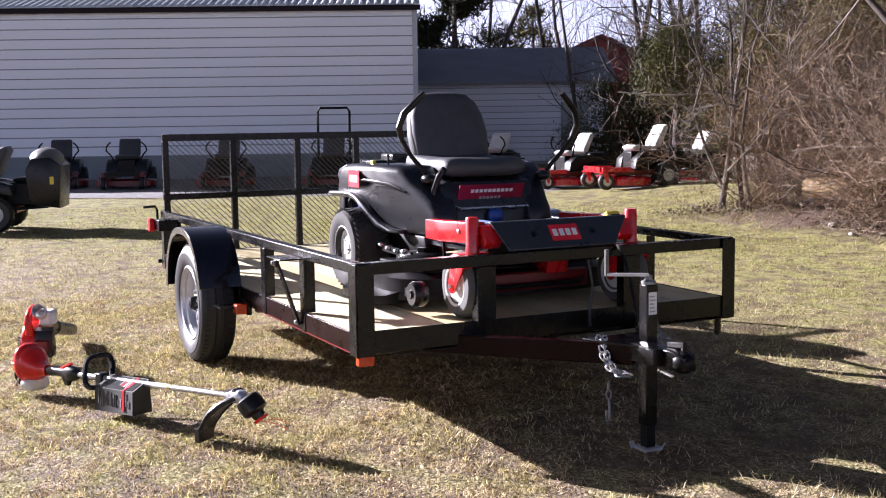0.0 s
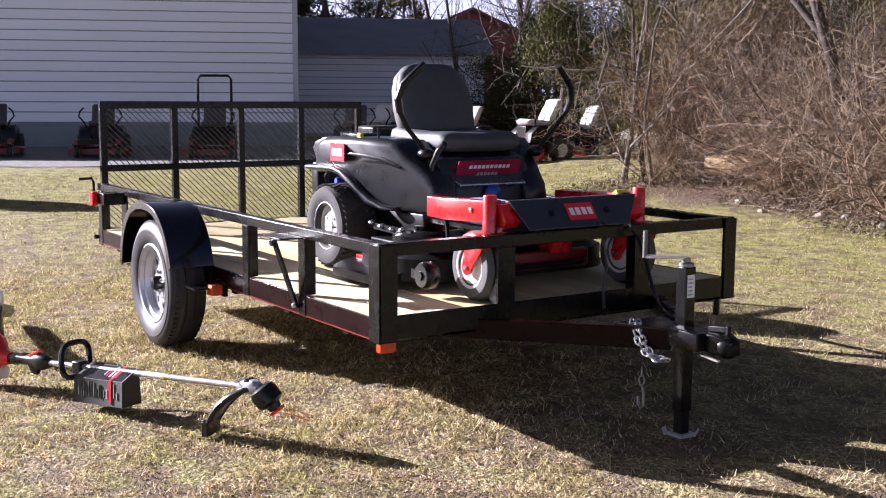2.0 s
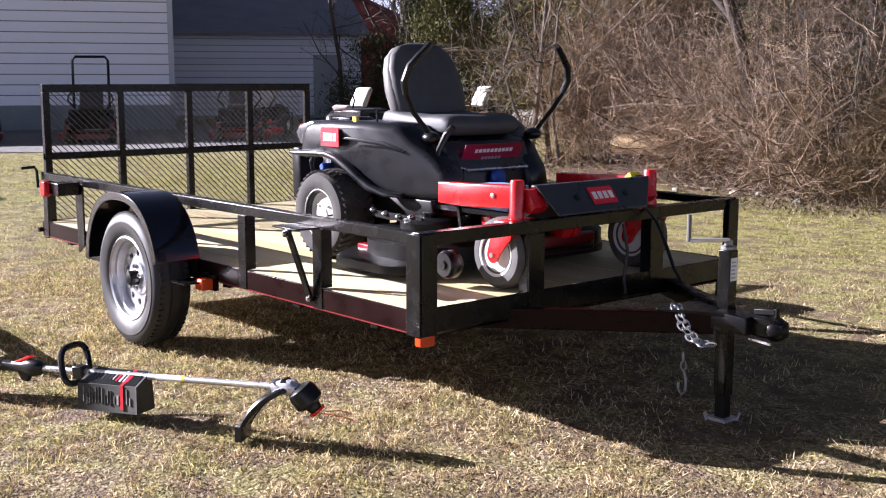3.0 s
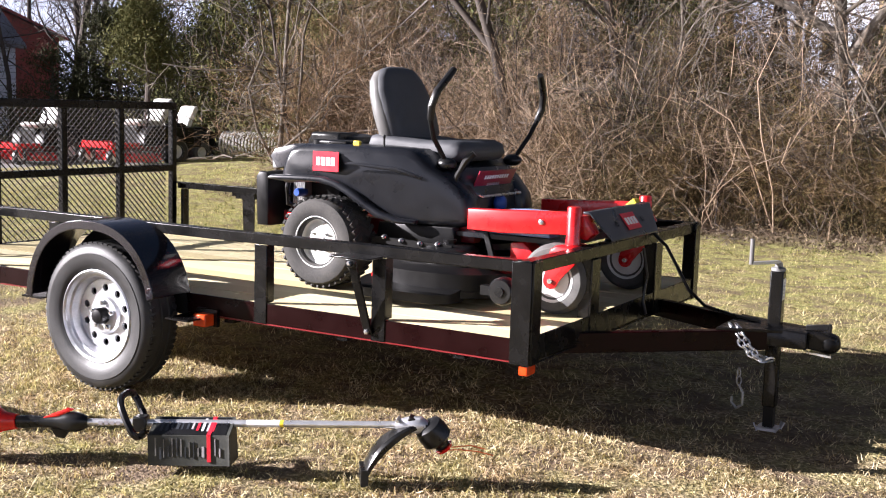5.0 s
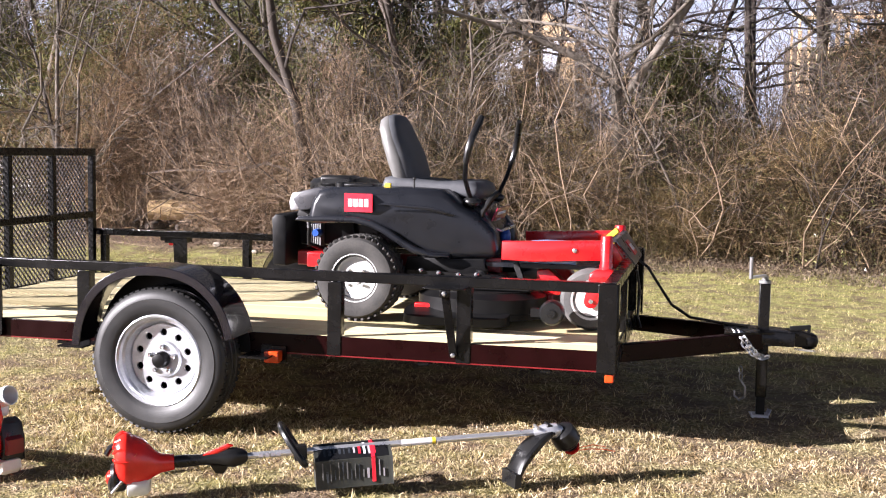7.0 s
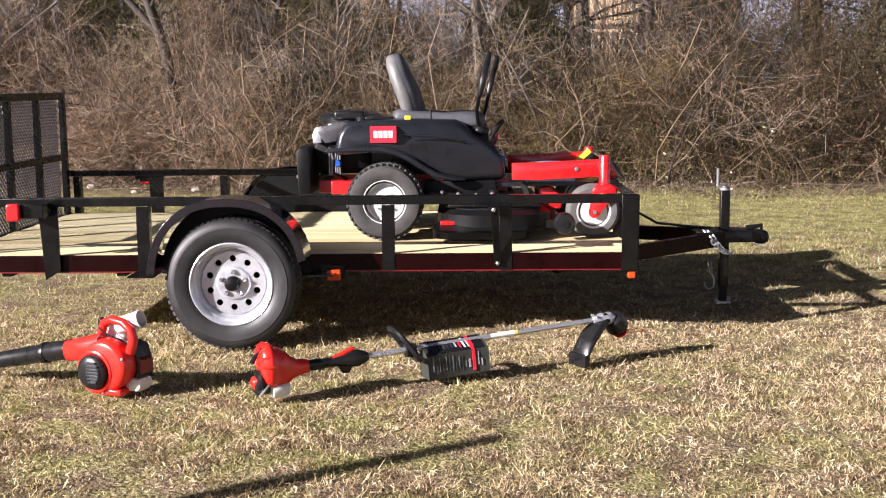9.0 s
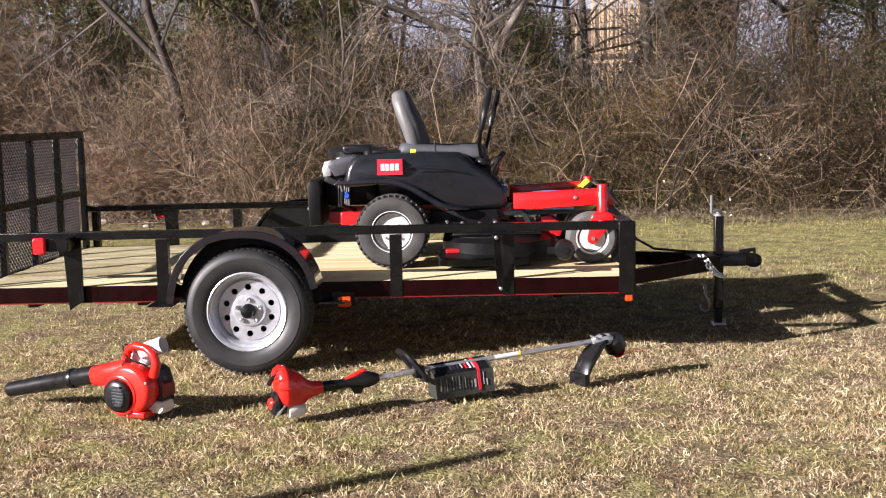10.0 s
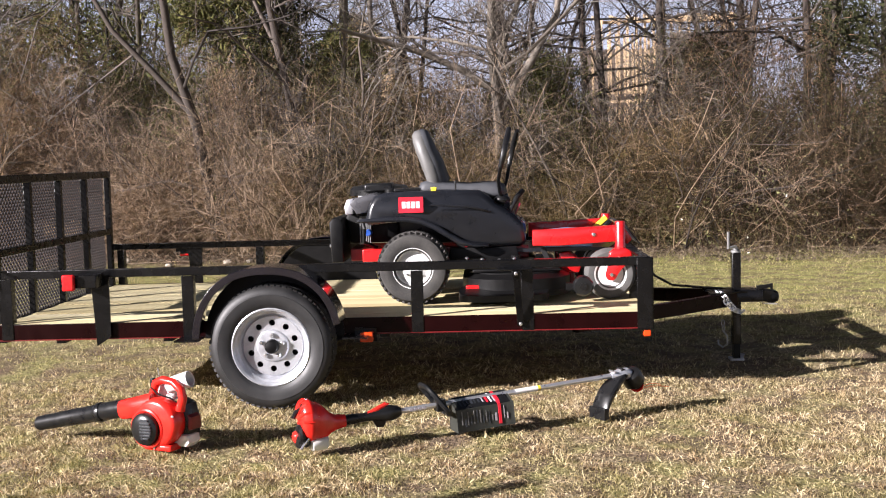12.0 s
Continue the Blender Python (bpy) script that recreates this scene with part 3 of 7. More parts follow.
def field(depth, right, z=0.0):
    """A place by its depth along the first view and its offset to the right of it."""
    p = eye0 + view_dir * depth + side_dir * right
    return (p.x, p.y, z)


g = Geo()
rows = []
for i in range(41):
    r = -22 + i * 0.72
    near = 22.0 + 0.35 * noise.noise(Vector((r * 0.5, 3.3, 0))) + 0.12 * noise.noise(Vector((r * 2.1, 1.3, 0)))
    rows.append([field(d, r, land(*field(d, r)[:2]) + 0.012) for d in (near, 24.5, 27, 29, 31, 33.5)])
g.v = [p for r in rows for p in r]
g.f = [(i * 6 + j, i * 6 + j + 1, i * 6 + 7 + j, i * 6 + 6 + j) for i in range(40) for j in range(5)]
solid("gravel_yard", g, gravel, "grey gravel yard before the long building", "gravel", kind="structure", angle=180)


# ---- buildings ----
def placed(ob, origin, ax):
    """Sets a thing built with x along ax and y away from the camera."""
    m = Matrix(((ax.x, -ax.y, 0, origin[0]), (ax.y, ax.x, 0, origin[1]), (0, 0, 1, origin[2]), (0, 0, 0, 1)))
    ob.matrix_basis = m
    return ob


def lap_boards(parent, n, z0, step, x0, x1, mat_, joint=6.0):
    g = Geo().prism([(0, 0), (0, step - 0.026), (0.022, step - 0.026), (0.034, 0.012), (0.034, 0)], 0, 1)
    turned = Geo().add([(p[1] * (x1 - x0), -p[0], p[2]) for p in g.v], g.f)
    me = mesh_of("siding_board", turned, mat_)
    for i in range(n):
        ob = part("siding_board", me, mat_, parent)
        ob.location = (x0, -0.002, z0 + i * step)


# unseen depth and high ridge are added to shade the low building
shed = thing("metal_building", (0, 0, 0), "long pale lap-sided building with a metal roof", "building")
# dark backing paints the shade of the gaps between boards
wall = part("wall", Geo().box(-26, 0, 0, 0, 28, 4.55), foundation, shed)
part("foundation", Geo().box(-26.03, -0.05, -0.2, 0.03, 0.0, 0.62).box(0.0, 0, -0.2, 0.03, 28, 0.62), foundation, shed, "painted block footing")
part("corner_trim", Geo().box(-0.10, -0.045, 0.62, 0.035, -0.002, 4.5), tin_roof, shed)
g = Geo()
for i in range(132):        # ribbed sheets, seen end-on along the eave
    x = -26.3 + i * 0.2
    g.prism([(x, 4.52), (x + 0.03, 4.56), (x + 0.07, 4.56), (x + 0.10, 4.52), (x + 0.2, 4.52), (x + 0.2, 4.50), (x, 4.50)], 0, 1)
# back slope, out of sight, blocks the sun
back = [(p[0], 28.25 - p[1] * 14.25, p[2] + p[1] * 3.6) for p in g.v]
g.v = [(p[0], -0.25 + p[1] * 14.25, p[2] + p[1] * 3.6) for p in g.v]
g.add(back, list(g.f))
part("roof", g, tin_roof, shed, "ribbed sheet metal roof")
part("fascia", Geo().box(-26.3, -0.2, 4.36, 0.12, -0.16, 4.5), maroon_paint, shed, "dark red fascia board")
part("gable", Geo().add([(-0.02, 0, 4.55), (-0.02, 28, 4.55), (-0.02, 14, 8.05), (-0.15, 0, 4.55), (-0.15, 28, 4.55), (-0.15, 14, 8.05)], [(0, 1, 2), (5, 4, 3), (0, 3, 4, 1), (1, 4, 5, 2), (2, 5, 3, 0)]), white_siding, shed)
lap_boards(wall, 15, 0.62, 0.258, -26, -0.1, white_siding)
placed(shed, field(30.8, -0.65), Matrix.Rotation(radians(2.0), 3, "Z") @ side_dir)

low = thing("low_building", (0, 0, 0), "low blue-grey sided building with a shingle roof", "building")
# dark backing again, as shade between the boards
wall = part("wall", Geo().box(-6, 0, 0, 4.55, 6, 2.72), foundation, low)
part("roof", Geo().prism([(-0.35, 2.62), (-0.35, 2.72), (3.0, 3.98), (6.35, 2.72), (6.35, 2.62), (3.0, 3.86)], -6.2, 4.8, m=Matrix.Rotation(radians(90), 4, "Z") @ Matrix.Diagonal((1, -1, 1, 1))), grey_roof, low)
part("door", Geo().box(3.0, -0.05, 0.0, 3.9, -0.002, 2.03), foundation, low, "grey side door")
lap_boards(wall, 13, 0.12, 0.2, -6, 4.55, blue_siding)
placed(low, field(37.5, 0.9), side_dir)

barn = thing("red_barn", (0, 0, 0), "weathered red gabled barn behind bare trees", "barn")
part("wall", Geo().prism([(-3.2, 0), (-3.2, 3.6), (0, 5.0), (3.2, 3.6), (3.2, 0)], 0, 7), barn_red, barn)
part("roof", Geo().prism([(-3.5, 3.5), (-3.5, 3.6), (0, 5.13), (3.5, 3.6), (3.5, 3.5), (0, 5.01)], -0.3, 7.3), dark_and_shaded_red, barn)
part("door", Geo().box(-1.0, -0.06, 0.0, 1.0, -0.004, 2.5), barn_red, barn)
placed(barn, field(50.0, 6.9), side_dir)


def framed_house(x, y, w, top):
    """A house under construction: open stud walls in two storeys, plates, joists and bare rafters."""
    h = thing("framed_house", (x, y, 0), "half-built house of bare tan studs behind the trees", "house")
    part("floor_slab", Geo().box(x, y, 0, x + w, y + 7, 0.3), foundation, h)
    for z in (0.3, 3.0, 3.3, top - 0.12):
        part("wall_plate", Geo().box(x, y, z, x + w, y + 0.14, z + 0.1), tan_lumber, h)
    stud = mesh_of("stud", Geo().box(0, 0, 0.4, 0.07, 0.14, 3.0).box(0, 0, 3.4, 0.07, 0.14, top - 0.12), tan_lumber)
    n = int(w / 0.3)
    for i in range(n + 1):
        for back in (0.0, 3.5):
            ob = part("stud", stud, tan_lumber, h)
            ob.location = (x + i * (w - 0.07) / n, y + back, 0)
    # right part of the house, drawn shaded by its darker colour
    part("sheathing", Geo().box(x + w * 0.46, y - 0.02, 3.35, x + w, y - 0.004, top - 0.5).box(x + w * 0.3, y - 0.02, 0.3, x + w, y - 0.004, 2.9), shade_sheathing, h, "brown wall sheathing, its shade put into the colour")
    part("sheathing", Geo().box(x, y + 6.9, 0.3, x + w, y + 6.95, top - 0.4), shade_sheathing, h)
    for i in range(9):
        rx = x + i * (w - 0.08) / 8
        part("rafter", Geo().bar((rx + 0.04, y - 0.35, top - 0.08), (rx + 0.04, y + 3.5, top + 0.5), 0.05, 0.15), tan_lumber, h)
    return h


def far_house(x, y, w, base, top, label, mats):
    h = thing("far_house", (x, y, 0), label, "house")
    part("wall", Geo().box(x, y, 0, x + w, y + 6, top - 1.4), mats[0], h)
    part("roof", Geo().prism([(x - 0.3, top - 1.5), (x - 0.3, top - 1.4), (x + w / 2, top), (x + w + 0.3, top - 1.4), (x + w + 0.3, top - 1.5), (x + w / 2, top - 0.1)], y - 0.3, y + 6.2), mats[1], h)
    part("gable", Geo().prism([(x, top - 1.45), (x + w / 2, top - 0.12), (x + w, top - 1.45)], y, y + 6), mats[2], h)
    part("corner_board", Geo().box(x + w - 0.5, y - 0.04, 0, x + w, y - 0.003, top - 1.5), mats[2], h)
    for i in range(2):
        wx = x + w * (0.16 + 0.38 * i)
        win = part("window", Geo().box(wx, y - 0.07, base + 0.4, wx + 0.7, y - 0.004, base + 1.5), mats[1], h)
        part("pane", Geo().box(wx + 0.07, y - 0.08, base + 0.47, wx + 0.63, y - 0.072, base + 1.43), fender_paint, win)


framed_house(5.1, 34.0, 5.2, 5.85)
far_house(-4.7, 34.0, 2.6, 2.6, 6.5, "blue-grey house with raw tan trim behind bare trees", (blue_siding, grey_roof, tan_lumber))
far_house(-23.4, 30.0, 2.2, 2.2, 4.7, "pale house glimpsed through bare branches", (white_siding, grey_roof, white_siding))


# ---- trees and brush ----
def grow(rng, p, d, length, r, depth, out, up=0.25, spread=0.75):
    """Adds one bare branch and its side branches to out as (points, radii)."""
    k = 5
    pts, p = [np.array(p, float)], np.array(p, float)
    d = np.array(d, float) / np.linalg.norm(d)
    for i in range(k - 1):
        d = d + rng.normal(0, 0.27 + 0.03 * (3 - depth), 3) + np.array([0, 0, up * 0.12])
        d /= np.linalg.norm(d)
        p = p + d * length / (k - 1)
        pts.append(p)
    rad = np.linspace(r, r * (0.45 if depth else 0.25), k)
    out.append((np.array(pts), rad, depth))
    if depth <= 0:
        return
    for i in range(rng.integers(4, 7) if depth > 1 else rng.integers(6, 11)):
        t = rng.uniform(0.25, 1.0)
        j = min(int(t * (k - 1)), k - 2)
        q = pts[j] + (pts[j + 1] - pts[j]) * (t * (k - 1) - j)
        side = rng.normal(0, 1, 3)
        side -= d * side.dot(d)
        side /= np.linalg.norm(side)
        nd = d * (1 - spread * 0.6) + side * spread + np.array([0, 0, up])
        grow(rng, q, nd, length * rng.uniform(0.35, 0.62), r * (1 - 0.5 * t) * rng.uniform(0.35, 0.55), depth - 1, out, up, spread)


def bare_tree(x, y, h, r, seed, lean=(0, 0), mat_=None, label="bare grey-brown tree standing in winter brush", depth=3, limb_from=0.25, limbs=(), twigs=1.0):
    rng = np.random.default_rng(seed)
    mat_ = mat_ or bark
    z = land(x, y) - 0.15
    n = 9
    r *= 0.95
    pts, p = [], np.array([x, y, z])
    d = np.array([lean[0], lean[1], 1.0])
    for i in range(n):
        pts.append(p.copy())
        d = d + rng.normal(0, (0.06 if limbs else 0.085) if r > 0.06 else 0.14, 3)
        d /= np.linalg.norm(d)
        p = p + d * h / (n - 1)
    out, big = [], []
    for t, way, length, thick in limbs:         # main limbs, each with its own way
        j = min(int(t * (n - 1)), n - 2)
        q = pts[j] + (pts[j + 1] - pts[j]) * (t * (n - 1) - j)
        made = []
        grow(rng, q, way, length, thick, depth - 1, made, 0.05, 0.7)
        big.append((made[0][0], made[0][1]))
        out += made[1:]
    for i in range(int(twigs * rng.integers(18, 26))):
        t = rng.uniform(limb_from, 0.98)
        j = min(int(t * (n - 1)), n - 2)
        q = pts[j] + (pts[j + 1] - pts[j]) * (t * (n - 1) - j)
        a = rng.uniform(0, 2 * math.pi)
        nd = np.array([math.cos(a), math.sin(a), rng.uniform(-0.1, 1.1)])
        grow(rng, q, nd, h * rng.uniform(0.16, 0.36) * (1.15 - 0.5 * t), r * (1.05 - t) * rng.uniform(0.16, 0.34) + 0.005, depth - 1, out)
    tree = thing("tree", (x, y, z), label, "tree", "trees behind the lawn")
    g = Geo()
    g.tube([tuple(q) for q in pts], [r * (1.25 if i == 0 else 1.0 - 0.85 * i / (n - 1)) for i in range(n)], 9)
    for q, rad in big:
        g.tube([tuple(c) for c in q], list(rad), 7, False)
    for q, rad, dp in out:
        if dp == depth - 1:
            g.tube([tuple(c) for c in q], list(rad), 6, False)
    part("trunk", g, mat_, tree, angle=60)
    side = [(q[::2], rad[::2]) for q, rad, dp in out if 0 < dp < depth - 1]
    if side:
        tagged(part("limb", strands("limb", np.array([q for q, _ in side]), np.maximum(np.array([c for _, c in side]), 0.004), mat_), mat_, tree), kind="stuff")
    fine = [(q[::2], rad[::2]) for q, rad, dp in out if dp == 0]
    q = np.array([c for c, _ in fine])
    wide = 2 * np.maximum(np.array([c for _, c in fine]), 0.0028)
    if y > 11.0:            # far off, each twig is one sliver
        side = np.cross(q[:, -1] - q[:, 0], rng.normal(0, 1, (len(q), 3)))
        side *= (0.5 * wide[:, 0] / (np.linalg.norm(side, axis=1) + 1e-9))[:, None]
        made = shards("crown", np.stack([q[:, 0] - side, q[:, 0] + side, q[:, -1]], 1).reshape(-1, 3), 3, mat_)
    else:
        made = strips("crown", q, wide, mat_, seed)
    part("crown", made, mat_, tree)
    return tree


# trees at the hedge line, then those behind it
hedge_tree = "bare grey-brown tree rising out of the front brush"
sapling = "crooked many-branched sapling at the end of the brush"
bare_tree(-6.2, 8.85, 6.5, 0.043, 1, (0.02, 0.0), pale_bark, sapling, 3, 0.22, ((0.06, (-0.45, -0.2, 1.0), 2.6, 0.026), (0.10, (0.35, 0.1, 0.9), 2.4, 0.022), (0.24, (-0.5, 0.1, 0.9), 1.8, 0.020)))
bare_tree(-6.0, 9.1, 5.5, 0.038, 2, (-0.10, 0.0), bark, sapling, 3, 0.15)
bare_tree(-5.7, 9.0, 4.6, 0.030, 22, (0.16, 0.0), pale_bark, sapling, 3, 0.15)
bare_tree(-8.3, 11.8, 8.0, 0.080, 16, (0.02, 0.0), pale_bark, hedge_tree, 3, 0.42)
bare_tree(-2.44, 9.0, 7.5, 0.088, 3, (-0.215, 0.0), bark, hedge_tree, 3, 0.3, ((0.27, (-1.15, -0.2, 1.05), 2.9, 0.048), (0.13, (-1.2, -0.3, 0.25), 2.4, 0.026), (0.16, (0.9, 0.0, 0.30), 1.8, 0.018)))
bare_tree(-1.30, 9.9, 8.5, 0.075, 4, (-0.13, 0.0), bark, hedge_tree, 3, 0.25, ((0.22, (0.35, 0.1, 1.0), 3.6, 0.05), (0.26, (-0.3, 0.2, 1.0), 3.0, 0.04)))
bare_tree(-1.05, 10.4, 7.8, 0.055, 34, (0.04, 0.0), pale_bark, hedge_tree)
bare_tree(-0.55, 11.9, 8.8, 0.095, 35, (-0.07, 0.0), bark, hedge_tree, 3, 0.35)
bare_tree(-0.20, 12.2, 8.5, 0.085, 45, (0.0, 0.0), bark, hedge_tree, 3, 0.35)
bare_tree(-0.45, 9.0, 4.6, 0.034, 46, (-0.03, 0.0), pale_bark, "pale crooked sapling in the brush", 3, 0.15)
bare_tree(1.42, 9.15, 7.5, 0.095, 5, (-0.02, 0.0), pale_bark, hedge_tree, 3, 0.3, ((0.29, (-1.05, 0.0, 0.8), 2.3, 0.055), (0.36, (-2.0, 0.0, 0.55), 2.2, 0.026), (0.25, (0.55, 0.0, 1.0), 3.4, 0.06), (0.2, (-0.9, -0.2, 0.1), 1.3, 0.022)))
bare_tree(1.20, 9.3, 7.0, 0.060, 6, (-0.05, 0.0), bark, hedge_tree, 3, 0.3)
bare_tree(2.20, 8.65, 4.2, 0.026, 47, (0.06, 0.0), pale_bark, "pale upright sapling in the brush", 3, 0.2, (), 0.6)
bare_tree(2.55, 8.8, 3.8, 0.022, 48, (0.12, 0.0), pale_bark, "pale upright sapling in the brush", 3, 0.2, (), 0.6)
bare_tree(1.85, 8.7, 3.6, 0.020, 49, (-0.1, 0.0), pale_bark, "pale upright sapling in the brush", 3, 0.2, (), 0.6)
bare_tree(3.05, 11.3, 8.0, 0.075, 36, (0.04, 0.0))
bare_tree(3.75, 11.8, 8.5, 0.09, 37, (-0.02, 0.0))
bare_tree(4.75, 11.2, 8.0, 0.07, 38, (0.03, 0.0))
bare_tree(5.3, 11.9, 8.5, 0.09, 39, (-0.03, 0.0), bark, hedge_tree, 3, 0.25, ((0.3, (-0.5, 0.0, 1.0), 3.0, 0.05), (0.32, (0.5, 0.0, 1.0), 3.0, 0.045)))
bare_tree(5.95, 11.4, 8.0, 0.08, 40, (0.05, 0.0))
bare_tree(-2.2, 15.0, 10.0, 0.12, 7, (0, 0))
bare_tree(-1.45, 14.1, 9.5, 0.085, 33, (0.01, 0.0), pale_bark)
bare_tree(2.2, 13.5, 9.0, 0.11, 8, (-0.04, 0.0))
bare_tree(3.9, 12.2, 8.5, 0.10, 9, (0.05, 0.0))
bare_tree(6.3, 11.6, 8.5, 0.10, 10, (0.10, 0.0))
bare_tree(-10.2, 15.2, 9.5, 0.11, 17)
bare_tree(-4.9, 13.0, 9.0, 0.10, 18, (0.05, 0.0))
bare_tree(8.6, 10.4, 8.0, 0.10, 19, (0.08, 0.0))
rng = np.random.default_rng(78)
for i in range(9):
    x = -5.6 + i * 0.95 + rng.uniform(-0.4, 0.4)
    bare_tree(x, float(rng.uniform(11.2, 15.0)), rng.uniform(6, 9), rng.uniform(0.04, 0.085), 300 + i, (rng.uniform(-0.2, 0.2), rng.uniform(-0.1, 0.1)), (bark, pale_bark, bark)[i % 3], "thin bare tree among the brush", 3, 0.3)
rng = np.random.default_rng(77)
for i in range(16):
    x = -24 + i * 2.5 + rng.uniform(-0.6, 0.6)
    y = rng.uniform(16.0, 27.0)
    bare_tree(x, y, rng.uniform(9, 14), rng.uniform(0.08, 0.18), 100 + i, (rng.uniform(-0.08, 0.08), 0), (bark, pale_bark)[i % 3 == 0], "bare tree in the wood behind the brush", 3, 0.15)
# trees before the low building and the barn
for i, (d, r, h, tr) in enumerate(((29.5, 3.6, 7.5, 0.07), (29.0, 4.6, 8.5, 0.12), (30.5, 5.3, 8.0, 0.12), (27.5, 6.2, 8.5, 0.10), (34.0, 7.2, 10.0, 0.13), (46, 1.6, 11.0, 0.16), (47, 4.4, 12.0, 0.14), (56, 3.0, 13.0, 0.15), (58, 7.5, 13.0, 0.16), (44, 9.5, 12.0, 0.14), (60, 11.5, 14.0, 0.16), (38, 12.0, 11.0, 0.14))):
    x, y, _ = field(d, r)
    bare_tree(x, y, h, tr, 200 + i, ((-0.18, 0.02, -0.02, 0.03)[i % 4], 0), bark, "slender bare tree beside the sheds", 3, 0.2)


def cedar(x, y, h, w, seed, mat_, label, n=2600, low=0.0, spray=1.0):
    """An evergreen: a trunk with boughs and thousands of small sprays in uneven clumps."""
    rng = np.random.default_rng(seed)
    z = land(x, y) - 0.1
    tree = thing("cedar", (x, y, z), label, "evergreen tree", "evergreens")
    g = Geo().tube([(x, y, z), (x + 0.1, y, z + h * 0.5), (x + 0.05, y, z + h * 0.95)], [h * 0.022, h * 0.016, 0.02], 8)
    centres, boughs = [], Geo()
    for i in range(46):
        t = rng.uniform(low, 0.97)
        rr = w * (1 - t) ** 0.7 * rng.uniform(0.5, 1.0) + 0.12
        a = rng.uniform(0, 2 * math.pi)
        c = np.array([x + rr * math.cos(a), y + rr * math.sin(a), z + h * t])
        centres.append((c, rr))
        boughs.tube([(x, y, z + h * t * 0.93), tuple(c)], [0.03, 0.01], 5, False)
    part("trunk", g, bark, tree)
    tagged(part("bough", boughs, bark, tree), kind="stuff")
    per = int(1.5 * n) // len(centres)
    vs = []
    for c, rr in centres:
        m = per
        o = rng.normal(0, 1, (m, 3)) * np.array([0.30, 0.30, 0.24]) * (0.45 + 0.5 * rr)
        q = c + o
        s = rng.uniform(0.016, 0.05, m)[:, None] * (1 + h * 0.06) * spray
        a1, a2 = rng.normal(0, 1, (m, 3)), rng.normal(0, 1, (m, 3))
        a1 /= np.linalg.norm(a1, axis=1)[:, None]
        a2 /= np.linalg.norm(a2, axis=1)[:, None]
        vs.append(np.stack([q - a1 * s * 0.3, q + (a2 + np.array([0, 0, 0.3])) * s * 2.0, q + a1 * s * 0.3], 1).reshape(-1, 3))
    part("crown", shards("crown", np.concatenate(vs), 3, mat_), mat_, tree)


x, y, _ = field(52.0, 0.6)
cedar(x, y, 9.5, 3.0, 1, cedar_leaf, "tall dark green cedar behind the sheds", 22000, 0.1, 2.6)
x, y, _ = field(54.0, 4.3)
cedar(x, y, 7.0, 2.0, 2, green_leaf, "dull green cedar far behind the sheds", 8000, 0.0, 2.2)
x, y, _ = field(27.0, 5.2)
cedar(x, y, 3.4, 1.6, 3, cedar_leaf, "dark evergreen shrub by the wood's edge", 16000)
x, y, _ = field(25.5, 6.3)
cedar(x, y, 3.0, 1.3, 4, cedar_leaf, "dark evergreen shrub by the wood's edge", 14000)
for i, (d, r, h, w) in enumerate(((27.6, 3.9, 2.4, 1.3), (26.6, 7.5, 3.6, 1.7), (28.2, 6.3, 4.2, 1.8))):
    x, y, _ = field(d, r)
    cedar(x, y, h, w, 40 + i, cedar_leaf, "dark evergreen shrub by the wood's edge", 11000)
x, y, _ = field(24.4, 4.95)
cedar(x, y, 3.5, 0.85, 5, yellow_leaf, "yellow-green evergreen shrub beside the sheds", 14000, 0.5, 0.9)
for i, (x, y, h, w) in enumerate(((-9.2, 14.8, 4.4, 2.0), (-11.6, 15.0, 5.0, 2.0), (-5.9, 13.4, 4.6, 2.3), (-2.9, 11.0, 4.4, 1.7), (2.3, 12.4, 2.0, 1.1), (-12.5, 16.5, 5.2, 2.0), (7.2, 11.8, 4.6, 1.8), (-4.4, 11.6, 2.5, 1.3), (4.6, 12.6, 2.9, 1.4), (-2.0, 11.4, 4.6, 1.3), (-0.9, 11.0, 2.9, 0.9), (2.1, 10.9, 2.6, 0.8), (9.4, 11.5, 4.6, 2.0), (-7.4, 13.2, 4.2, 2.0))):
    cedar(x, y, h, w, 20 + i, (green_leaf, cedar_leaf)[i in (5, 6, 8, 9, 12)], "dull olive evergreen within the brush", 17000, 0.0, 1.05)


def front(x):
    """Foot of the brush, an uneven line along the lawn."""
    return 8.15 + 0.25 * np.sin(x * 0.9) + 0.15 * np.sin(x * 2.3 + 1.0) + 0.07 * np.maximum(0, -x) + 1.5 * np.exp(-((x + 4.6) / 0.62) ** 2) + 0.5 * np.exp(-((x + 3.0) / 1.6) ** 2)


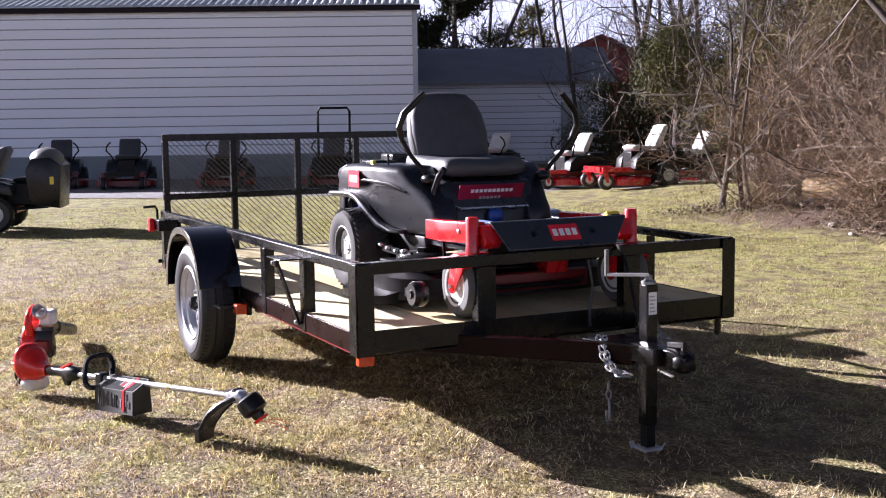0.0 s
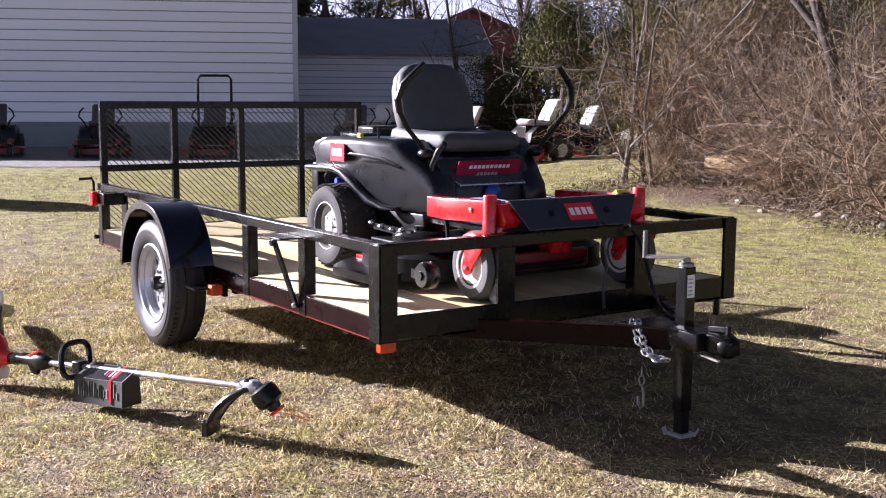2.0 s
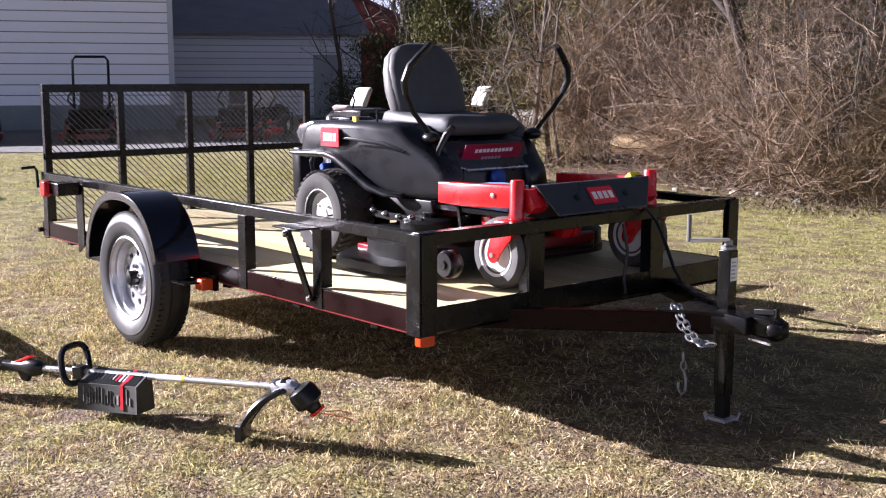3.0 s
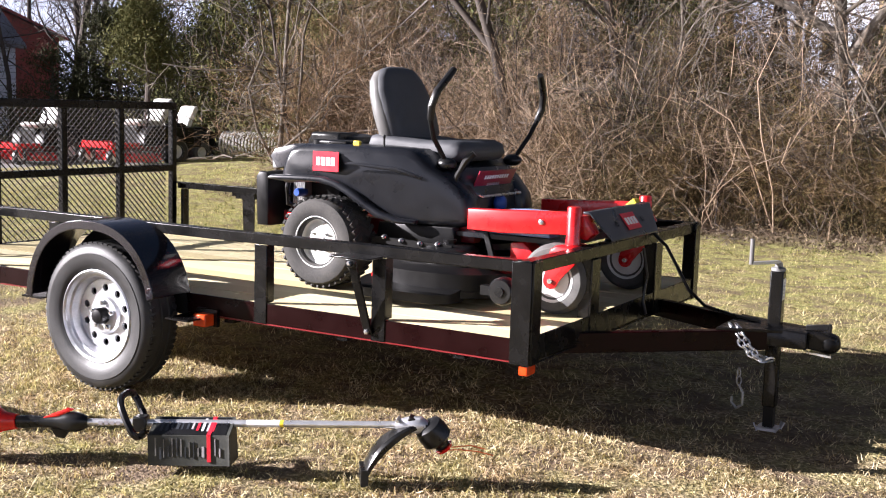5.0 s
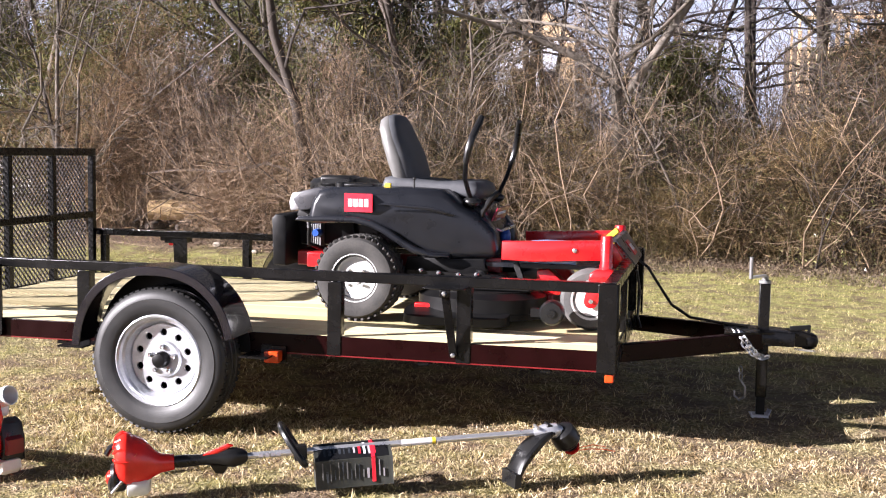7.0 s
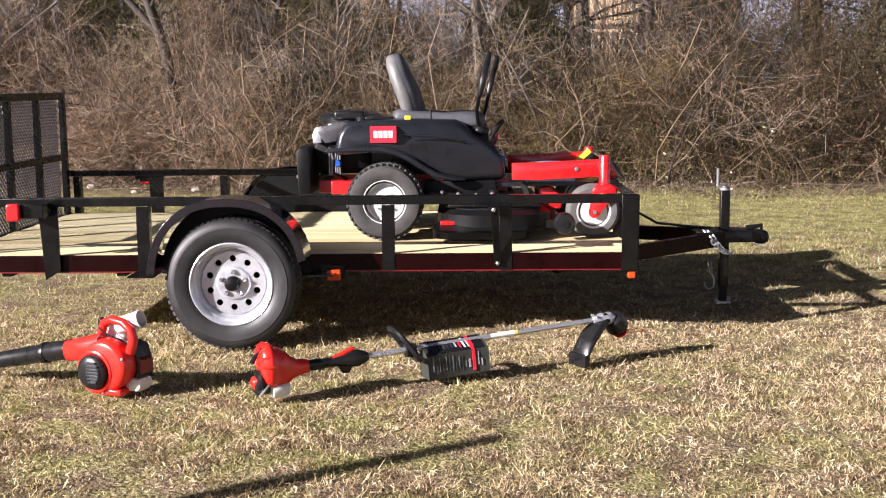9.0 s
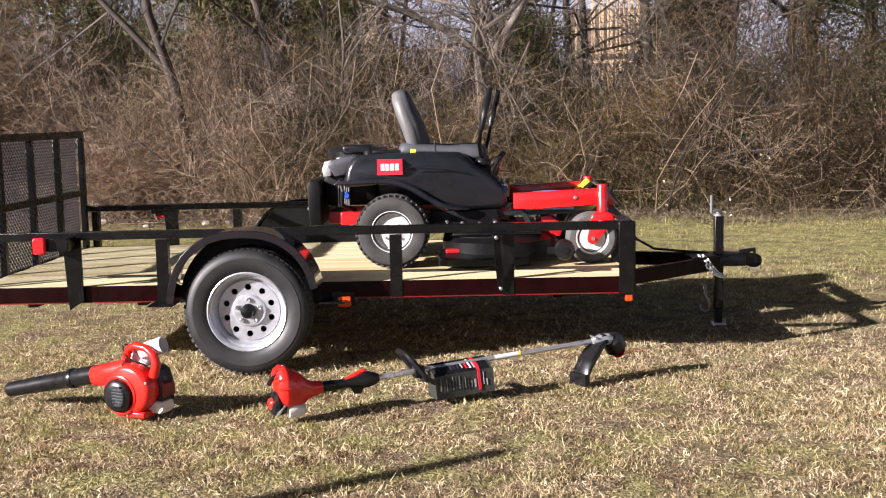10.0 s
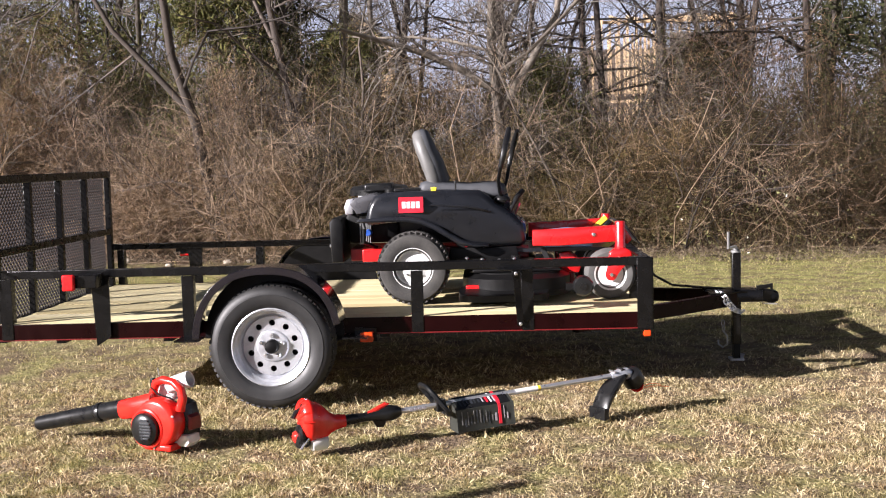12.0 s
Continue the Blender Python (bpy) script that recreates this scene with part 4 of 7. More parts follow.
def brush(name, n, x0, x1, d0, d1, hmax, seed, r0, r1, mat_, lean=0.5, label=""):
    """Arching bare canes with side twigs."""
    rng = np.random.default_rng(seed)
    x = rng.uniform(x0, x1, n)
    dep = d0 + (d1 - d0) * rng.uniform(0, 1, n) ** 1.2
    y = front(x) + dep
    h = hmax * rng.uniform(0.45, 1.0, n) * (0.55 + 0.45 * np.clip(dep / 1.6, 0, 1)) * (0.8 + 0.2 * np.sin(x * 1.7 + np.sin(x * 0.6)))
    a = rng.uniform(0, 2 * math.pi, n)
    dx, dy = np.cos(a) * h * lean * rng.uniform(0.1, 1, n), np.sin(a) * h * lean * rng.uniform(0.1, 1, n) - 0.12 * h
    k = 5
    t = np.linspace(0, 1, k)[None, :]
    droop = rng.uniform(0.0, 0.75, n)[:, None]
    pts = np.stack([x[:, None] + dx[:, None] * t ** 1.15, y[:, None] + dy[:, None] * t ** 1.15, -0.03 + h[:, None] * (t * (1 + droop * 0.5) - droop * 0.55 * t ** 3)], -1)
    pts[:, 1:] += rng.normal(0, 0.075, pts[:, 1:].shape) * h[:, None, None] * 1.15
    rad = rng.uniform(r0, r1, n)[:, None] * np.linspace(1, 0.4, k)[None, :]
    # side twigs from random points of the canes
    m = n * 2
    src = rng.integers(0, n, m)
    seg = rng.integers(1, k - 1, m)
    q = pts[src, seg]
    d = rng.normal(0, 1, (m, 3)) + np.array([0, -0.1, 0.35])
    d /= np.linalg.norm(d, axis=1)[:, None]
    ln = rng.uniform(0.1, 0.45, m)
    s = np.linspace(0, 1, 3)[None, :, None]
    tw = q[:, None, :] + d[:, None, :] * ln[:, None, None] * s
    tw[:, 1:] += rng.normal(0, 0.04, tw[:, 1:].shape)
    tw[..., 2] = np.maximum(tw[..., 2], 0.02)
    tr = (rng.uniform(0.3, 0.6, m) * rad[src, seg])[:, None] * np.linspace(1, 0.5, 3)[None, :]
    pts[..., 2] += rise(pts[..., 0], pts[..., 1])
    tw[..., 2] += rise(tw[..., 0], tw[..., 1])
    ob = tagged(new(name, strands(name, pts, rad, mat_)), label, "brush", kind="stuff")
    tagged(new(name, strands(name, tw, np.maximum(tr, 0.0016), mat_)), label, "brush", kind="stuff")
    return ob


brush("brush", 600, -5.8, 7.0, -0.15, 1.3, 1.1, 6, 0.002, 0.004, olive_twig, 0.9, "low tangled stems at the edge of the lawn")
brush("brush", 1500, -6.4, 15.0, 2.0, 6.5, 3.3, 7, 0.004, 0.008, twig_bark, 0.6, "taller bare thicket behind the front brush")
brush("brush", 380, 3.0, 13.0, 0.0, 2.6, 2.1, 25, 0.003, 0.005, shade_twig, 0.8, "dark tangled brush along the wood")


def crooked(n, x0, x1, d0, d1, h0, h1, seed, mat_, label, r0=0.006, r1=0.014):
    """Bare forked shrub stems with crooked side branches."""
    rng = np.random.default_rng(seed)
    thick, fine = [], []
    for i in range(n):
        x = rng.uniform(x0, x1)
        y = float(front(x)) + rng.uniform(d0, d1)
        for j in range(rng.integers(2, 5)):
            a = rng.uniform(0, 2 * math.pi)
            lean = rng.uniform(0.15, 1.1)
            out = []
            grow(rng, (x, y, -0.05), (math.cos(a) * lean, math.sin(a) * lean, 1.0), rng.uniform(h0, h1), rng.uniform(r0, r1), 2, out, 0.1, 0.8)
            for q, rad, dp in out:
                (fine if dp == 0 else thick).append((q[::2], rad[::2]) if dp == 0 else (q, rad))
    for way, made in ((strands, thick), (strips, fine)):
        pts = np.array([q for q, _ in made])
        pts[..., 2] = np.maximum(pts[..., 2], 0.0) + rise(pts[..., 0], pts[..., 1])
        width = np.maximum(np.array([c for _, c in made]), 0.0015) * (1 if way is strands else 2)
        tagged(new("shrub_stems", way("shrub_stems", pts, width, mat_)), label, "brush", kind="stuff")


crooked(90, -5.8, 4.5, 0.1, 2.2, 1.3, 2.9, 41, bark, "crooked bare shrub stems in the brush")
crooked(62, -5.6, 3.6, 0.0, 1.0, 1.0, 2.4, 42, pale_stem, "pale crooked bare stems at the brush's front", 0.007, 0.015)
crooked(45, -5.9, -1.2, -0.1, 0.7, 1.0, 2.3, 46, pale_stem, "pale crooked stems at the yard end", 0.005, 0.011)
crooked(10, 3.2, 9.0, 0.0, 0.9, 1.0, 2.3, 45, pale_stem, "pale crooked stems before the dark brush", 0.005, 0.010)
crooked(50, 3.5, 13.0, 0.1, 2.4, 1.2, 2.5, 43, shade_twig, "dark crooked shrub stems along the wood")
crooked(20, -6.0, -5.0, 0.0, 1.4, 1.2, 2.6, 44, twig_bark, "bare saplings at the end of the brush")


def thicket(name, n, x0, x1, d0, d1, hmax, seed, mat_, label, wide=0.0042, tight=0.125):
    """Very fine crooked twigs in uneven tufts that fill the brush."""
    rng = np.random.default_rng(seed)
    m = n // 75
    x, dep = rng.uniform(x0, x1, m), d0 + (d1 - d0) * rng.uniform(0, 1, m)
    top = hmax * (0.5 + 0.5 * np.clip(dep / 1.4, 0, 1)) * (0.76 + 0.24 * np.sin(x * 1.7 + 1.5 * np.sin(dep + x * 0.6)))
    z = top * rng.uniform(0, 1, m) ** 0.85
    core = np.stack([x, front(x) + dep, z], 1)
    hole = np.sin(3.0 * x + 1.5 * np.sin(2.3 * z) + 1.2 * dep) * np.sin(3.6 * z + 0.7 + 1.4 * np.sin(1.7 * x)) + 0.35 * np.sin(7.1 * x + 2.0) * np.sin(6.3 * z)
    # each kind of twig has patches of its own
    u, v = rng.uniform(0, 6.28, 2)
    own = np.sin(2.3 * x + u + 1.4 * np.sin(1.9 * z + v)) * np.sin(3.1 * z + v + 1.2 * np.sin(2.1 * x + u)) + 0.3 * np.sin(5.3 * x + v) * np.sin(4.7 * z + u)
    luck = rng.uniform(0, 1, m)
    core = core[((hole > -0.12) | (luck < 0.14)) & ((own > 0.0) | (luck > 0.62))]
    m = len(core)
    size = rng.uniform(0.6, 1.7, m)
    way = rng.normal(0, 1, (m, 3)) + np.array([0, 0, 0.3])
    src = rng.integers(0, m, n)
    p = core[src] + rng.normal(0, tight, (n, 3)) * size[src][:, None]
    d = rng.normal(0, 1, (n, 3)) + 0.75 * way[src]
    d /= np.linalg.norm(d, axis=1)[:, None]
    ln = rng.uniform(0.04, 0.20, n)[:, None]
    tip = p + d * ln
    side = np.cross(d, rng.normal(0, 1, (n, 3)))
    side *= (0.62 * wide * rng.uniform(0.5, 1.25, n) / (np.linalg.norm(side, axis=1) + 1e-9))[:, None]
    v = np.stack([p - side, p + side, tip], 1)
    v[..., 2] = np.maximum(v[..., 2], 0.01)
    v[..., 2] += rise(v[..., 0], v[..., 1])
    return tagged(new(name, shards(name, v.reshape(-1, 3), 3, mat_)), label, "brush", kind="stuff")


thicket("thicket", 60000, -8.0, -0.5, 1.4, 3.6, 3.7, 62, olive_twig, "tall olive brush before the trees", 0.0062, 0.24)
# depth of the brush, shaded by twig colour
thicket("thicket", 85000, -2.2, 3.4, 0.5, 2.8, 2.35, 51, shade_twig, "dense fine twigs, shade of the brush's depth in their colour", 0.0046)
thicket("thicket", 150000, -5.8, 3.8, 0.1, 1.9, 2.35, 56, olive_twig, "dense fine olive-brown twigs", 0.0044)
thicket("thicket", 52000, -5.8, -1.4, 0.0, 1.5, 2.3, 50, twig_bark, "fine bare brown twigs", 0.0040, 0.2)
thicket("thicket", 12000, -1.4, 3.8, 0.0, 1.5, 2.3, 63, twig_bark, "a few bare brown twigs", 0.0040, 0.2)
thicket("thicket", 30000, -1.6, 3.8, 0.0, 1.3, 2.3, 64, olive_twig, "fine olive twigs at the front", 0.0042, 0.18)
thicket("thicket", 85000, -5.8, -1.0, -0.05, 1.8, 2.4, 60, cane_bark, "pale dry twigs at the yard end", 0.0044, 0.2)
thicket("thicket", 22000, -5.8, -1.8, -0.05, 1.2, 2.2, 54, cane_bark, "pale fine twigs at the front", 0.0042, 0.24)
thicket("thicket", 5000, 2.4, 8.0, 0.0, 1.0, 2.2, 57, twig_bark, "a few lighter twigs over dark brush", 0.0042, 0.24)
# from here the twig colour carries the wood's shade
thicket("thicket", 45000, 4.6, 14.0, 3.0, 6.0, 5.6, 61, shade_twig, "tall dark brush in the wood", 0.009, 0.3)
thicket("thicket", 50000, 3.2, 13.0, 1.2, 4.2, 3.9, 58, shade_twig, "tall dark twigs behind the brush", 0.0065, 0.26)
thicket("thicket", 100000, 2.6, 13.0, 0.0, 2.6, 2.3, 53, shade_twig, "dense dark twigs along the wood", 0.0046)
thicket("thicket", 60000, 2.6, 13.0, 0.0, 2.0, 2.3, 59, shade_olive_twig, "dense olive twigs along the wood", 0.0046)
thicket("thicket", 20000, -5.8, -4.6, -0.1, 1.5, 3.4, 55, twig_bark, "fine twigs at the end of the brush", 0.0042, 0.3)
thicket("thicket", 80000, -6.4, 14.0, 2.0, 5.0, 3.0, 52, twig_bark, "dense fine bare twigs further back", 0.0065, 0.25)


def leaves(name, n, x0, x1, d0, d1, hmax, size, seed, mat_, label):
    rng = np.random.default_rng(seed)
    x = rng.uniform(x0, x1, n)
    dep = rng.uniform(d0, d1, n)
    clump = 0.5 + 0.5 * np.sin(x * 1.9 + 2 * np.sin(dep * 1.7)) * np.sin(dep * 2.4 + x)
    z = hmax * rng.uniform(0.0, 1.0, n) ** 1.3 * (0.5 + 0.5 * np.clip(dep / 1.6, 0, 1)) * (0.6 + 0.5 * clump)
    q = np.stack([x, front(x) + dep, z + 0.02], 1) + rng.normal(0, 0.1, (n, 3)) * np.array([1, 1, 0.3])
    q[:, 2] = np.maximum(q[:, 2], 0.015) + rise(q[:, 0], q[:, 1])
    s = rng.uniform(0.4, 1.0, n)[:, None] * size
    a1, a2 = rng.normal(0, 1, (n, 3)), rng.normal(0, 1, (n, 3))
    a1 /= np.linalg.norm(a1, axis=1)[:, None]
    a2 /= np.linalg.norm(a2, axis=1)[:, None]
    v = np.stack([q - a1 * s, q + a2 * s * 0.9, q + a1 * s], 1).reshape(-1, 3)
    return tagged(new(name, shards(name, v, 3, mat_)), label, "leaves", kind="stuff")


leaves("dead_leaves", 105000, -5.8, 13.0, 0.1, 3.0, 2.5, 0.012, 31, dry_leaf, "brown leaves still hanging in the brush")
leaves("evergreen_leaves", 150000, -5.8, 4.0, 0.15, 3.4, 2.8, 0.013, 32, green_leaf, "dull green leaves in the depth of the brush")
leaves("evergreen_leaves", 62000, 2.6, 13.0, 0.1, 3.4, 3.3, 0.016, 34, green_leaf, "dull green vine leaves over the brush")
leaves("evergreen_leaves", 70000, -8.0, -0.5, 1.2, 3.6, 4.4, 0.016, 36, green_leaf, "dull green leaves on the tall brush")
leaves("evergreen_leaves", 50000, -3.2, 3.6, 0.0, 1.0, 2.6, 0.012, 37, green_leaf, "dull green leaves at the brush's front")
leaves("vine_leaves", 3200, 2.8, 9.5, -0.1, 0.9, 2.1, 0.030, 35, vine_leaf, "glossy yellow-green vine leaves on the dark brush")
leaves("leaf_litter", 30000, -6.5, 13.0, -0.75, 0.9, 0.035, 0.026, 33, dry_leaf, "dead leaves on the ground at the brush's foot")

# far wood that closes the view
rng = np.random.default_rng(5)
n = 7500
x, y = rng.uniform(-70, 60, n), rng.uniform(30, 60, n)
h = rng.uniform(3, 13, n)
z = h * rng.uniform(0, 0.75, n)
d = rng.normal(0, 0.55, (n, 3)) + np.array([0, 0, 1.0])
d *= (h * rng.uniform(0.12, 0.4, n))[:, None]
p = np.stack([x, y, z], 1)
pts = np.stack([p, p + d * 0.5 + rng.normal(0, 0.15, (n, 3)), p + d], 1)
pts[..., 2] = np.maximum(pts[..., 2], 0.0)
tagged(new("far_wood", strips("far_wood", pts, 2 * rng.uniform(0.006, 0.028, n)[:, None] * np.array([[1.0, 0.7, 0.35]]), bark)), "bare wood in the distance", "woods", kind="stuff")


# ---- trailer ----
W, FX, RX, RAIL, DECK = 1.99, 2.05, -1.55, 0.752, 0.455
trailer = thing("utility_trailer", (0.2, W / 2, 0), "black steel utility trailer with pine deck and mesh gate", "trailer")


def angle_x(x0, x1, y, z, inward, h=0.045, w=0.05, t=0.006):
    """Angle iron along x: its corner at (y, z), the flat flange reaching inward."""
    return Geo().box(x0, min(y, y + t * inward), z - h, x1, max(y, y + t * inward), z).box(x0, min(y + t * inward, y + w * inward), z - t, x1, max(y + t * inward, y + w * inward), z)


for y, s in ((0.0, 1), (W, -1)):
    part("top_rail", angle_x(RX, FX - 0.05, y, RAIL, s), black_paint, trailer, bevel=0.003)
    part("side_frame", angle_x(RX, FX - 0.004, y, DECK, s, 0.085, 0.012), maroon_paint, trailer, "dark maroon steel side channel", bevel=0.002)
    part("lower_flange", Geo().box(RX, min(y, y + 0.05 * s), DECK - 0.091, FX - 0.004, max(y, y + 0.05 * s), DECK - 0.0855), dark_and_shaded_red, trailer, "thin red lower flange")
part("front_rail", Geo().box(FX - 0.006, 0, RAIL - 0.05, FX, W, RAIL).box(FX - 0.056, 0, RAIL - 0.006, FX - 0.006, W, RAIL), black_paint, trailer, bevel=0.003)
part("front_frame", Geo().box(FX, 0.0, DECK - 0.085, FX + 0.006, W, DECK + 0.012).box(FX - 0.05, 0, DECK - 0.1, FX, W, DECK - 0.094), black_paint, trailer, bevel=0.002)
part("rear_frame", Geo().box(RX - 0.006, 0.0, DECK - 0.085, RX, W, DECK).box(RX, 0, DECK - 0.1, RX + 0.05, W, DECK - 0.094), black_paint, trailer)


def post(x, y, s, w=0.065, z0=0.368, z1=RAIL - 0.0465):
    g = Geo().box(x - w / 2, min(y - 0.004 * s, y + 0.004 * s), z0, x + w / 2, max(y - 0.004 * s, y + 0.004 * s), z1)
    g.box(x + w / 2 - 0.006, min(y + 0.004 * s, y + 0.05 * s), z0 + 0.09, x + w / 2, max(y + 0.004 * s, y + 0.05 * s), z1)
    return g


for y, s in ((0.0, 1), (W, -1)):
    for x in (1.385, 0.785, -0.475, -1.49):
        part("post", post(x, y, s), black_paint, trailer, bevel=0.002)
for y in (0.61, 1.38):
    part("post", Geo().box(FX + 0.002, y - 0.045, 0.36, FX + 0.010, y + 0.045, RAIL - 0.051).box(FX - 0.05, y - 0.045, DECK, FX + 0.002, y - 0.039, RAIL - 0.051), black_paint, trailer, bevel=0.002)
for y, s in ((0.0, 1), (W, -1)):
    ys = sorted((y, y + 0.075 * s))
    part("corner_post", Geo().box(FX + 0.007, ys[0], 0.36, FX + 0.014, ys[1], RAIL - 0.004).box(FX - 0.075, min(y - 0.006 * s, y), 0.36, FX + 0.007, max(y - 0.006 * s, y), RAIL - 0.004), black_paint, trailer, bevel=0.002)
for i, x in enumerate((-1.2, -0.6, 0.0, 0.6, 1.2, 1.75)):
    part("cross_member", Geo().box(x - 0.025, 0.012, DECK - 0.11, x + 0.025, W - 0.012, DECK - 0.043), black_paint, trailer)

# pine deck boards
bw = (W - 0.03) / 14
board = mesh_of("deck_board", Geo().box(RX + 0.01, 0.002, DECK - 0.04, FX - 0.01, bw - 0.004, DECK), deck_pine)
for i in range(14):
    ob = part("deck_board", board, deck_pine, trailer, "pale treated pine board" if i == 0 else "")
    ob.location = (0, 0.015 + i * bw, 0.0015 * math.sin(i * 2.3))

# bolts, folding brace, latch
part("brace", Geo().bar((1.322, -0.105, 0.70), (1.345, -0.010, 0.395), 0.036, 0.012, (0, 1, 0)), black_paint, trailer, bevel=0.002)
part("brace_bracket", Geo().box(1.22, -0.118, 0.706, 1.41, -0.004, 0.714).box(1.30, -0.116, 0.672, 1.345, -0.098, 0.706), black_paint, trailer, bevel=0.003)
for x, y, z in ((1.322, -0.116, 0.69), (1.344, -0.018, 0.405)):
    part("bolt", Geo().lathe([(0.011, 0), (0.011, 0.01), (0.006, 0.014), (0, 0.014)], across(x, y, z), 6), bare_metal, trailer)

# tail lights on brackets
for y, s in ((0.0, -1), (W, 1)):
    g = Geo().prism([(-1.005, RAIL - 0.03), (-0.905, RAIL - 0.03), (-0.905, 0.38), (-0.985, 0.33)], min(y + 0.012 * s, y + 0.022 * s), max(y + 0.012 * s, y + 0.022 * s))
    part("light_bracket", g, black_paint, trailer)
    ys = sorted((y + 0.022 * s, y + 0.15 * s))
    part("light_arm", Geo().box(-1.07, ys[0], 0.665, -0.93, ys[1], 0.735).box(-1.10, ys[0], 0.68, -1.07, ys[1], 0.725), black_paint, trailer, bevel=0.004)
    ys = sorted((y + 0.15 * s, y + 0.185 * s))
    z = 0.655 if s < 0 else 0.638
    part("tail_light", Geo().box(-1.105, ys[0], z, -1.04, ys[1], z + 0.087), red_lens, trailer, "red tail light lens", bevel=0.008)
# amber markers
for x, y in ((2.03, 0.042),):
    part("marker_light", Geo().box(x - 0.02, y - 0.036, 0.317, x + 0.02, y + 0.036, 0.368), orange_lens, trailer, "amber marker light", bevel=0.006)
for y, s in ((0, -1), (W, 1)):
    ys = sorted((y + 0.02 * s, y + 0.08 * s))
    part("marker_light", Geo().box(0.475, ys[0], 0.330, 0.545, ys[1], 0.384), orange_lens, trailer, "amber marker light", bevel=0.006)
    part("marker_bracket", Geo().box(0.44, min(y, y + 0.02 * s), 0.325, 0.56, max(y, y + 0.02 * s), 0.40), black_paint, trailer)
part("stake_pin", Geo().tube([(2.0, W - 0.05, 0.36), (2.0, W - 0.05, 0.27)], 0.016, 8), black_paint, trailer)


# wheels
def polar(r, a, h):
    return (r * math.cos(a), r * math.sin(a), h)


def tread(lug_r, lugs, lug_l, lug_w, lug_h, m, rows, slant=0.0):
    g = Geo()
    for i in range(lugs):
        for j, (h0, tw) in enumerate(rows):
            a = 2 * math.pi * (i + 0.5 * (j % 2)) / lugs
            f = m @ Matrix.Rotation(a, 4, "Z") @ Matrix.Translation((lug_r, 0, h0)) @ Matrix.Rotation(tw, 4, "X")
            g.box(-lug_h, -lug_l / 2, -lug_w / 2, lug_h, lug_l / 2, lug_w / 2, f)
    return g


def holed_disc(r0, r1, holes, hr, h, depth, m):
    """A wheel disc with round holes, each with its own wall."""
    g, k = Geo(), 16
    for s in range(holes):
        a0, a1 = 2 * math.pi * s / holes, 2 * math.pi * (s + 1) / holes
        mid, rm = (a0 + a1) / 2, (r0 + r1) / 2
        outer, inner, back = [], [], []
        for i in range(k):
            q, e = divmod(i, 4)
            e /= 4
            if q == 0:
                outer.append(polar(r1, a1 + (a0 - a1) * e, h))
            elif q == 1:
                outer.append(polar(r1 + (r0 - r1) * e, a0, h))
            elif q == 2:
                outer.append(polar(r0, a0 + (a1 - a0) * e, h))
            else:
                outer.append(polar(r0 + (r1 - r0) * e, a1, h))
            t = math.pi / 4 - 2 * math.pi * i / k
            c = Vector(polar(rm, mid, h))
            rad, tan = Vector(polar(1, mid, 0)), Vector((-math.sin(mid), math.cos(mid), 0))
            p = c + rad * (hr * math.cos(t - 0.0)) + tan * (hr * math.sin(t))
            inner.append(tuple(p))
            back.append((p.x, p.y, h - depth))
        n = k
        fs = [(i, (i + 1) % n, n + (i + 1) % n, n + i) for i in range(n)] + [(n + i, n + (i + 1) % n, 2 * n + (i + 1) % n, 2 * n + i) for i in range(n)]
        g.add(outer + inner + back, fs, m)
    return g


def trailer_wheel(y, s):
    m = across(0.012, y, 0.333) if s < 0 else pose(0.012, y, 0.333, -90, 0, 0)
    prof = [(0.205, -0.08), (0.225, -0.092), (0.262, -0.102), (0.300, -0.098), (0.322, -0.084), (0.332, -0.060), (0.335, -0.03), (0.328, -0.026), (0.328, -0.02), (0.336, -0.016), (0.336, 0.016),
            (0.328, 0.02), (0.328, 0.026), (0.335, 0.03), (0.332, 0.060), (0.322, 0.084), (0.300, 0.098), (0.285, 0.1005), (0.283, 0.1035), (0.262, 0.102), (0.235, 0.097), (0.225, 0.092), (0.205, 0.08), (0.198, 0.0)]
    t = part("tyre", Geo().lathe(prof, m, 64, True), tyre_rubber, trailer, "black radial trailer tyre")
    tagged(part("tread", tread(0.3285, 66, 0.019, 0.026, 0.0055, m, ((0.064, 0.25), (0.0, 0.1), (-0.064, -0.25))), tyre_rubber, t), kind="stuff")
    rim = part("rim", Geo().lathe([(0.200, -0.07), (0.208, 0.080), (0.212, 0.086), (0.206, 0.090), (0.196, 0.084), (0.190, 0.066), (0.180, 0.060), (0.174, 0.030), (0.166, 0.020), (0.160, 0.028)], m, 48, cap=False), galvanised, t, "bright galvanised steel rim")
    part("rim_disc", holed_disc(0.088, 0.160, 10, 0.0165, 0.028, 0.012, m).lathe([(0.088, 0.028), (0.080, 0.040), (0.066, 0.042), (0.040, 0.040), (0.034, 0.040)], m, 40, cap=False), galvanised, t, angle=25)
    part("rim_back", Geo().lathe([(0.0, -0.065), (0.17, -0.065), (0.197, -0.06)], m, 32), satin_black, t)
    part("hub_cap", Geo().lathe([(0.038, 0.03), (0.037, 0.075), (0.030, 0.085), (0.014, 0.09), (0, 0.09)], m, 20), satin_black, t, "greasy black hub cap")
    for i in range(5):
        a = 2 * math.pi * i / 5 + 0.3
        part("lug_nut", Geo().lathe([(0.012, 0.036), (0.012, 0.056), (0.007, 0.062), (0, 0.062)], m @ Matrix.Translation(polar(0.060, a, 0)), 6), bare_metal, t)


trailer_wheel(-0.112, -1)
trailer_wheel(W + 0.112, 1)
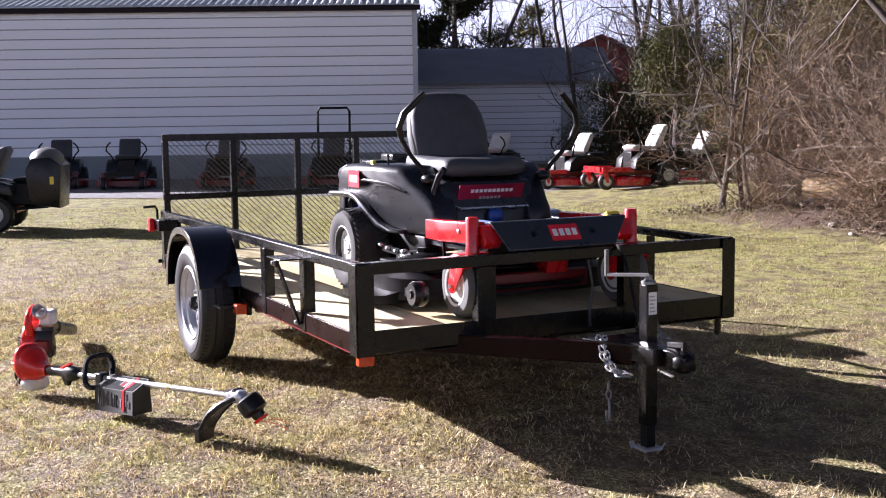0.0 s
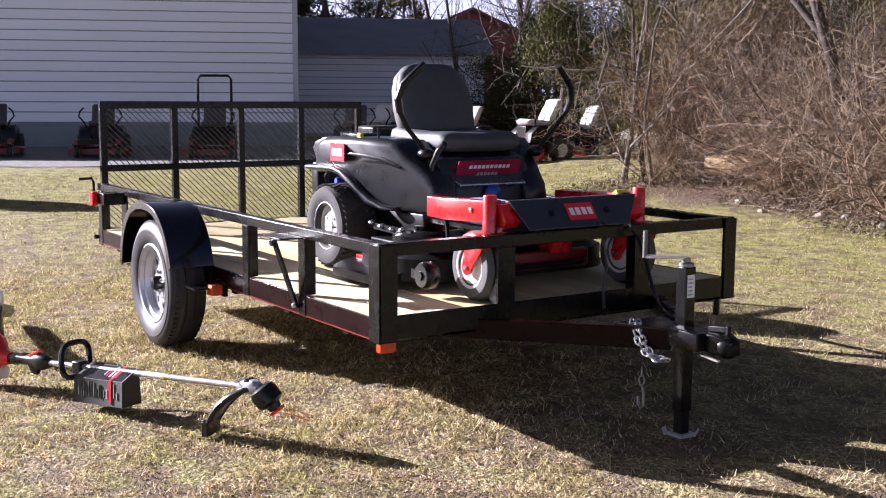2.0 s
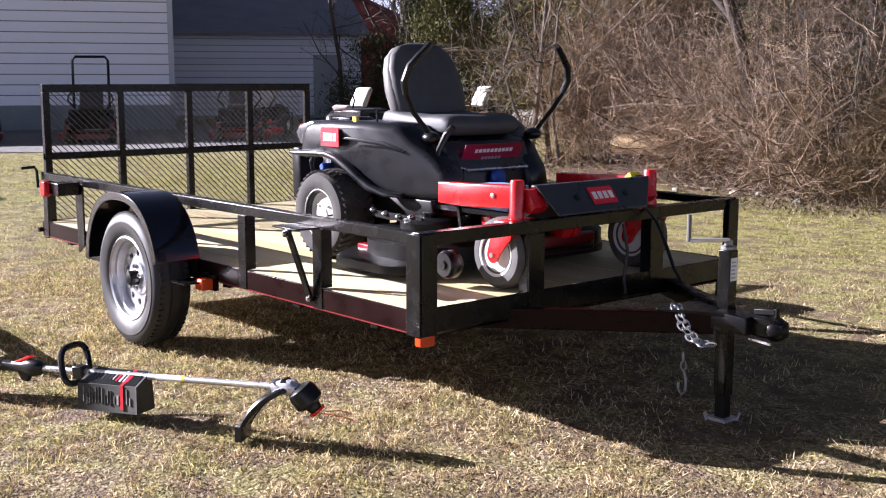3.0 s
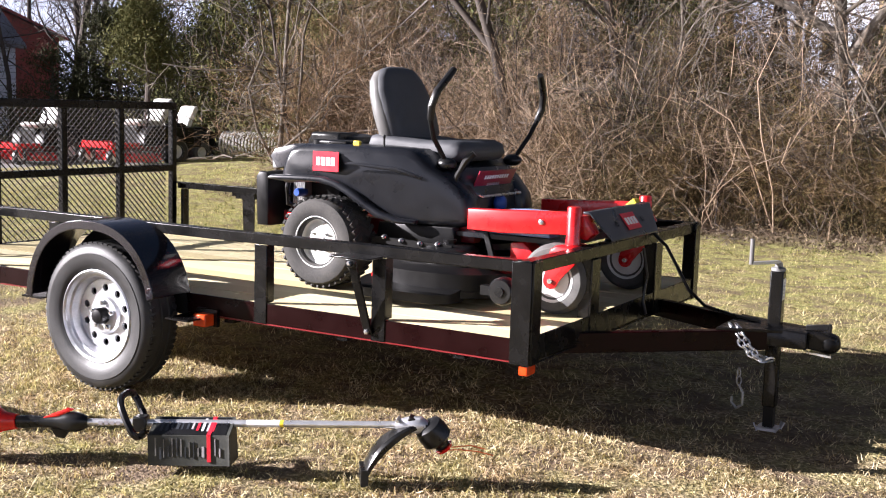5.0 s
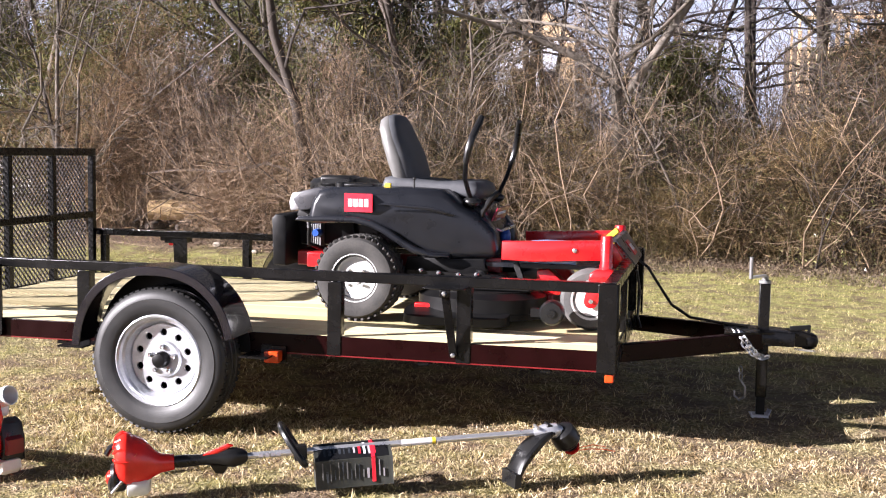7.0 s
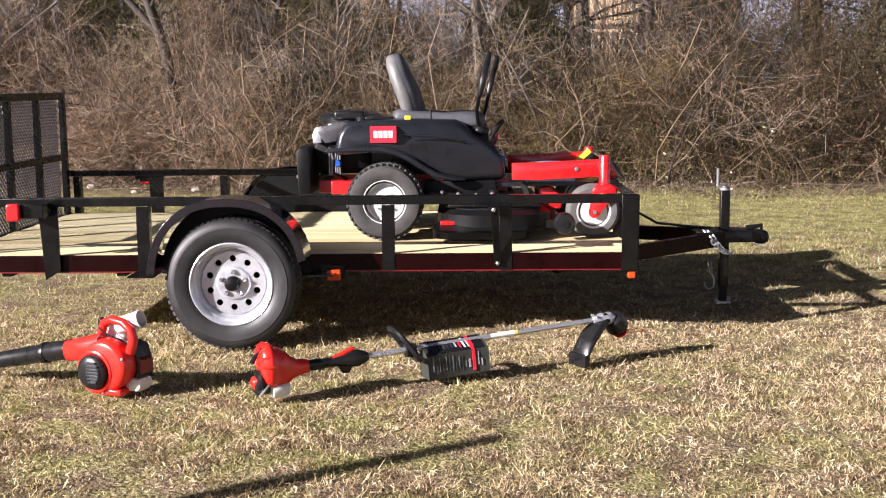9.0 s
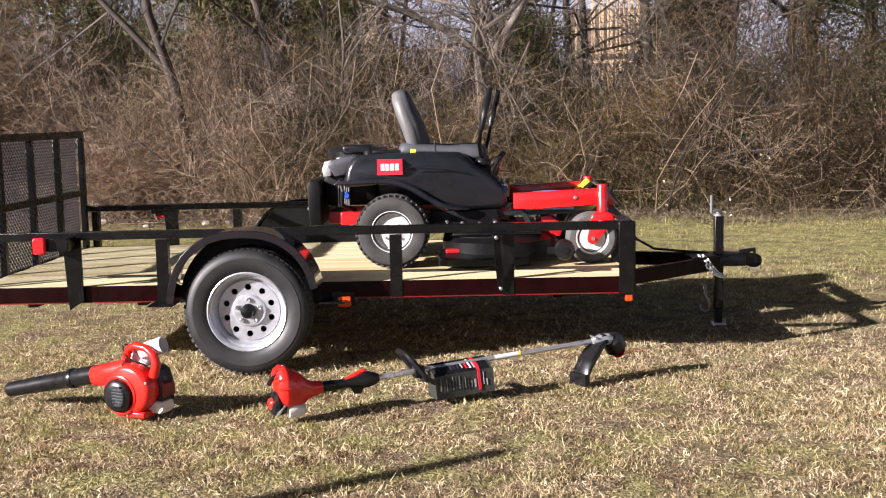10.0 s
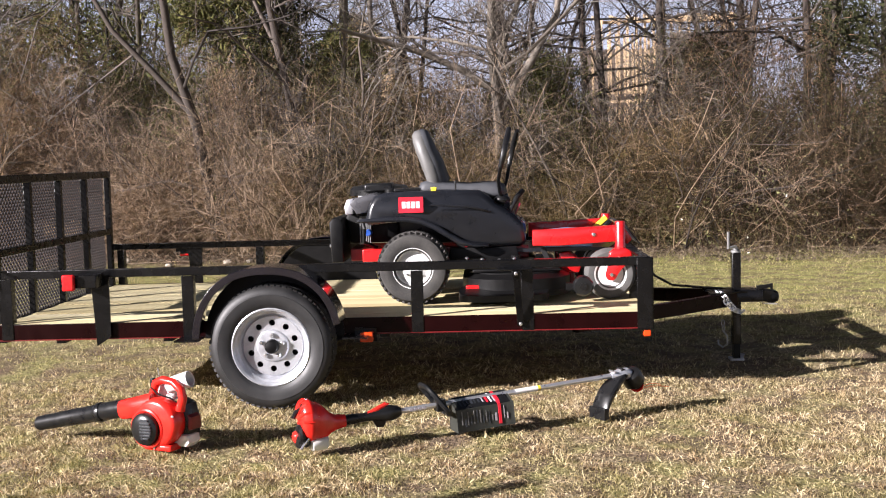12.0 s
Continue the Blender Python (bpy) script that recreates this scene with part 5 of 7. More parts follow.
part("axle", Geo().bar((0, 0.0, 0.335), (0, W, 0.335), 0.06, 0.06), satin_black, trailer)


def mudguard(y0, y1):
    """Rounded steel mudguard over the wheel, with a rolled outer lip."""
    prof = []
    for i in range(25):
        a = radians(13.5 + 161.5 * i / 24)
        c, s = math.cos(a), math.sin(a)
        prof.append((0.402 * math.copysign(abs(c) ** 0.85, c), 0.345 + 0.42 * max(-0.02, s) ** 0.9 if s > 0 else 0.345 + 0.42 * s))
    g = Geo()
    rings = []
    for x, z in prof:
        d = Vector((x, z - 0.34)).normalized()
        ix, iz = x - d.x * 0.006, z - d.y * 0.006
        lx, lz = x - d.x * 0.04, z - d.y * 0.04
        rings.append([(x, y0, z), (x, y1, z), (ix, y1, iz), (ix, y0 + 0.006 * (1 if y1 > y0 else -1), iz), (lx, y0 + 0.006 * (1 if y1 > y0 else -1), lz), (lx, y0, lz)])
    g.loft(rings)
    return g


part("mudguard", mudguard(-0.235, -0.002), fender_paint, trailer, "glossy dark rounded steel mudguard", bevel=0.003)
part("mudguard", mudguard(W + 0.235, W + 0.002), fender_paint, trailer, "glossy dark rounded steel mudguard", bevel=0.003)
for y0, y1 in ((-0.012, -0.0065), (W + 0.0065, W + 0.012)):      # inner splash panels
    arc = [(0.385 * math.cos(radians(a)), 0.36 + 0.385 * math.sin(radians(a))) for a in range(0, 181, 10)]
    part("splash_panel", Geo().prism(arc, y0, y1), satin_black, trailer)
for y, s in ((0, -1), (W, 1)):
    for x0, x1 in ((0.39, 0.52), (-0.52, -0.39)):
        ys = sorted((y, y + 0.16 * s))
        part("step_plate", Geo().box(x0, ys[0], 0.362, x1, ys[1], 0.37), black_paint, trailer)

# tongue, coupler, jack
for y0, y1 in ((0.50, 0.93), (1.49, 1.06)):
    part("tongue_beam", Geo().bar((FX - 0.4, y0 - (y1 - y0) * 0.65, 0.355), (2.70, y1, 0.395), 0.045, 0.085), maroon_paint, trailer, "dark maroon tongue beam", bevel=0.004)
part("tongue_plate", Geo().prism([(2.52, 0.80), (2.52, 1.19), (2.80, 1.07), (2.80, 0.92)], -0.442, -0.430, m=Matrix(((1, 0, 0, 0), (0, 0, 1, 0), (0, -1, 0, 0), (0, 0, 0, 1)))), black_paint, trailer, bevel=0.002)
part("coupler_flange", Geo().prism([(2.56, 0.372), (2.56, 0.432), (2.74, 0.447), (2.86, 0.44), (2.86, 0.372)], 0.905, 1.085, 0.006), black_paint, trailer, bevel=0.003)
coupler = part("coupler", Geo().loft([[(2.66, 0.995 + a * 0.05, 0.40 + b * 0.035) for a, b in ((-1, -1), (1, -1), (1, 1), (-1, 1))], [(2.84, 0.995 + a * 0.045, 0.405 + b * 0.035) for a, b in ((-1, -1), (1, -1), (1, 1), (-1, 1))], [(2.90, 0.995 + a * 0.05, 0.405 + b * 0.04) for a, b in ((-1, -1), (1, -1), (1, 1), (-1, 1))], [(2.97, 0.995 + a * 0.03, 0.395 + b * 0.03) for a, b in ((-1, -1), (1, -1), (1, 1), (-1, 1))]]), black_paint, trailer, "black ball coupler", bevel=0.008)
part("coupler_socket", Geo().ball((2.93, 0.995, 0.395), 0.05, 0.05, 0.045), satin_black, coupler)
part("coupler_latch", Geo().bar((2.84, 0.995, 0.452), (2.93, 0.995, 0.462), 0.022, 0.022).box(2.925, 0.985, 0.44, 0.0 + 2.94, 1.005, 0.475), satin_black, coupler, bevel=0.003)
part("latch_clip", Geo().bar((2.86, 0.93, 0.36), (2.96, 0.92, 0.355), 0.01, 0.008), bare_metal, coupler)
JX, JY = 2.712, 0.99
jack = part("jack", Geo().box(JX - 0.027, JY - 0.027, 0.10, JX + 0.027, JY + 0.027, 0.675), black_paint, trailer, "black tongue jack", bevel=0.005)
part("jack_leg", Geo().box(JX - 0.021, JY - 0.021, 0.01, JX + 0.021, JY + 0.021, 0.105), satin_black, jack)
part("jack_foot", Geo().box(JX - 0.042, JY - 0.042, 0.0, JX + 0.042, JY + 0.042, 0.012).bar((JX - 0.038, JY - 0.042, 0.0), (JX - 0.05, JY - 0.046, 0.028), 0.028, 0.006).bar((JX + 0.038, JY + 0.036, 0.0), (JX + 0.05, JY + 0.046, 0.028), 0.028, 0.006), galvanised, jack, "zinc foot plate")
part("jack_cap", Geo().lathe([(0.030, 0.0), (0.030, 0.012), (0.016, 0.018), (0.016, 0.034), (0, 0.036)], pose(JX, JY, 0.675), 20), engine_grey, jack)
part("crank", Geo().bar((JX, JY, 0.712), (JX - 0.075, JY - 0.15, 0.715), 0.022, 0.012), galvanised, jack, "zinc crank arm", bevel=0.002)
part("crank_grip", Geo().tube([(JX - 0.075, JY - 0.15, 0.71), (JX - 0.075, JY - 0.15, 0.815)], [0.009, 0.009], 10), seat_shell, jack, "dull grey crank grip")
part("jack_label", Geo().box(JX + 0.0272, JY - 0.02, 0.555, JX + 0.028, JY + 0.02, 0.645), white_print, jack, "small white printed label")
for i in range(5):
    part("label_print", Geo().box(JX + 0.0281, JY - 0.016, 0.565 + i * 0.015, JX + 0.0285, JY + 0.013 - 0.004 * (i % 3), 0.571 + i * 0.015), grey_print, jack)


def chain(pts, r=0.0108, wire=0.0037):
    """Steel chain: links set crosswise along a path."""
    g = Geo()
    pts = [Vector(p) for p in pts]
    total = sum((pts[i + 1] - pts[i]).length for i in range(len(pts) - 1))
    n = int(total / (r * 2.3))
    for i in range(n):
        s, k = total * (i + 0.5) / n, 0
        while k < len(pts) - 2 and s > (pts[k + 1] - pts[k]).length:
            s -= (pts[k + 1] - pts[k]).length
            k += 1
        d = (pts[k + 1] - pts[k]).normalized()
        c = pts[k] + d * s
        o = d.orthogonal().normalized()
        side = o if i % 2 else d.cross(o)
        ring = [c + d * (r * 1.75 * math.cos(a)) + side * (r * math.sin(a)) for a in (2 * math.pi * j / 10 for j in range(11))]
        g.tube(ring, wire, 5, False)
    return g


part("safety_chain", chain([(2.56, 0.86, 0.452), (2.575, 0.84, 0.44), (2.61, 0.835, 0.39), (2.65, 0.838, 0.345), (2.695, 0.85, 0.318), (2.74, 0.885, 0.322)], 0.0115, 0.0042), bare_metal, trailer, "bright steel safety chain")
part("safety_chain", chain([(2.585, 0.87, 0.452), (2.60, 0.848, 0.44), (2.64, 0.842, 0.385), (2.68, 0.850, 0.335), (2.72, 0.88, 0.320)], 0.0115, 0.0042), bare_metal, trailer, "bright steel safety chain")
part("safety_chain", chain([(2.607, 0.87, 0.27), (2.608, 0.87, 0.235), (2.61, 0.87, 0.20)]).tube([(2.61, 0.87, 0.2), (2.63, 0.86, 0.17), (2.63, 0.86, 0.12), (2.605, 0.87, 0.10), (2.58, 0.88, 0.12), (2.58, 0.88, 0.145)], 0.006, 6), engine_grey, trailer, "hanging steel chain with hook")
part("wiring", Geo().tube([(2.05, 1.30, 0.755), (2.12, 1.295, 0.70), (2.18, 1.285, 0.61), (2.25, 1.26, 0.51), (2.35, 1.20, 0.455), (2.50, 1.09, 0.45), (2.64, 1.03, 0.445)], 0.008, 7).tube([(2.07, 1.13, 0.70), (2.09, 1.14, 0.58), (2.08, 1.13, 0.46), (2.10, 1.12, 0.40)], 0.007, 7), tool_black, trailer, "loose black wiring lead")

# rear gate with expanded metal
gate = part("gate", Geo().box(-1.575, 0.03, 1.232, -1.535, 1.96, 1.28), black_paint, trailer, "tall black mesh ramp gate", bevel=0.003)
for z in (0.415, 0.825):
    part("gate_rail", Geo().box(-1.575, 0.03, z, -1.535, 1.96, z + 0.042), black_paint, gate, bevel=0.003)
for y in (0.03, 0.51, 0.99, 1.45, 1.92):
    part("gate_post", Geo().box(-1.574, y, 0.4151, -1.536, y + 0.042, 1.2319), black_paint, gate, bevel=0.003)
g = Geo()
cw, ch = 0.040, 0.0195
nx_, nz_ = int(1.84 / cw), int(0.80 / ch)
for j in range(nz_):
    z = 0.45 + j * ch
    zig = []
    for i in range(2 * nx_ + 1):
        zig.append((-1.5845, 0.06 + i * cw / 2, z + (ch if (i + j) % 2 else 0.0)))
    vs, fs = [], []
    for p in zig:
        vs += [(p[0] - 0.001, p[1], p[2] - 0.0022), (p[0] + 0.0088, p[1], p[2] + 0.0022)]
    fs = [(2 * i, 2 * i + 1, 2 * i + 3, 2 * i + 2) for i in range(len(zig) - 1)]
    g.add(vs, fs)
part("gate_mesh", g, mesh_paint, gate, "black expanded metal mesh")
part("gate_latch", Geo().tube([(-1.57, -0.11, 0.78), (-1.57, -0.03, 0.785), (-1.56, -0.02, 0.76), (-1.55, -0.02, 0.66)], 0.009, 8), black_paint, trailer)
part("hinge_rod", Geo().tube([(-1.58, -0.02, 0.40), (-1.58, W + 0.02, 0.40)], 0.014, 8), satin_black, trailer)


# ---- mower on the trailer ----
MY = 1.02        # its middle line


def badge(parent, x0, z0, x1, z1, y, out, rows):
    """A badge plate on a side face with lettering drawn as plain bars."""
    b = part("badge", Geo().prism([(x0, z0), (x1, z0), (x1, z1), (x0, z1)], min(y, y + 0.004 * out), max(y, y + 0.004 * out)), badge_red, parent, "red maker's badge with white bar")
    zc, w = (z0 + z1) / 2, x1 - x0
    y2 = y + 0.0042 * out
    n = 4
    for i in range(n):
        a = x0 + w * (0.14 + 0.19 * i)
        part("badge_print", Geo().box(a, min(y2, y2 + 0.001 * out), zc - 0.019, a + w * 0.145, max(y2, y2 + 0.001 * out), zc + 0.019), white_print, b)


mower = thing("zero_turn_mower", (1.1, MY, DECK), "red and black zero-turn mower parked on the trailer", "ride-on mower")

def tapered(geo, s):
    """Draws the outer side of a pod inwards towards its front."""
    geo.v = [(x, y - s * 0.145 * max(0.0, min(1.0, (x - 0.82) / 0.52)) ** 1.5 * min(1.0, max(0.0, (y - MY) * s - 0.2) / 0.28), z) for x, y, z in geo.v]
    return geo


# side pods with wheel arches; outline of (x, z)
pod = [(0.47, 0.925), (0.455, 0.955), (0.475, 1.04), (0.51, 1.095), (0.57, 1.113), (0.74, 1.12), (0.92, 1.12), (1.13, 1.112), (1.18, 1.08), (1.225, 1.035), (1.29, 1.0), (1.345, 0.955), (1.388, 0.90), (1.405, 0.83), (1.398, 0.785), (1.36, 0.770), (1.24, 0.772), (1.14, 0.775), (1.04, 0.80), (0.96, 0.845), (0.88, 0.90), (0.80, 0.93), (0.70, 0.942), (0.58, 0.935)]
for s in (-1, 1):
    y_out, y_in = MY + s * 0.485, MY + s * 0.20
    p = part("side_pod", tapered(Geo().prism(pod, min(y_out, y_in), max(y_out, y_in), 0.034), s), black_plastic, mower, "moulded black side pod over the rear wheel", angle=50)
    lip = [(0.40, 0.945), (0.42, 0.965), (0.50, 0.968), (0.62, 0.972), (0.72, 0.972), (0.80, 0.955), (0.88, 0.92), (0.95, 0.872), (1.02, 0.83), (1.10, 0.80), (1.18, 0.795), (1.18, 0.775), (1.09, 0.776), (1.0, 0.80), (0.92, 0.852), (0.85, 0.898), (0.78, 0.928), (0.70, 0.942), (0.60, 0.942), (0.48, 0.938)]
    y2 = MY + s * 0.517
    part("fender_lip", tapered(Geo().prism(lip, min(y2, y_out - s * 0.02), max(y2, y_out - s * 0.02), 0.012), s), black_plastic, p, angle=50)
    part("crease", tapered(Geo().prism([(0.83, 1.035), (0.86, 1.045), (1.08, 1.03), (1.2, 0.99), (1.19, 0.98), (1.07, 1.012)], min(y_out - s * 0.004, y_out + s * 0.007), max(y_out - s * 0.004, y_out + s * 0.007), 0.003), s), black_plastic, p)
    badge(p, 0.655, 0.995, 0.80, 1.086, y_out, s, 1)
# seat platform, console between the pods
part("seat_platform", Geo().prism([(0.62, 0.80), (0.62, 1.06), (1.12, 1.06), (1.22, 1.04), (1.30, 0.98), (1.30, 0.78)], MY - 0.21, MY + 0.21, 0.02), black_plastic, mower)
console = part("console", Geo().prism([(1.20, 1.055), (1.31, 1.03), (1.36, 0.92), (1.37, 0.74), (1.22, 0.74)], MY - 0.26, MY + 0.26, 0.02), black_plastic, mower, "black front console")
tilt = pose(1.353, MY, 0.975, 0, 24, 0)
part("name_plate", Geo().box(0, -0.185, -0.056, 0.006, 0.185, 0.050, tilt), maroon_decal, console, "maroon name plate with light bars")
for i in range(10):
    part("name_print", Geo().box(0.0062, -0.118 + i * 0.0245, 0.008, 0.0072, -0.100 + i * 0.0245, 0.026, tilt), white_print, console)
for i in range(6):
    part("name_print", Geo().box(0.0062, -0.065 + i * 0.0215, -0.03, 0.0072, -0.050 + i * 0.0215, -0.014, tilt), grey_print, console)
part("blue_cap", Geo().ball((1.385, MY + 0.01, 0.86), 0.03, 0.045, 0.045), blue_plastic, mower, "blue plastic cap")
part("front_bar", Geo().tube([(1.365, MY - 0.20, 0.915), (1.40, MY - 0.19, 0.905), (1.40, MY + 0.19, 0.905), (1.365, MY + 0.20, 0.915)], 0.007, 7), bare_metal, mower)

# seat
sm = pose(0.97, MY + 0.025, 1.085, 0, 3, 0)
cush = []
for k in range(25):         # rounded cross ribs of the cushion, dished in the middle
    u = -math.cos(math.pi * k / 24)
    e = max(0.02, (1 - abs(u) ** 4) ** 0.25)
    ring = []
    for x, z in ((-0.20, -0.02), (-0.225, 0.02), (-0.21, 0.06), (-0.16, 0.078), (-0.05, 0.068), (0.08, 0.062), (0.19, 0.074), (0.27, 0.078), (0.315, 0.06), (0.33, 0.025), (0.31, -0.01), (0.25, -0.02)):
        ring.append((0.05 + (x - 0.05) * (0.75 + 0.25 * e), u * 0.235, 0.02 + (z + 0.018 * u * u * (z > 0.03) - 0.02) * e))
    cush.append(ring)
g = Geo().loft(cush)
seat = part("seat", Geo().add(g.v, g.f, sm), seat_vinyl, mower, "charcoal vinyl seat cushion", angle=70)
bm_ = pose(0.885, MY + 0.025, 1.115, 0, -17, 0)
rings = []
for i, (z, w, f, b) in enumerate(((0.0, 0.190, 0.05, -0.035), (0.05, 0.215, 0.072, -0.045), (0.16, 0.226, 0.070, -0.05), (0.26, 0.215, 0.052, -0.055), (0.33, 0.188, 0.045, -0.055), (0.375, 0.14, 0.035, -0.045), (0.392, 0.08, 0.015, -0.025))):
    ring = []
    for k in range(20):
        a = 2 * math.pi * k / 20
        ca, sa = math.cos(a), math.sin(a)
        ring.append(((f if ca > 0 else -b) * math.copysign(abs(ca) ** 0.55, ca), w * math.copysign(abs(sa) ** 0.6, sa), z))
    rings.append(ring)
g = Geo().loft(rings)
part("backrest", Geo().add(g.v, g.f, bm_), seat_vinyl, mower, "tall charcoal vinyl backrest", angle=60)
part("backrest_shell", Geo().add([((p[0] - 0.022) * 0.92, p[1] * 1.03, p[2] * 1.012 - 0.004) for p in g.v], g.f, bm_), seat_shell, mower, "dark grey backrest shell", angle=60)

# steering levers
for s in (-1, 1):
    y = MY + s * 0.30 + (0.06 if s > 0 else 0.0)
    dx = -0.04 if s < 0 else 0.025
    pts = [(1.27, y, 1.045), (1.275, y + s * 0.03, 1.10), (1.285, y + s * 0.09, 1.17), (1.30, y + s * 0.145, 1.25), (1.315, y + s * 0.165, 1.31), (1.33, y + s * 0.145, 1.375), (1.345, y + s * 0.09, 1.43), (1.355, y + s * 0.045, 1.475)]
    pts = [(q[0] + dx * min(1.0, (q[2] - 1.045) / 0.1), q[1], q[2]) for q in pts]
    lever = part("lever", Geo().tube(pts[:4], 0.0115, 9), satin_black, mower, "bent black steering lever")
    part("grip", Geo().tube(pts[3:], [0.016, 0.018, 0.018, 0.018, 0.015], 10), tool_black, lever, "rubber grip")
    part("lever_boot", Geo().ball((1.265, y, 1.05), 0.05, 0.04, 0.03, 12, 8), tool_black, mower)
part("height_lever", Geo().tube([(1.30, MY - 0.30, 0.92), (1.32, MY - 0.30, 1.0), (1.36, MY - 0.29, 1.07), (1.395, MY - 0.28, 1.105)], [0.012, 0.014, 0.017, 0.015], 9), tool_black, mower, "black lift lever")

# fuel cap, decals, engine at the rear
part("fuel_cap", Geo().lathe([(0.035, 0), (0.035, 0.02), (0.03, 0.025), (0, 0.025)], pose(0.60, MY - 0.36, 1.112), 18), tool_black, mower)
part("cup_holder", Geo().box(0.62, MY - 0.40, 1.115, 0.78, MY - 0.26, 1.135), tool_black, mower, bevel=0.008)
part("yellow_tag", Geo().box(0.845, MY - 0.44, 1.115, 0.88, MY - 0.42, 1.14), yellow_plastic, mower, "yellow tag", bevel=0.004)
part("key_switch", Geo().tube([(0.99, MY - 0.40, 1.11), (0.99, MY - 0.40, 1.16)], 0.005, 6).ball((0.99, MY - 0.40, 1.165), 0.008, 0.008, 0.008, 8, 6), tool_black, mower)
eng = part("engine", Geo().prism([(0.33, 0.80), (0.30, 0.95), (0.34, 1.06), (0.45, 1.10), (0.62, 1.10), (0.64, 0.80)], MY - 0.24, MY + 0.24, 0.03), satin_black, mower, "black engine with pale cover")
part("engine_shroud", Geo().lathe([(0.19, 0.0), (0.19, 0.035), (0.17, 0.055), (0.11, 0.065), (0.10, 0.055), (0, 0.055)], pose(0.50, MY, 1.09), 28), tool_black, eng)
part("air_filter", Geo().box(0.42, MY - 0.20, 1.11, 0.60, MY - 0.02, 1.165), tool_black, eng, bevel=0.015)
for s in (-1, 1):
    ya, yb = sorted((MY + s * 0.44, MY + s * 0.20))
    part("engine_cover", Geo().prism([(0.40, 0.99), (0.36, 1.05), (0.39, 1.085), (0.50, 1.112), (0.53, 1.10), (0.50, 1.06), (0.46, 1.0)], ya, yb, 0.012), hood_grey, eng, "dark grey rear hood corner")
    ya, yb = sorted((MY + s * 0.37, MY + s * 0.22))
    part("muffler_shield", Geo().prism([(0.325, 0.985), (0.318, 1.03), (0.335, 1.075), (0.375, 1.082), (0.37, 0.99)], ya, yb, 0.008), galvanised, eng, "bright metal muffler shield")
g = Geo()
for i in range(6):
    g.box(0.40 + i * 0.012, MY - 0.30, 0.80, 0.406 + i * 0.012, MY - 0.18, 0.97)
part("cooling_fins", g, engine_grey, eng)
part("oil_filter", Geo().lathe([(0.019, 0), (0.021, 0.01), (0.021, 0.06), (0.016, 0.07), (0, 0.07)], pose(0.455, MY - 0.28, 0.872, 90, 0, 0), 18), blue_plastic, eng, "blue oil filter")
part("hose", Geo().tube([(0.42, MY - 0.36, 0.96), (0.44, MY - 0.40, 0.90), (0.43, MY - 0.38, 0.82), (0.50, MY - 0.30, 0.78)], 0.012, 8), tool_black, eng)
guard = part("rear_guard", Geo().prism([(0.235, 0.70), (0.225, 0.94), (0.245, 0.965), (0.29, 0.965), (0.305, 0.945), (0.305, 0.70)], MY - 0.38, MY + 0.38, 0.012), satin_black, mower, "black rear engine guard")
for y in (MY - 0.34, MY - 0.12, MY + 0.12, MY + 0.34):
    part("guard_bolt", Geo().lathe([(0.01, 0), (0.01, 0.008), (0, 0.01)], pose(0.229, y, 0.80, 0, -90, 0), 6), bare_metal, guard)

# frame, arms, casters
part("main_frame", Geo().box(0.34, MY - 0.30, 0.70, 1.42, MY - 0.24, 0.775).box(0.34, MY + 0.24, 0.70, 1.42, MY + 0.30, 0.775).box(0.34, MY - 0.24, 0.70, 0.40, MY + 0.24, 0.775), dark_and_shaded_red, mower, bevel=0.005)
for s in (-1, 1):
    ys = sorted((MY + s * 0.37, MY + s * 0.305))
    part("drive_cover", Geo().prism([(0.93, 0.655), (0.95, 0.77), (1.345, 0.772), (1.36, 0.70), (1.30, 0.66)], ys[0], ys[1], 0.008), satin_black, mower)
part("rear_bumper", Geo().box(0.42, MY - 0.38, 0.70, 0.55, MY - 0.31, 0.775), red_paint, mower, bevel=0.006)
part("foot_pan", Geo().prism([(1.30, 0.735), (1.30, 0.755), (1.90, 0.755), (1.97, 0.80), (1.98, 0.79), (1.91, 0.735)], MY - 0.343, MY + 0.343), black_plastic, mower, "black floor pan")
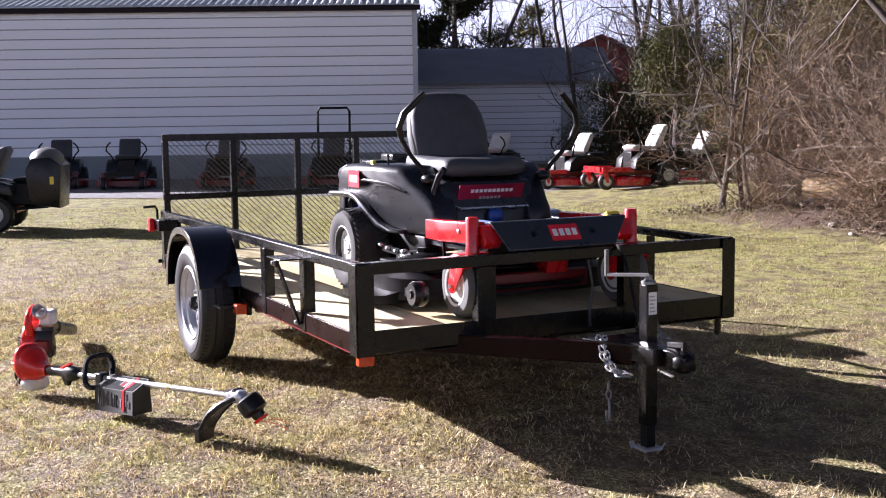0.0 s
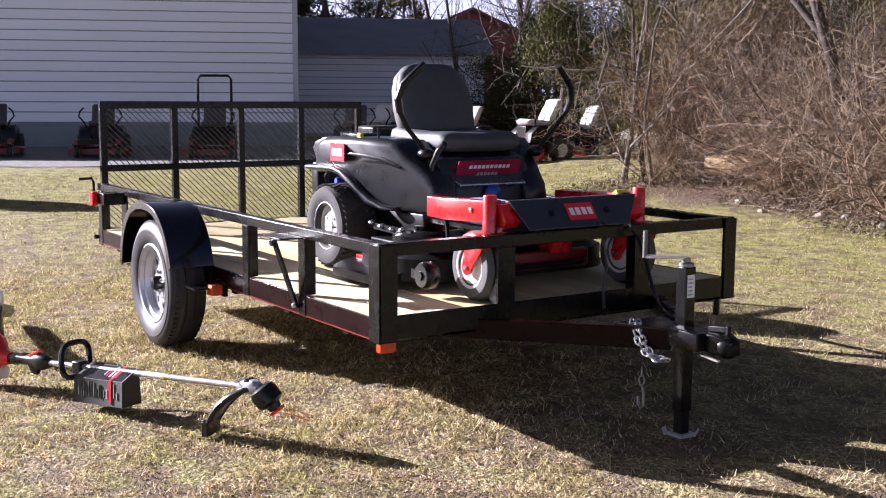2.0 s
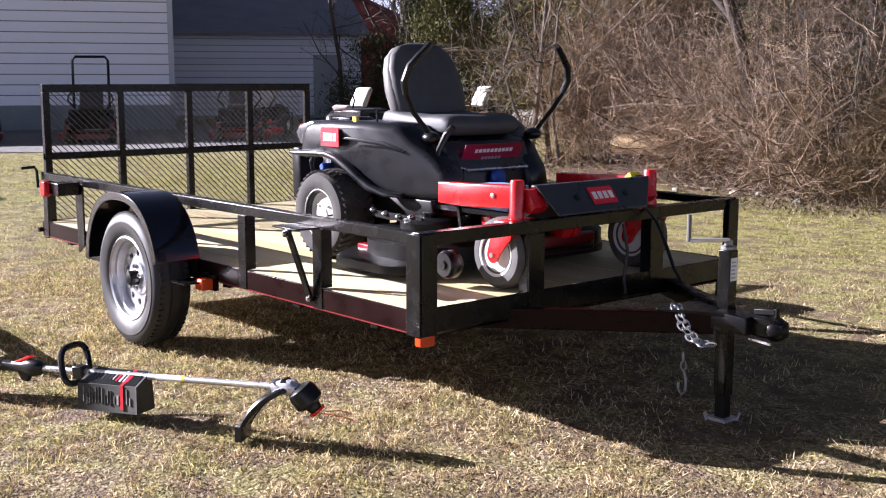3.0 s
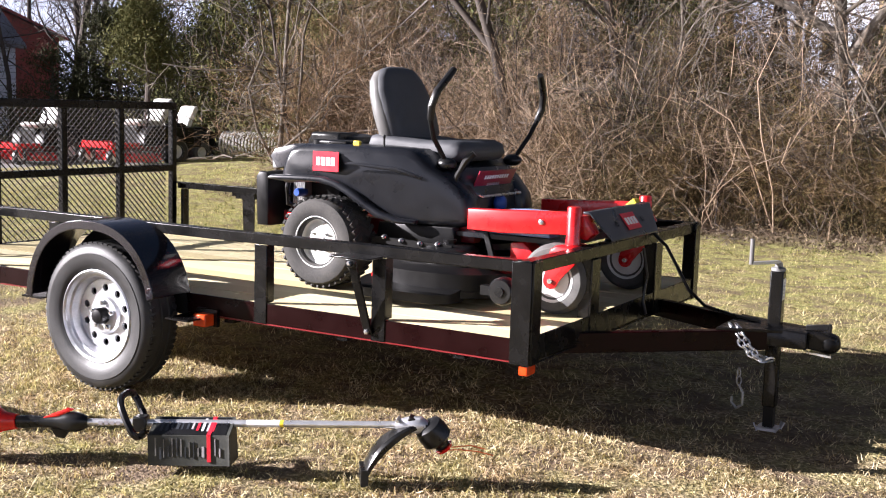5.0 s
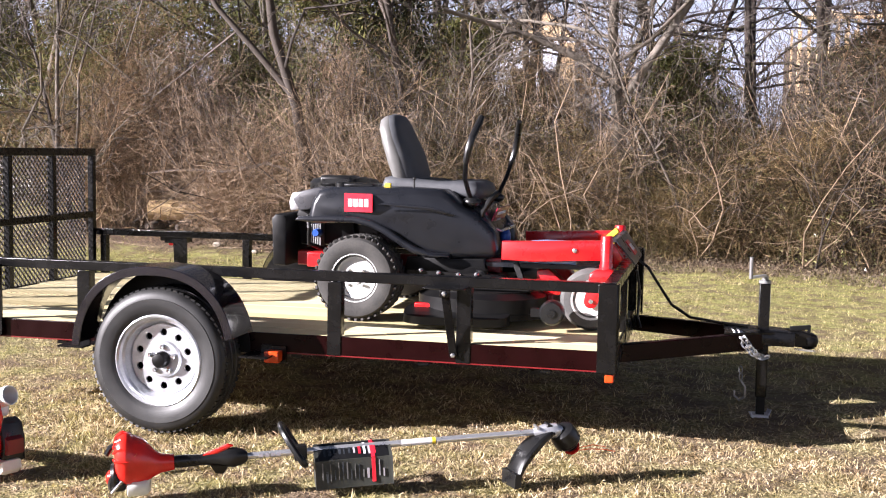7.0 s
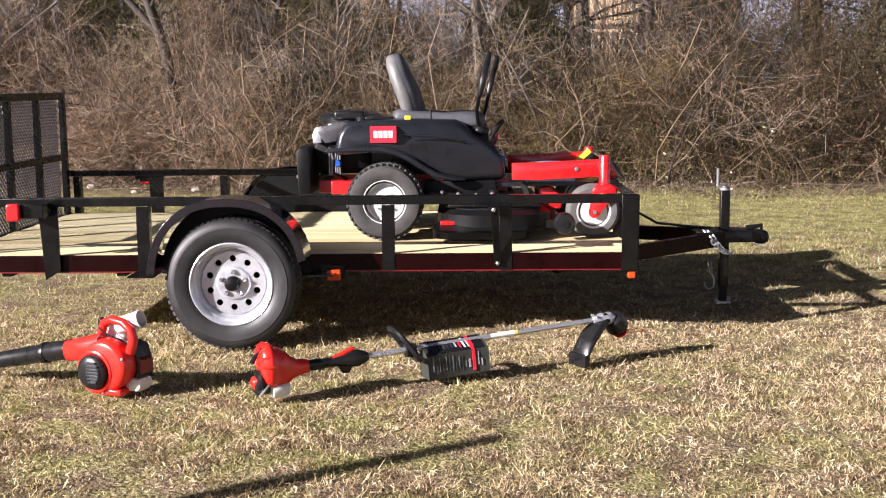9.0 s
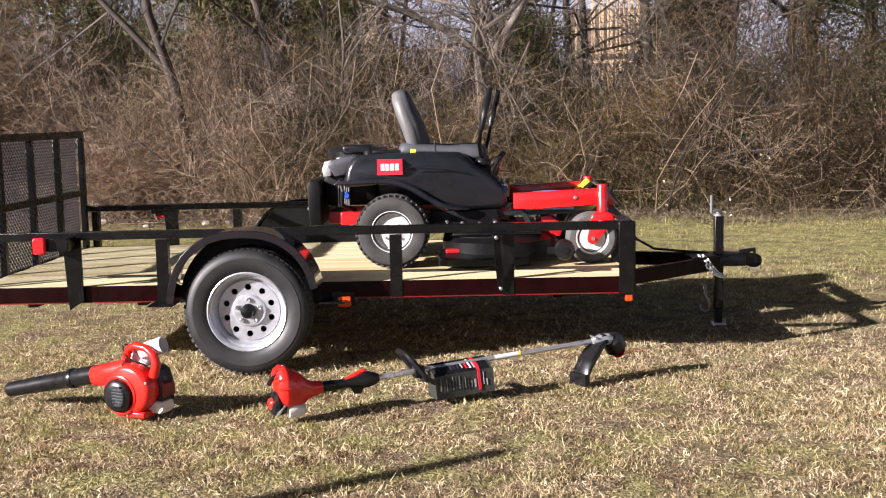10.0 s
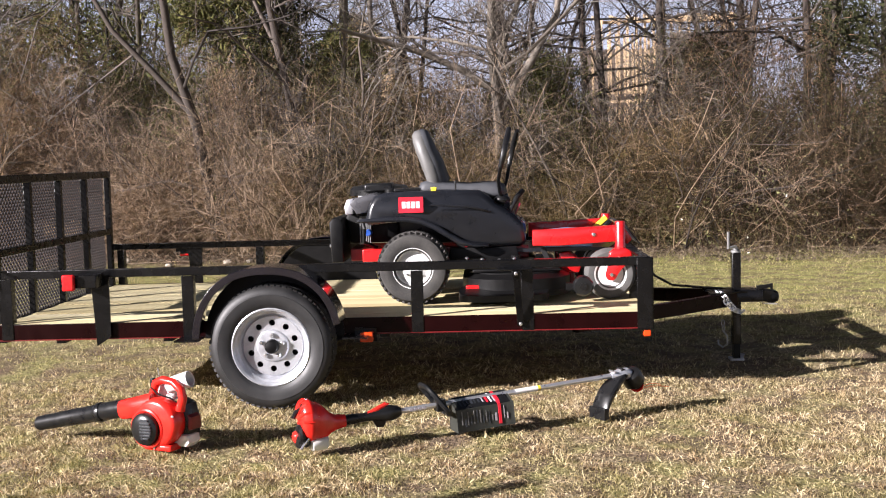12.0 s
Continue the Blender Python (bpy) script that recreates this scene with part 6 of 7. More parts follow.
for s in (-1, 1):
    ya, yb = MY + s * 0.410, MY + s * 0.345
    part("front_arm", Geo().prism([(1.44, 0.776), (1.44, 0.868), (1.60, 0.872), (1.93, 0.886), (1.94, 0.87), (1.93, 0.79), (1.60, 0.772)], min(ya, yb), max(ya, yb), 0.008), red_paint, mower, "bright red front arm")
    part("arm_bolt", Geo().lathe([(0.012, 0), (0.012, 0.008), (0.006, 0.011), (0, 0.011)], across(1.80, ya, 0.835) if s < 0 else pose(1.80, ya, 0.835, -90, 0, 0), 6), bare_metal, mower)
    yc = MY + s * 0.425
    part("spindle", Geo().lathe([(0.033, 0.0), (0.033, 0.02), (0.030, 0.03), (0.030, 0.155), (0.026, 0.162), (0, 0.163)], pose(1.955, yc, 0.75), 20), red_paint, mower, "red upright spindle tube")
    ys = sorted((MY + s * 0.395, MY + s * 0.315))
    part("plate_bracket", Geo().prism([(1.935, 0.785), (1.93, 0.872), (1.985, 0.872), (2.03, 0.80), (2.0, 0.772)], ys[0], ys[1], 0.004), red_paint, mower, "red bracket behind the front plate")
    cap = Geo().prism([(1.878, 0.70), (1.885, 0.735), (1.91, 0.752), (1.985, 0.754), (2.012, 0.738), (2.018, 0.71), (2.005, 0.69), (1.95, 0.694)], yc - 0.078, yc + 0.078, 0.010)
    fork = part("caster_fork", cap, red_paint, mower, "red caster fork", angle=50)
    for k in (-1, 1):
        blade = [(1.895, 0.715), (2.008, 0.715), (1.995, 0.675), (1.955, 0.635), (1.926, 0.598)]
        blade += [(1.892 + 0.034 * math.cos(radians(a)), 0.602 + 0.034 * math.sin(radians(a))) for a in range(-20, -200, -25)] + [(1.872, 0.66)]
        part("fork_blade", Geo().prism(blade, yc + k * 0.070 - 0.005, yc + k * 0.070 + 0.005, 0.002), red_paint, fork)
    part("axle_bolt", Geo().tube([(1.893, yc - 0.086, 0.603), (1.893, yc + 0.086, 0.603)], 0.011, 8), bare_metal, mower)
    m = across(1.89, yc, 0.605)
    ct = part("caster_tyre", Geo().lathe([(0.075, -0.05), (0.10, -0.058), (0.13, -0.056), (0.146, -0.038), (0.151, -0.015), (0.151, 0.015), (0.146, 0.038), (0.13, 0.056), (0.10, 0.058), (0.075, 0.05)], m, 36, True), caster_rubber, mower, "grey caster tyre")
    part("caster_rim", Geo().lathe([(0, -0.056), (0.026, -0.056), (0.034, -0.048), (0.060, -0.047), (0.082, -0.050), (0.088, -0.057), (0.096, -0.059), (0.096, 0.059), (0.088, 0.057), (0.082, 0.050), (0.060, 0.047), (0.034, 0.048), (0.026, 0.056), (0, 0.056)], m, 32), white_rim, ct, "white caster rim")
# sloping front plate, wider at its upper edge, with badge
top_l, top_r, low_r, low_l = (1.995, MY - 0.355, 0.888), (1.995, MY + 0.37, 0.888), (2.088, MY + 0.25, 0.768), (2.088, MY - 0.31, 0.768)
g = Geo().add([top_l, top_r, low_r, low_l] + [(p[0] - 0.006, p[1], p[2] - 0.005) for p in (top_l, top_r, low_r, low_l)], [(0, 1, 2, 3), (7, 6, 5, 4), (0, 4, 5, 1), (1, 5, 6, 2), (2, 6, 7, 3), (3, 7, 4, 0)])
g.box(1.965, MY - 0.355, 0.876, 1.994, MY + 0.37, 0.888)
plate = part("front_plate", g, slate_plastic, mower, "sloping dark slate front plate", bevel=0.004)
part("badge", Geo().box(0.0, -0.075, -0.042, 0.004, 0.075, 0.042, pose(2.043, MY, 0.829, 0, -37.8, 0)), badge_red, plate, "red maker's badge with white bars")
for i in range(4):
    part("badge_print", Geo().box(0.0042, -0.064 + i * 0.034, -0.018, 0.0055, -0.040 + i * 0.034, 0.018, pose(2.043, MY, 0.829, 0, -37.8, 0)), white_print, plate)
for y in (-0.16, 0.15):
    part("plate_slot", Geo().lathe([(0.016, 0), (0.016, 0.002), (0, 0.002)], pose(2.043, MY + y, 0.829, 0, 52.2, 0), 14), tool_black, plate)
part("strap", Geo().bar((1.83, MY + 0.33, 0.79), (1.95, MY + 0.33, 0.895), 0.07, 0.03), yellow_plastic, mower, "yellow warning strip", bevel=0.004)
part("strap_pad", Geo().bar((1.885, MY + 0.325, 0.78), (1.985, MY + 0.325, 0.885), 0.06, 0.03), tool_black, mower, "black pad beside the strip", bevel=0.006)
solid("manual_pouch", Geo().prism([(1.52, 0.846), (1.56, 0.862), (1.64, 0.868), (1.80, 0.866), (1.80, 0.758), (1.66, 0.758), (1.52, 0.758)], MY - 0.325, MY - 0.20, 0.004), pale_blue, "pale blue plastic document pouch on the mower floor", "pouch", angle=60)

# rear wheels
for s in (-1, 1):
    y = MY + s * 0.47
    m = across(0.735, y, 0.672) if s < 0 else pose(0.735, y, 0.672, -90, 0, 0)
    prof = [(0.105, -0.085), (0.13, -0.098), (0.165, -0.105), (0.19, -0.098), (0.205, -0.07), (0.210, -0.03), (0.210, 0.03), (0.205, 0.07), (0.19, 0.098), (0.165, 0.105), (0.13, 0.098), (0.105, 0.085)]
    t = part("rear_tyre", Geo().lathe(prof, m, 48, True), dusty_rubber, mower, "dusty chunky turf tyre")
    tagged(part("tread", tread(0.2075, 38, 0.018, 0.056, 0.0055, m, ((0.060, 0.5), (0.0, -0.5), (-0.060, 0.5))), dusty_rubber, t), kind="stuff")
    part("rear_rim", Geo().lathe([(0.0, 0.070), (0.030, 0.070), (0.036, 0.064), (0.060, 0.063), (0.074, 0.056), (0.095, 0.054), (0.106, 0.062), (0.112, 0.086), (0.118, 0.094), (0.123, 0.092), (0.122, -0.085)], m, 36), white_rim, t, "white steel rim")
    for i in range(4):
        part("wheel_nut", Geo().lathe([(0.007, 0.05), (0.007, 0.072), (0, 0.075)], m @ Matrix.Translation(polar(0.052, math.pi / 4 + i * math.pi / 2, 0)), 6), bare_metal, t)
    part("valve", Geo().tube([tuple(m @ Vector((0.095, 0, 0.06))), tuple(m @ Vector((0.085, 0, 0.10)))], 0.005, 6), tool_black, t)
for y in (MY - 0.36, MY + 0.22):
    part("hydro_unit", Geo().box(0.62, y, 0.58, 0.86, y + 0.14, 0.76), satin_black, mower, bevel=0.012)

# cutting deck
def rounded(x0, x1, y0, y1, r, n=6):
    out = []
    for cx, cy, a0 in ((x1 - r, y1 - r, 0), (x0 + r, y1 - r, 90), (x0 + r, y0 + r, 180), (x1 - r, y0 + r, 270)):
        out += [(cx + r * math.cos(radians(a0 + 90 * i / n)), cy + r * math.sin(radians(a0 + 90 * i / n))) for i in range(n + 1)]
    return out


o = rounded(1.02, 1.66, MY - 0.62, MY + 0.60, 0.26)
i_ = rounded(1.06, 1.62, MY - 0.57, MY + 0.55, 0.24)
g = Geo().loft([[(x, y, 0.515) for x, y in o], [(x, y, 0.60) for x, y in o], [(x, y, 0.625) for x, y in i_], [(x, y, 0.63) for x, y in i_]])
cut = part("cutting_deck", g, satin_black, mower, "rounded dark cutting deck", angle=50)
part("deck_skirt", Geo().loft([[(x * 1.0, y, 0.50) for x, y in rounded(1.015, 1.665, MY - 0.625, MY + 0.605, 0.262)], [(x, y, 0.528) for x, y in rounded(1.015, 1.665, MY - 0.625, MY + 0.605, 0.262)]]), satin_black, cut)
part("deck_arch", Geo().box(1.08, MY - 0.50, 0.63, 1.60, MY + 0.48, 0.65), satin_black, cut, bevel=0.008)
chute = rounded(1.0, 1.52, MY - 0.71, MY - 0.47, 0.118, 6)
part("discharge_chute", Geo().loft([[(x, y, 0.482 + 0.11 * max(0.0, y - MY + 0.60)) for x, y in chute], [(x, y, 0.520 + 0.25 * max(0.0, y - MY + 0.66)) for x, y in chute]]), satin_black, cut, "black plastic discharge chute", angle=50)
# the red of this edge holds the shade below the front plate
part("deck_front", Geo().box(1.655, MY - 0.34, 0.52, 1.69, MY + 0.36, 0.61), dark_and_shaded_red, cut, "front edge of the deck, its red darkened for shade", bevel=0.012)
part("deck_skid", Geo().tube([(1.70, MY - 0.30, 0.56), (1.735, MY - 0.26, 0.55), (1.735, MY + 0.28, 0.55), (1.70, MY + 0.32, 0.56)], 0.012, 8), satin_black, cut)
for y in (MY - 0.24, MY + 0.16):
    part("deck_hanger", Geo().prism([(1.60, 0.60), (1.60, 0.72), (1.66, 0.73), (1.74, 0.66), (1.72, 0.60)], y - 0.06, y + 0.06, 0.008), red_paint, cut, "red deck hanger")
for y in (MY - 0.38, MY + 0.02, MY + 0.40):
    part("pulley_cover", Geo().lathe([(0.13, 0.0), (0.13, 0.03), (0.11, 0.045), (0.03, 0.05), (0.03, 0.07), (0, 0.07)], pose(1.34, y, 0.65), 24), tool_black, cut)
part("red_step", Geo().box(1.04, MY - 0.56, 0.535, 1.18, MY - 0.52, 0.565), red_paint, cut, bevel=0.006)
for y in (MY - 0.585, MY + 0.60):
    bk = part("roller_bracket", Geo().box(1.62, y - 0.02, 0.53, 1.74, y + 0.02, 0.57), satin_black, cut)
    part("roller", Geo().lathe([(0.0, -0.035), (0.05, -0.035), (0.06, -0.02), (0.06, 0.02), (0.05, 0.035), (0.02, 0.036), (0.02, 0.044), (0, 0.044)], across(1.72, y, 0.552), 24), tool_black, bk, "black anti-scalp roller")
part("deck_link", Geo().bar((1.0, MY - 0.34, 0.80), (1.12, MY - 0.36, 0.63), 0.012, 0.03), satin_black, mower)
part("deck_link", Geo().bar((1.50, MY - 0.34, 0.76), (1.55, MY - 0.36, 0.64), 0.012, 0.03), satin_black, mower)
part("belt", Geo().tube([(0.80, MY - 0.15, 0.66), (1.34, MY - 0.38, 0.70), (1.34, MY + 0.38, 0.70), (0.80, MY + 0.15, 0.66)], 0.008, 6), tool_black, mower)
for i, (x, z) in enumerate(((1.05, 0.715), (1.14, 0.705), (1.24, 0.70), (1.33, 0.705))):
    part("linkage_bolt", Geo().ball((x, MY - 0.47, z), 0.014, 0.02, 0.012, 10, 6), bare_metal, mower)
part("linkage", Geo().bar((0.98, MY - 0.465, 0.70), (1.40, MY - 0.465, 0.69), 0.012, 0.03), satin_black, mower)
part("caster_arm_tube", Geo().box(1.55, MY - 0.37, 0.775, 1.61, MY + 0.37, 0.82), dark_and_shaded_red, mower, bevel=0.006)


# ---- tools on the grass ----
def aim(a, b, up=(0, 0, 1)):
    """A frame at a with its x axis towards b."""
    a, b = Vector(a), Vector(b)
    x = (b - a).normalized()
    y = Vector(up).cross(x).normalized()
    z = x.cross(y)
    return Matrix(((x.x, y.x, z.x, a.x), (x.y, y.y, z.y, a.y), (x.z, y.z, z.z, a.z), (0, 0, 0, 1)))


A, B = Vector((0.26, -1.147, 0.115)), Vector((1.835, -0.455, 0.205))
span = (B - A).length
M = aim(A, B)
trim_ = thing("string_trimmer", (0.26, -1.147, 0), "orange-red petrol string trimmer lying on the grass", "string trimmer")


def on(geo, m=M):
    return Geo().add(geo.v, geo.f, m)


def ell(rings, n=18, p=0.8):
    """Lofted rings (x, half width, half height, z centre) along x."""
    out = []
    for x, w, h, zc in rings:
        out.append([(x, w * math.copysign(abs(math.cos(2 * math.pi * k / n)) ** p, math.cos(2 * math.pi * k / n)), zc + h * math.copysign(abs(math.sin(2 * math.pi * k / n)) ** p, math.sin(2 * math.pi * k / n))) for k in range(n)])
    return Geo().loft(out)


part("shaft", on(Geo().tube([(0.30, 0, 0), (span - 0.02, 0, 0)], 0.0125, 12)), shaft_alloy, trim_, "bright aluminium shaft")
head = part("engine_cover", on(ell([(0.060, 0.040, 0.045, 0.034), (0.064, 0.062, 0.068, 0.034), (0.075, 0.077, 0.086, 0.032), (0.095, 0.084, 0.097, 0.03), (0.116, 0.084, 0.096, 0.027), (0.120, 0.079, 0.089, 0.025), (0.138, 0.079, 0.087, 0.022), (0.160, 0.073, 0.080, 0.017), (0.182, 0.059, 0.064, 0.009), (0.203, 0.042, 0.046, 0.003), (0.225, 0.033, 0.035, 0.0), (0.272, 0.026, 0.028, 0.0)])), tool_orange, trim_, "glossy orange-red engine cover", angle=60)
for i in range(7):          # cooling ribs over the end of the cover
    a = radians(20 + i * 26)
    c, s_ = math.cos(a), math.sin(a)
    rib = [(0.058, 0.045 * c, 0.034 + 0.05 * s_), (0.068, 0.074 * c, 0.033 + 0.081 * s_), (0.088, 0.085 * c, 0.031 + 0.096 * s_), (0.115, 0.084 * c, 0.026 + 0.094 * s_)]
    part("cover_rib", on(Geo().tube(rib, [0.005, 0.006, 0.006, 0.003], 6)), tool_orange, head)
for i in range(5):          # dark cooling slots between the ribs
    a = radians(33 + i * 26)
    c, s_ = math.cos(a), math.sin(a)
    part("cover_slot", on(Geo().tube([(0.0625, 0.056 * c, 0.034 + 0.061 * s_), (0.0715, 0.073 * c, 0.033 + 0.081 * s_), (0.082, 0.0795 * c, 0.0315 + 0.0895 * s_)], [0.004, 0.0055, 0.003], 6)), tool_black, head)
part("spark_plug", on(Geo().tube([(0.03, -0.01, 0.05), (0.045, -0.012, 0.075), (0.07, -0.012, 0.09)], [0.010, 0.011, 0.009], 8)), tool_black, head)
part("decal_dot", on(Geo().lathe([(0.009, 0), (0.009, 0.002), (0, 0.002)], pose(0.135, -0.07, 0.06, 60, 0, 0), 12)), yellow_plastic, head)
part("fuel_tank", on(ell([(0.095, 0.04, 0.02, -0.078), (0.102, 0.062, 0.032, -0.078), (0.165, 0.062, 0.034, -0.076), (0.18, 0.045, 0.024, -0.074)], 16, 0.6)), tank_white, trim_, "milky white fuel tank", angle=60)
part("recoil", on(Geo().lathe([(0.045, 0), (0.05, 0.01), (0.044, 0.022), (0.02, 0.026), (0, 0.026)], pose(0.066, -0.015, -0.03, 0, -90, 0), 18)), tool_black, trim_, "black recoil starter")
part("crankcase", on(ell([(0.03, 0.03, 0.02, -0.06), (0.04, 0.045, 0.035, -0.055), (0.085, 0.048, 0.04, -0.05), (0.098, 0.035, 0.03, -0.05)], 16, 0.6)), tool_black, trim_, "black engine casing", angle=50)
part("choke_cover", on(ell([(0.022, 0.014, 0.012, -0.04), (0.03, 0.03, 0.024, -0.04), (0.05, 0.034, 0.028, -0.038)], 14, 0.7)), tool_orange, trim_, angle=50)
part("primer_plate", on(Geo().tube([(0.045, -0.052, -0.085), (0.085, -0.056, -0.04)], 0.007, 8)), bare_metal, trim_, "bright metal bracket")
part("grip", on(ell([(0.265, 0.018, 0.019, 0), (0.28, 0.021, 0.023, 0), (0.31, 0.022, 0.024, 0), (0.36, 0.018, 0.020, 0), (0.43, 0.020, 0.024, 0.0), (0.462, 0.029, 0.035, 0.0), (0.495, 0.031, 0.037, 0.0), (0.525, 0.024, 0.028, 0.0), (0.542, 0.016, 0.018, 0)])), tool_black, trim_, "black throttle grip")
part("trigger", on(Geo().prism([(0.37, 0.016), (0.41, 0.030), (0.47, 0.052), (0.49, 0.045), (0.43, 0.018)], -0.012, 0.012, 0.003)), tool_orange, trim_, "red throttle trigger")
part("throttle_trigger", on(Geo().prism([(0.40, -0.02), (0.42, -0.055), (0.45, -0.06), (0.47, -0.03)], -0.010, 0.010, 0.002)), tool_black, trim_)
for i in range(4):
    part("shaft_print", on(Geo().box(0.585 + i * 0.022, -0.0135, -0.006, 0.600 + i * 0.022, -0.0125, 0.007)), grey_print, trim_)
# loop handle: a D-shaped ring standing across the shaft
loop = [(0.73, 0.05 * math.copysign(abs(math.cos(a)) ** 0.6, math.cos(a)) * 1.5, 0.03 + 0.075 * math.copysign(abs(math.sin(a)) ** 0.7, math.sin(a))) for a in (2 * math.pi * k / 24 for k in range(25))]
loop = [(p[0] - 0.55 * p[2], p[1] + 0.45 * (p[2] - 0.03), 0.03 + 0.88 * (p[2] - 0.03)) for p in loop]
part("loop_handle", on(Geo().tube(loop, 0.013, 8, False)), tool_black, trim_, "black loop handle")
part("handle_clamp", on(Geo().box(0.715, -0.025, -0.03, 0.765, 0.025, 0.025)), tool_black, trim_, bevel=0.005)
part("shaft_label", on(Geo().lathe([(0.0129, 0), (0.0129, 0.12)], pose(1.13, 0, 0, 0, 90, 0), 14)), white_print, trim_, "white shaft label")
part("shaft_label", on(Geo().lathe([(0.0131, 0), (0.0131, 0.014)], pose(1.25, 0, 0, 0, 90, 0), 14)), yellow_plastic, trim_)
# printed card sleeve over the shaft
side_ = [(0.022, 0.017), (-0.072, -0.026), (-0.081, -0.132), (0.026, -0.132)]
g = Geo()
g.v = [(x, y - (0.004 if x in (0.79, 1.085) else 0), z) for x in (0.79, 0.80, 1.075, 1.085) for y, z in side_]
g.f = [(k * 4 + i, k * 4 + (i + 1) % 4, k * 4 + 4 + (i + 1) % 4, k * 4 + 4 + i) for k in range(3) for i in range(4)] + [(3, 2, 1, 0), (12, 13, 14, 15)]
tag = solid("product_card", on(g), olive_print, "dark printed card sleeve hung on the trimmer shaft", "packaging")
FACE = M @ pose(0, -0.0722, -0.026, -5, 0, 0)          # front, z runs down from its upper edge
LID = M @ pose(0, -0.072, -0.0258, 24.6, 0, 0)         # top, y runs back from its front edge


def on_card(name, m, x0, y0, z0, x1, y1, z1, mat_, label=""):
    q = Geo().box(x0, y0, z0, x1, y1, z1)
    return part(name, Geo().add(q.v, q.f, m), mat_, tag, label)


rc = random.Random(6)
on_card("card_top", LID, 0.805, 0.004, 0.0, 1.07, 0.097, 0.0015, tool_black)
for i in range(16):        # columns of small print
    x = 0.815 + i * 0.0155
    if 12 <= i <= 13:
        continue
    tall = rc.choice((0.03, 0.05, 0.062))
    on_card("card_print", FACE, x, -0.0022, -0.082 + rc.uniform(0, 0.012), x + rc.choice((0.003, 0.005, 0.009)), 0.002, -0.078 + tall + rc.uniform(0, 0.01), grey_print if i in (11, 14, 15) else seat_shell if i % 2 == 0 else slate_plastic)
for i in range(11):
    x = 0.825 + i * 0.019
    on_card("card_print", LID, x, 0.02 + rc.uniform(0, 0.02), 0.0012, x + rc.uniform(0.004, 0.012), 0.06 + rc.uniform(0, 0.03), 0.0024, (grey_print, badge_red, white_print)[i % 3] if i > 5 else slate_plastic)
on_card("card_clip", FACE, 1.004, -0.003, -0.092, 1.018, 0.002, 0.0, badge_red, "red stripe down the card")
on_card("card_clip", LID, 1.004, 0.0, 0.001, 1.018, 0.1, 0.003, badge_red, "red stripe over the card")
# gear head, guard, line spool
part("gear_head", on(ell([(span - 0.06, 0.016, 0.016, 0), (span - 0.02, 0.026, 0.028, 0), (span + 0.03, 0.03, 0.03, 0), (span + 0.055, 0.018, 0.018, -0.004)])), galvanised, trim_, "bare alloy gear head")
part("clamp_bolt", on(Geo().tube([(span - 0.05, -0.03, 0.02), (span - 0.05, 0.03, 0.02)], 0.006, 6)), bare_metal, trim_)
guard_a, guard_b = B + (B - A).normalized() * 0.015, Vector((1.712, -0.565, 0.045))
across_ = Vector((-0.62, 0.78, 0.0))
bow = across_.cross((guard_b - guard_a).normalized())
bow = bow if bow.z > 0 else -bow
rings = []
for i in range(13):         # an arched plate, wide across and thin, turned down at its end
    t = i / 12
    c = guard_a.lerp(guard_b, t) + bow * (0.030 * math.sin(math.pi * t) ** 0.8)
    w = 0.026 + 0.026 * min(1.0, t * 2.2)
    th = 0.008 + 0.004 * math.sin(math.pi * t)
    rings.append([tuple(c + across_ * (a * w) + bow * (b * th)) for a, b in ((-1, -1.4), (-1.05, 0.2), (-0.85, 1), (0, 1.35), (0.85, 1), (1.05, 0.2), (1, -1.4), (0.9, -0.9), (0, -0.5), (-0.9, -0.9))])
g = Geo().loft(rings)
lip = guard_b + bow * 0.006
g.loft([[tuple(lip + across_ * (a * 0.054) + Vector((0.012 * b, 0.006 * b, dz))) for a, b in ((-1, -1), (1, -1), (1, 1), (-1, 1))] for dz in (0.014, -0.045)])
part("debris_guard", g, tool_black, trim_, "arched black debris guard", bevel=0.002)
part("guard_bracket", Geo().bar(tuple(guard_a + Vector((-0.03, -0.01, 0.02))), tuple(guard_a + Vector((0.035, 0.02, -0.01))), 0.05, 0.03), tool_black, trim_, bevel=0.004)
sm_ = aim((1.885, -0.425, 0.195), (1.935, -0.37, 0.10))
part("line_spool", on(Geo().lathe([(0.03, -0.02), (0.05, -0.01), (0.055, 0.01), (0.055, 0.05), (0.045, 0.06), (0.03, 0.065), (0.025, 0.085), (0, 0.085)], pose(0, 0, 0, 0, 90, 0), 24), sm_), tool_black, trim_, "black line spool")
part("spool_cap", on(Geo().lathe([(0.012, 0.086), (0.034, 0.088), (0.030, 0.098), (0, 0.10)], pose(0, 0, 0, 0, 90, 0), 18), sm_), tool_orange, trim_)
part("line", Geo().tube([(1.94, -0.40, 0.12), (1.99, -0.38, 0.125), (2.04, -0.35, 0.12), (2.09, -0.33, 0.11)], 0.0022, 5).tube([(1.94, -0.36, 0.12), (2.0, -0.33, 0.13), (2.05, -0.31, 0.12)], 0.0022, 5), orange_line, trim_, "orange cutting line")

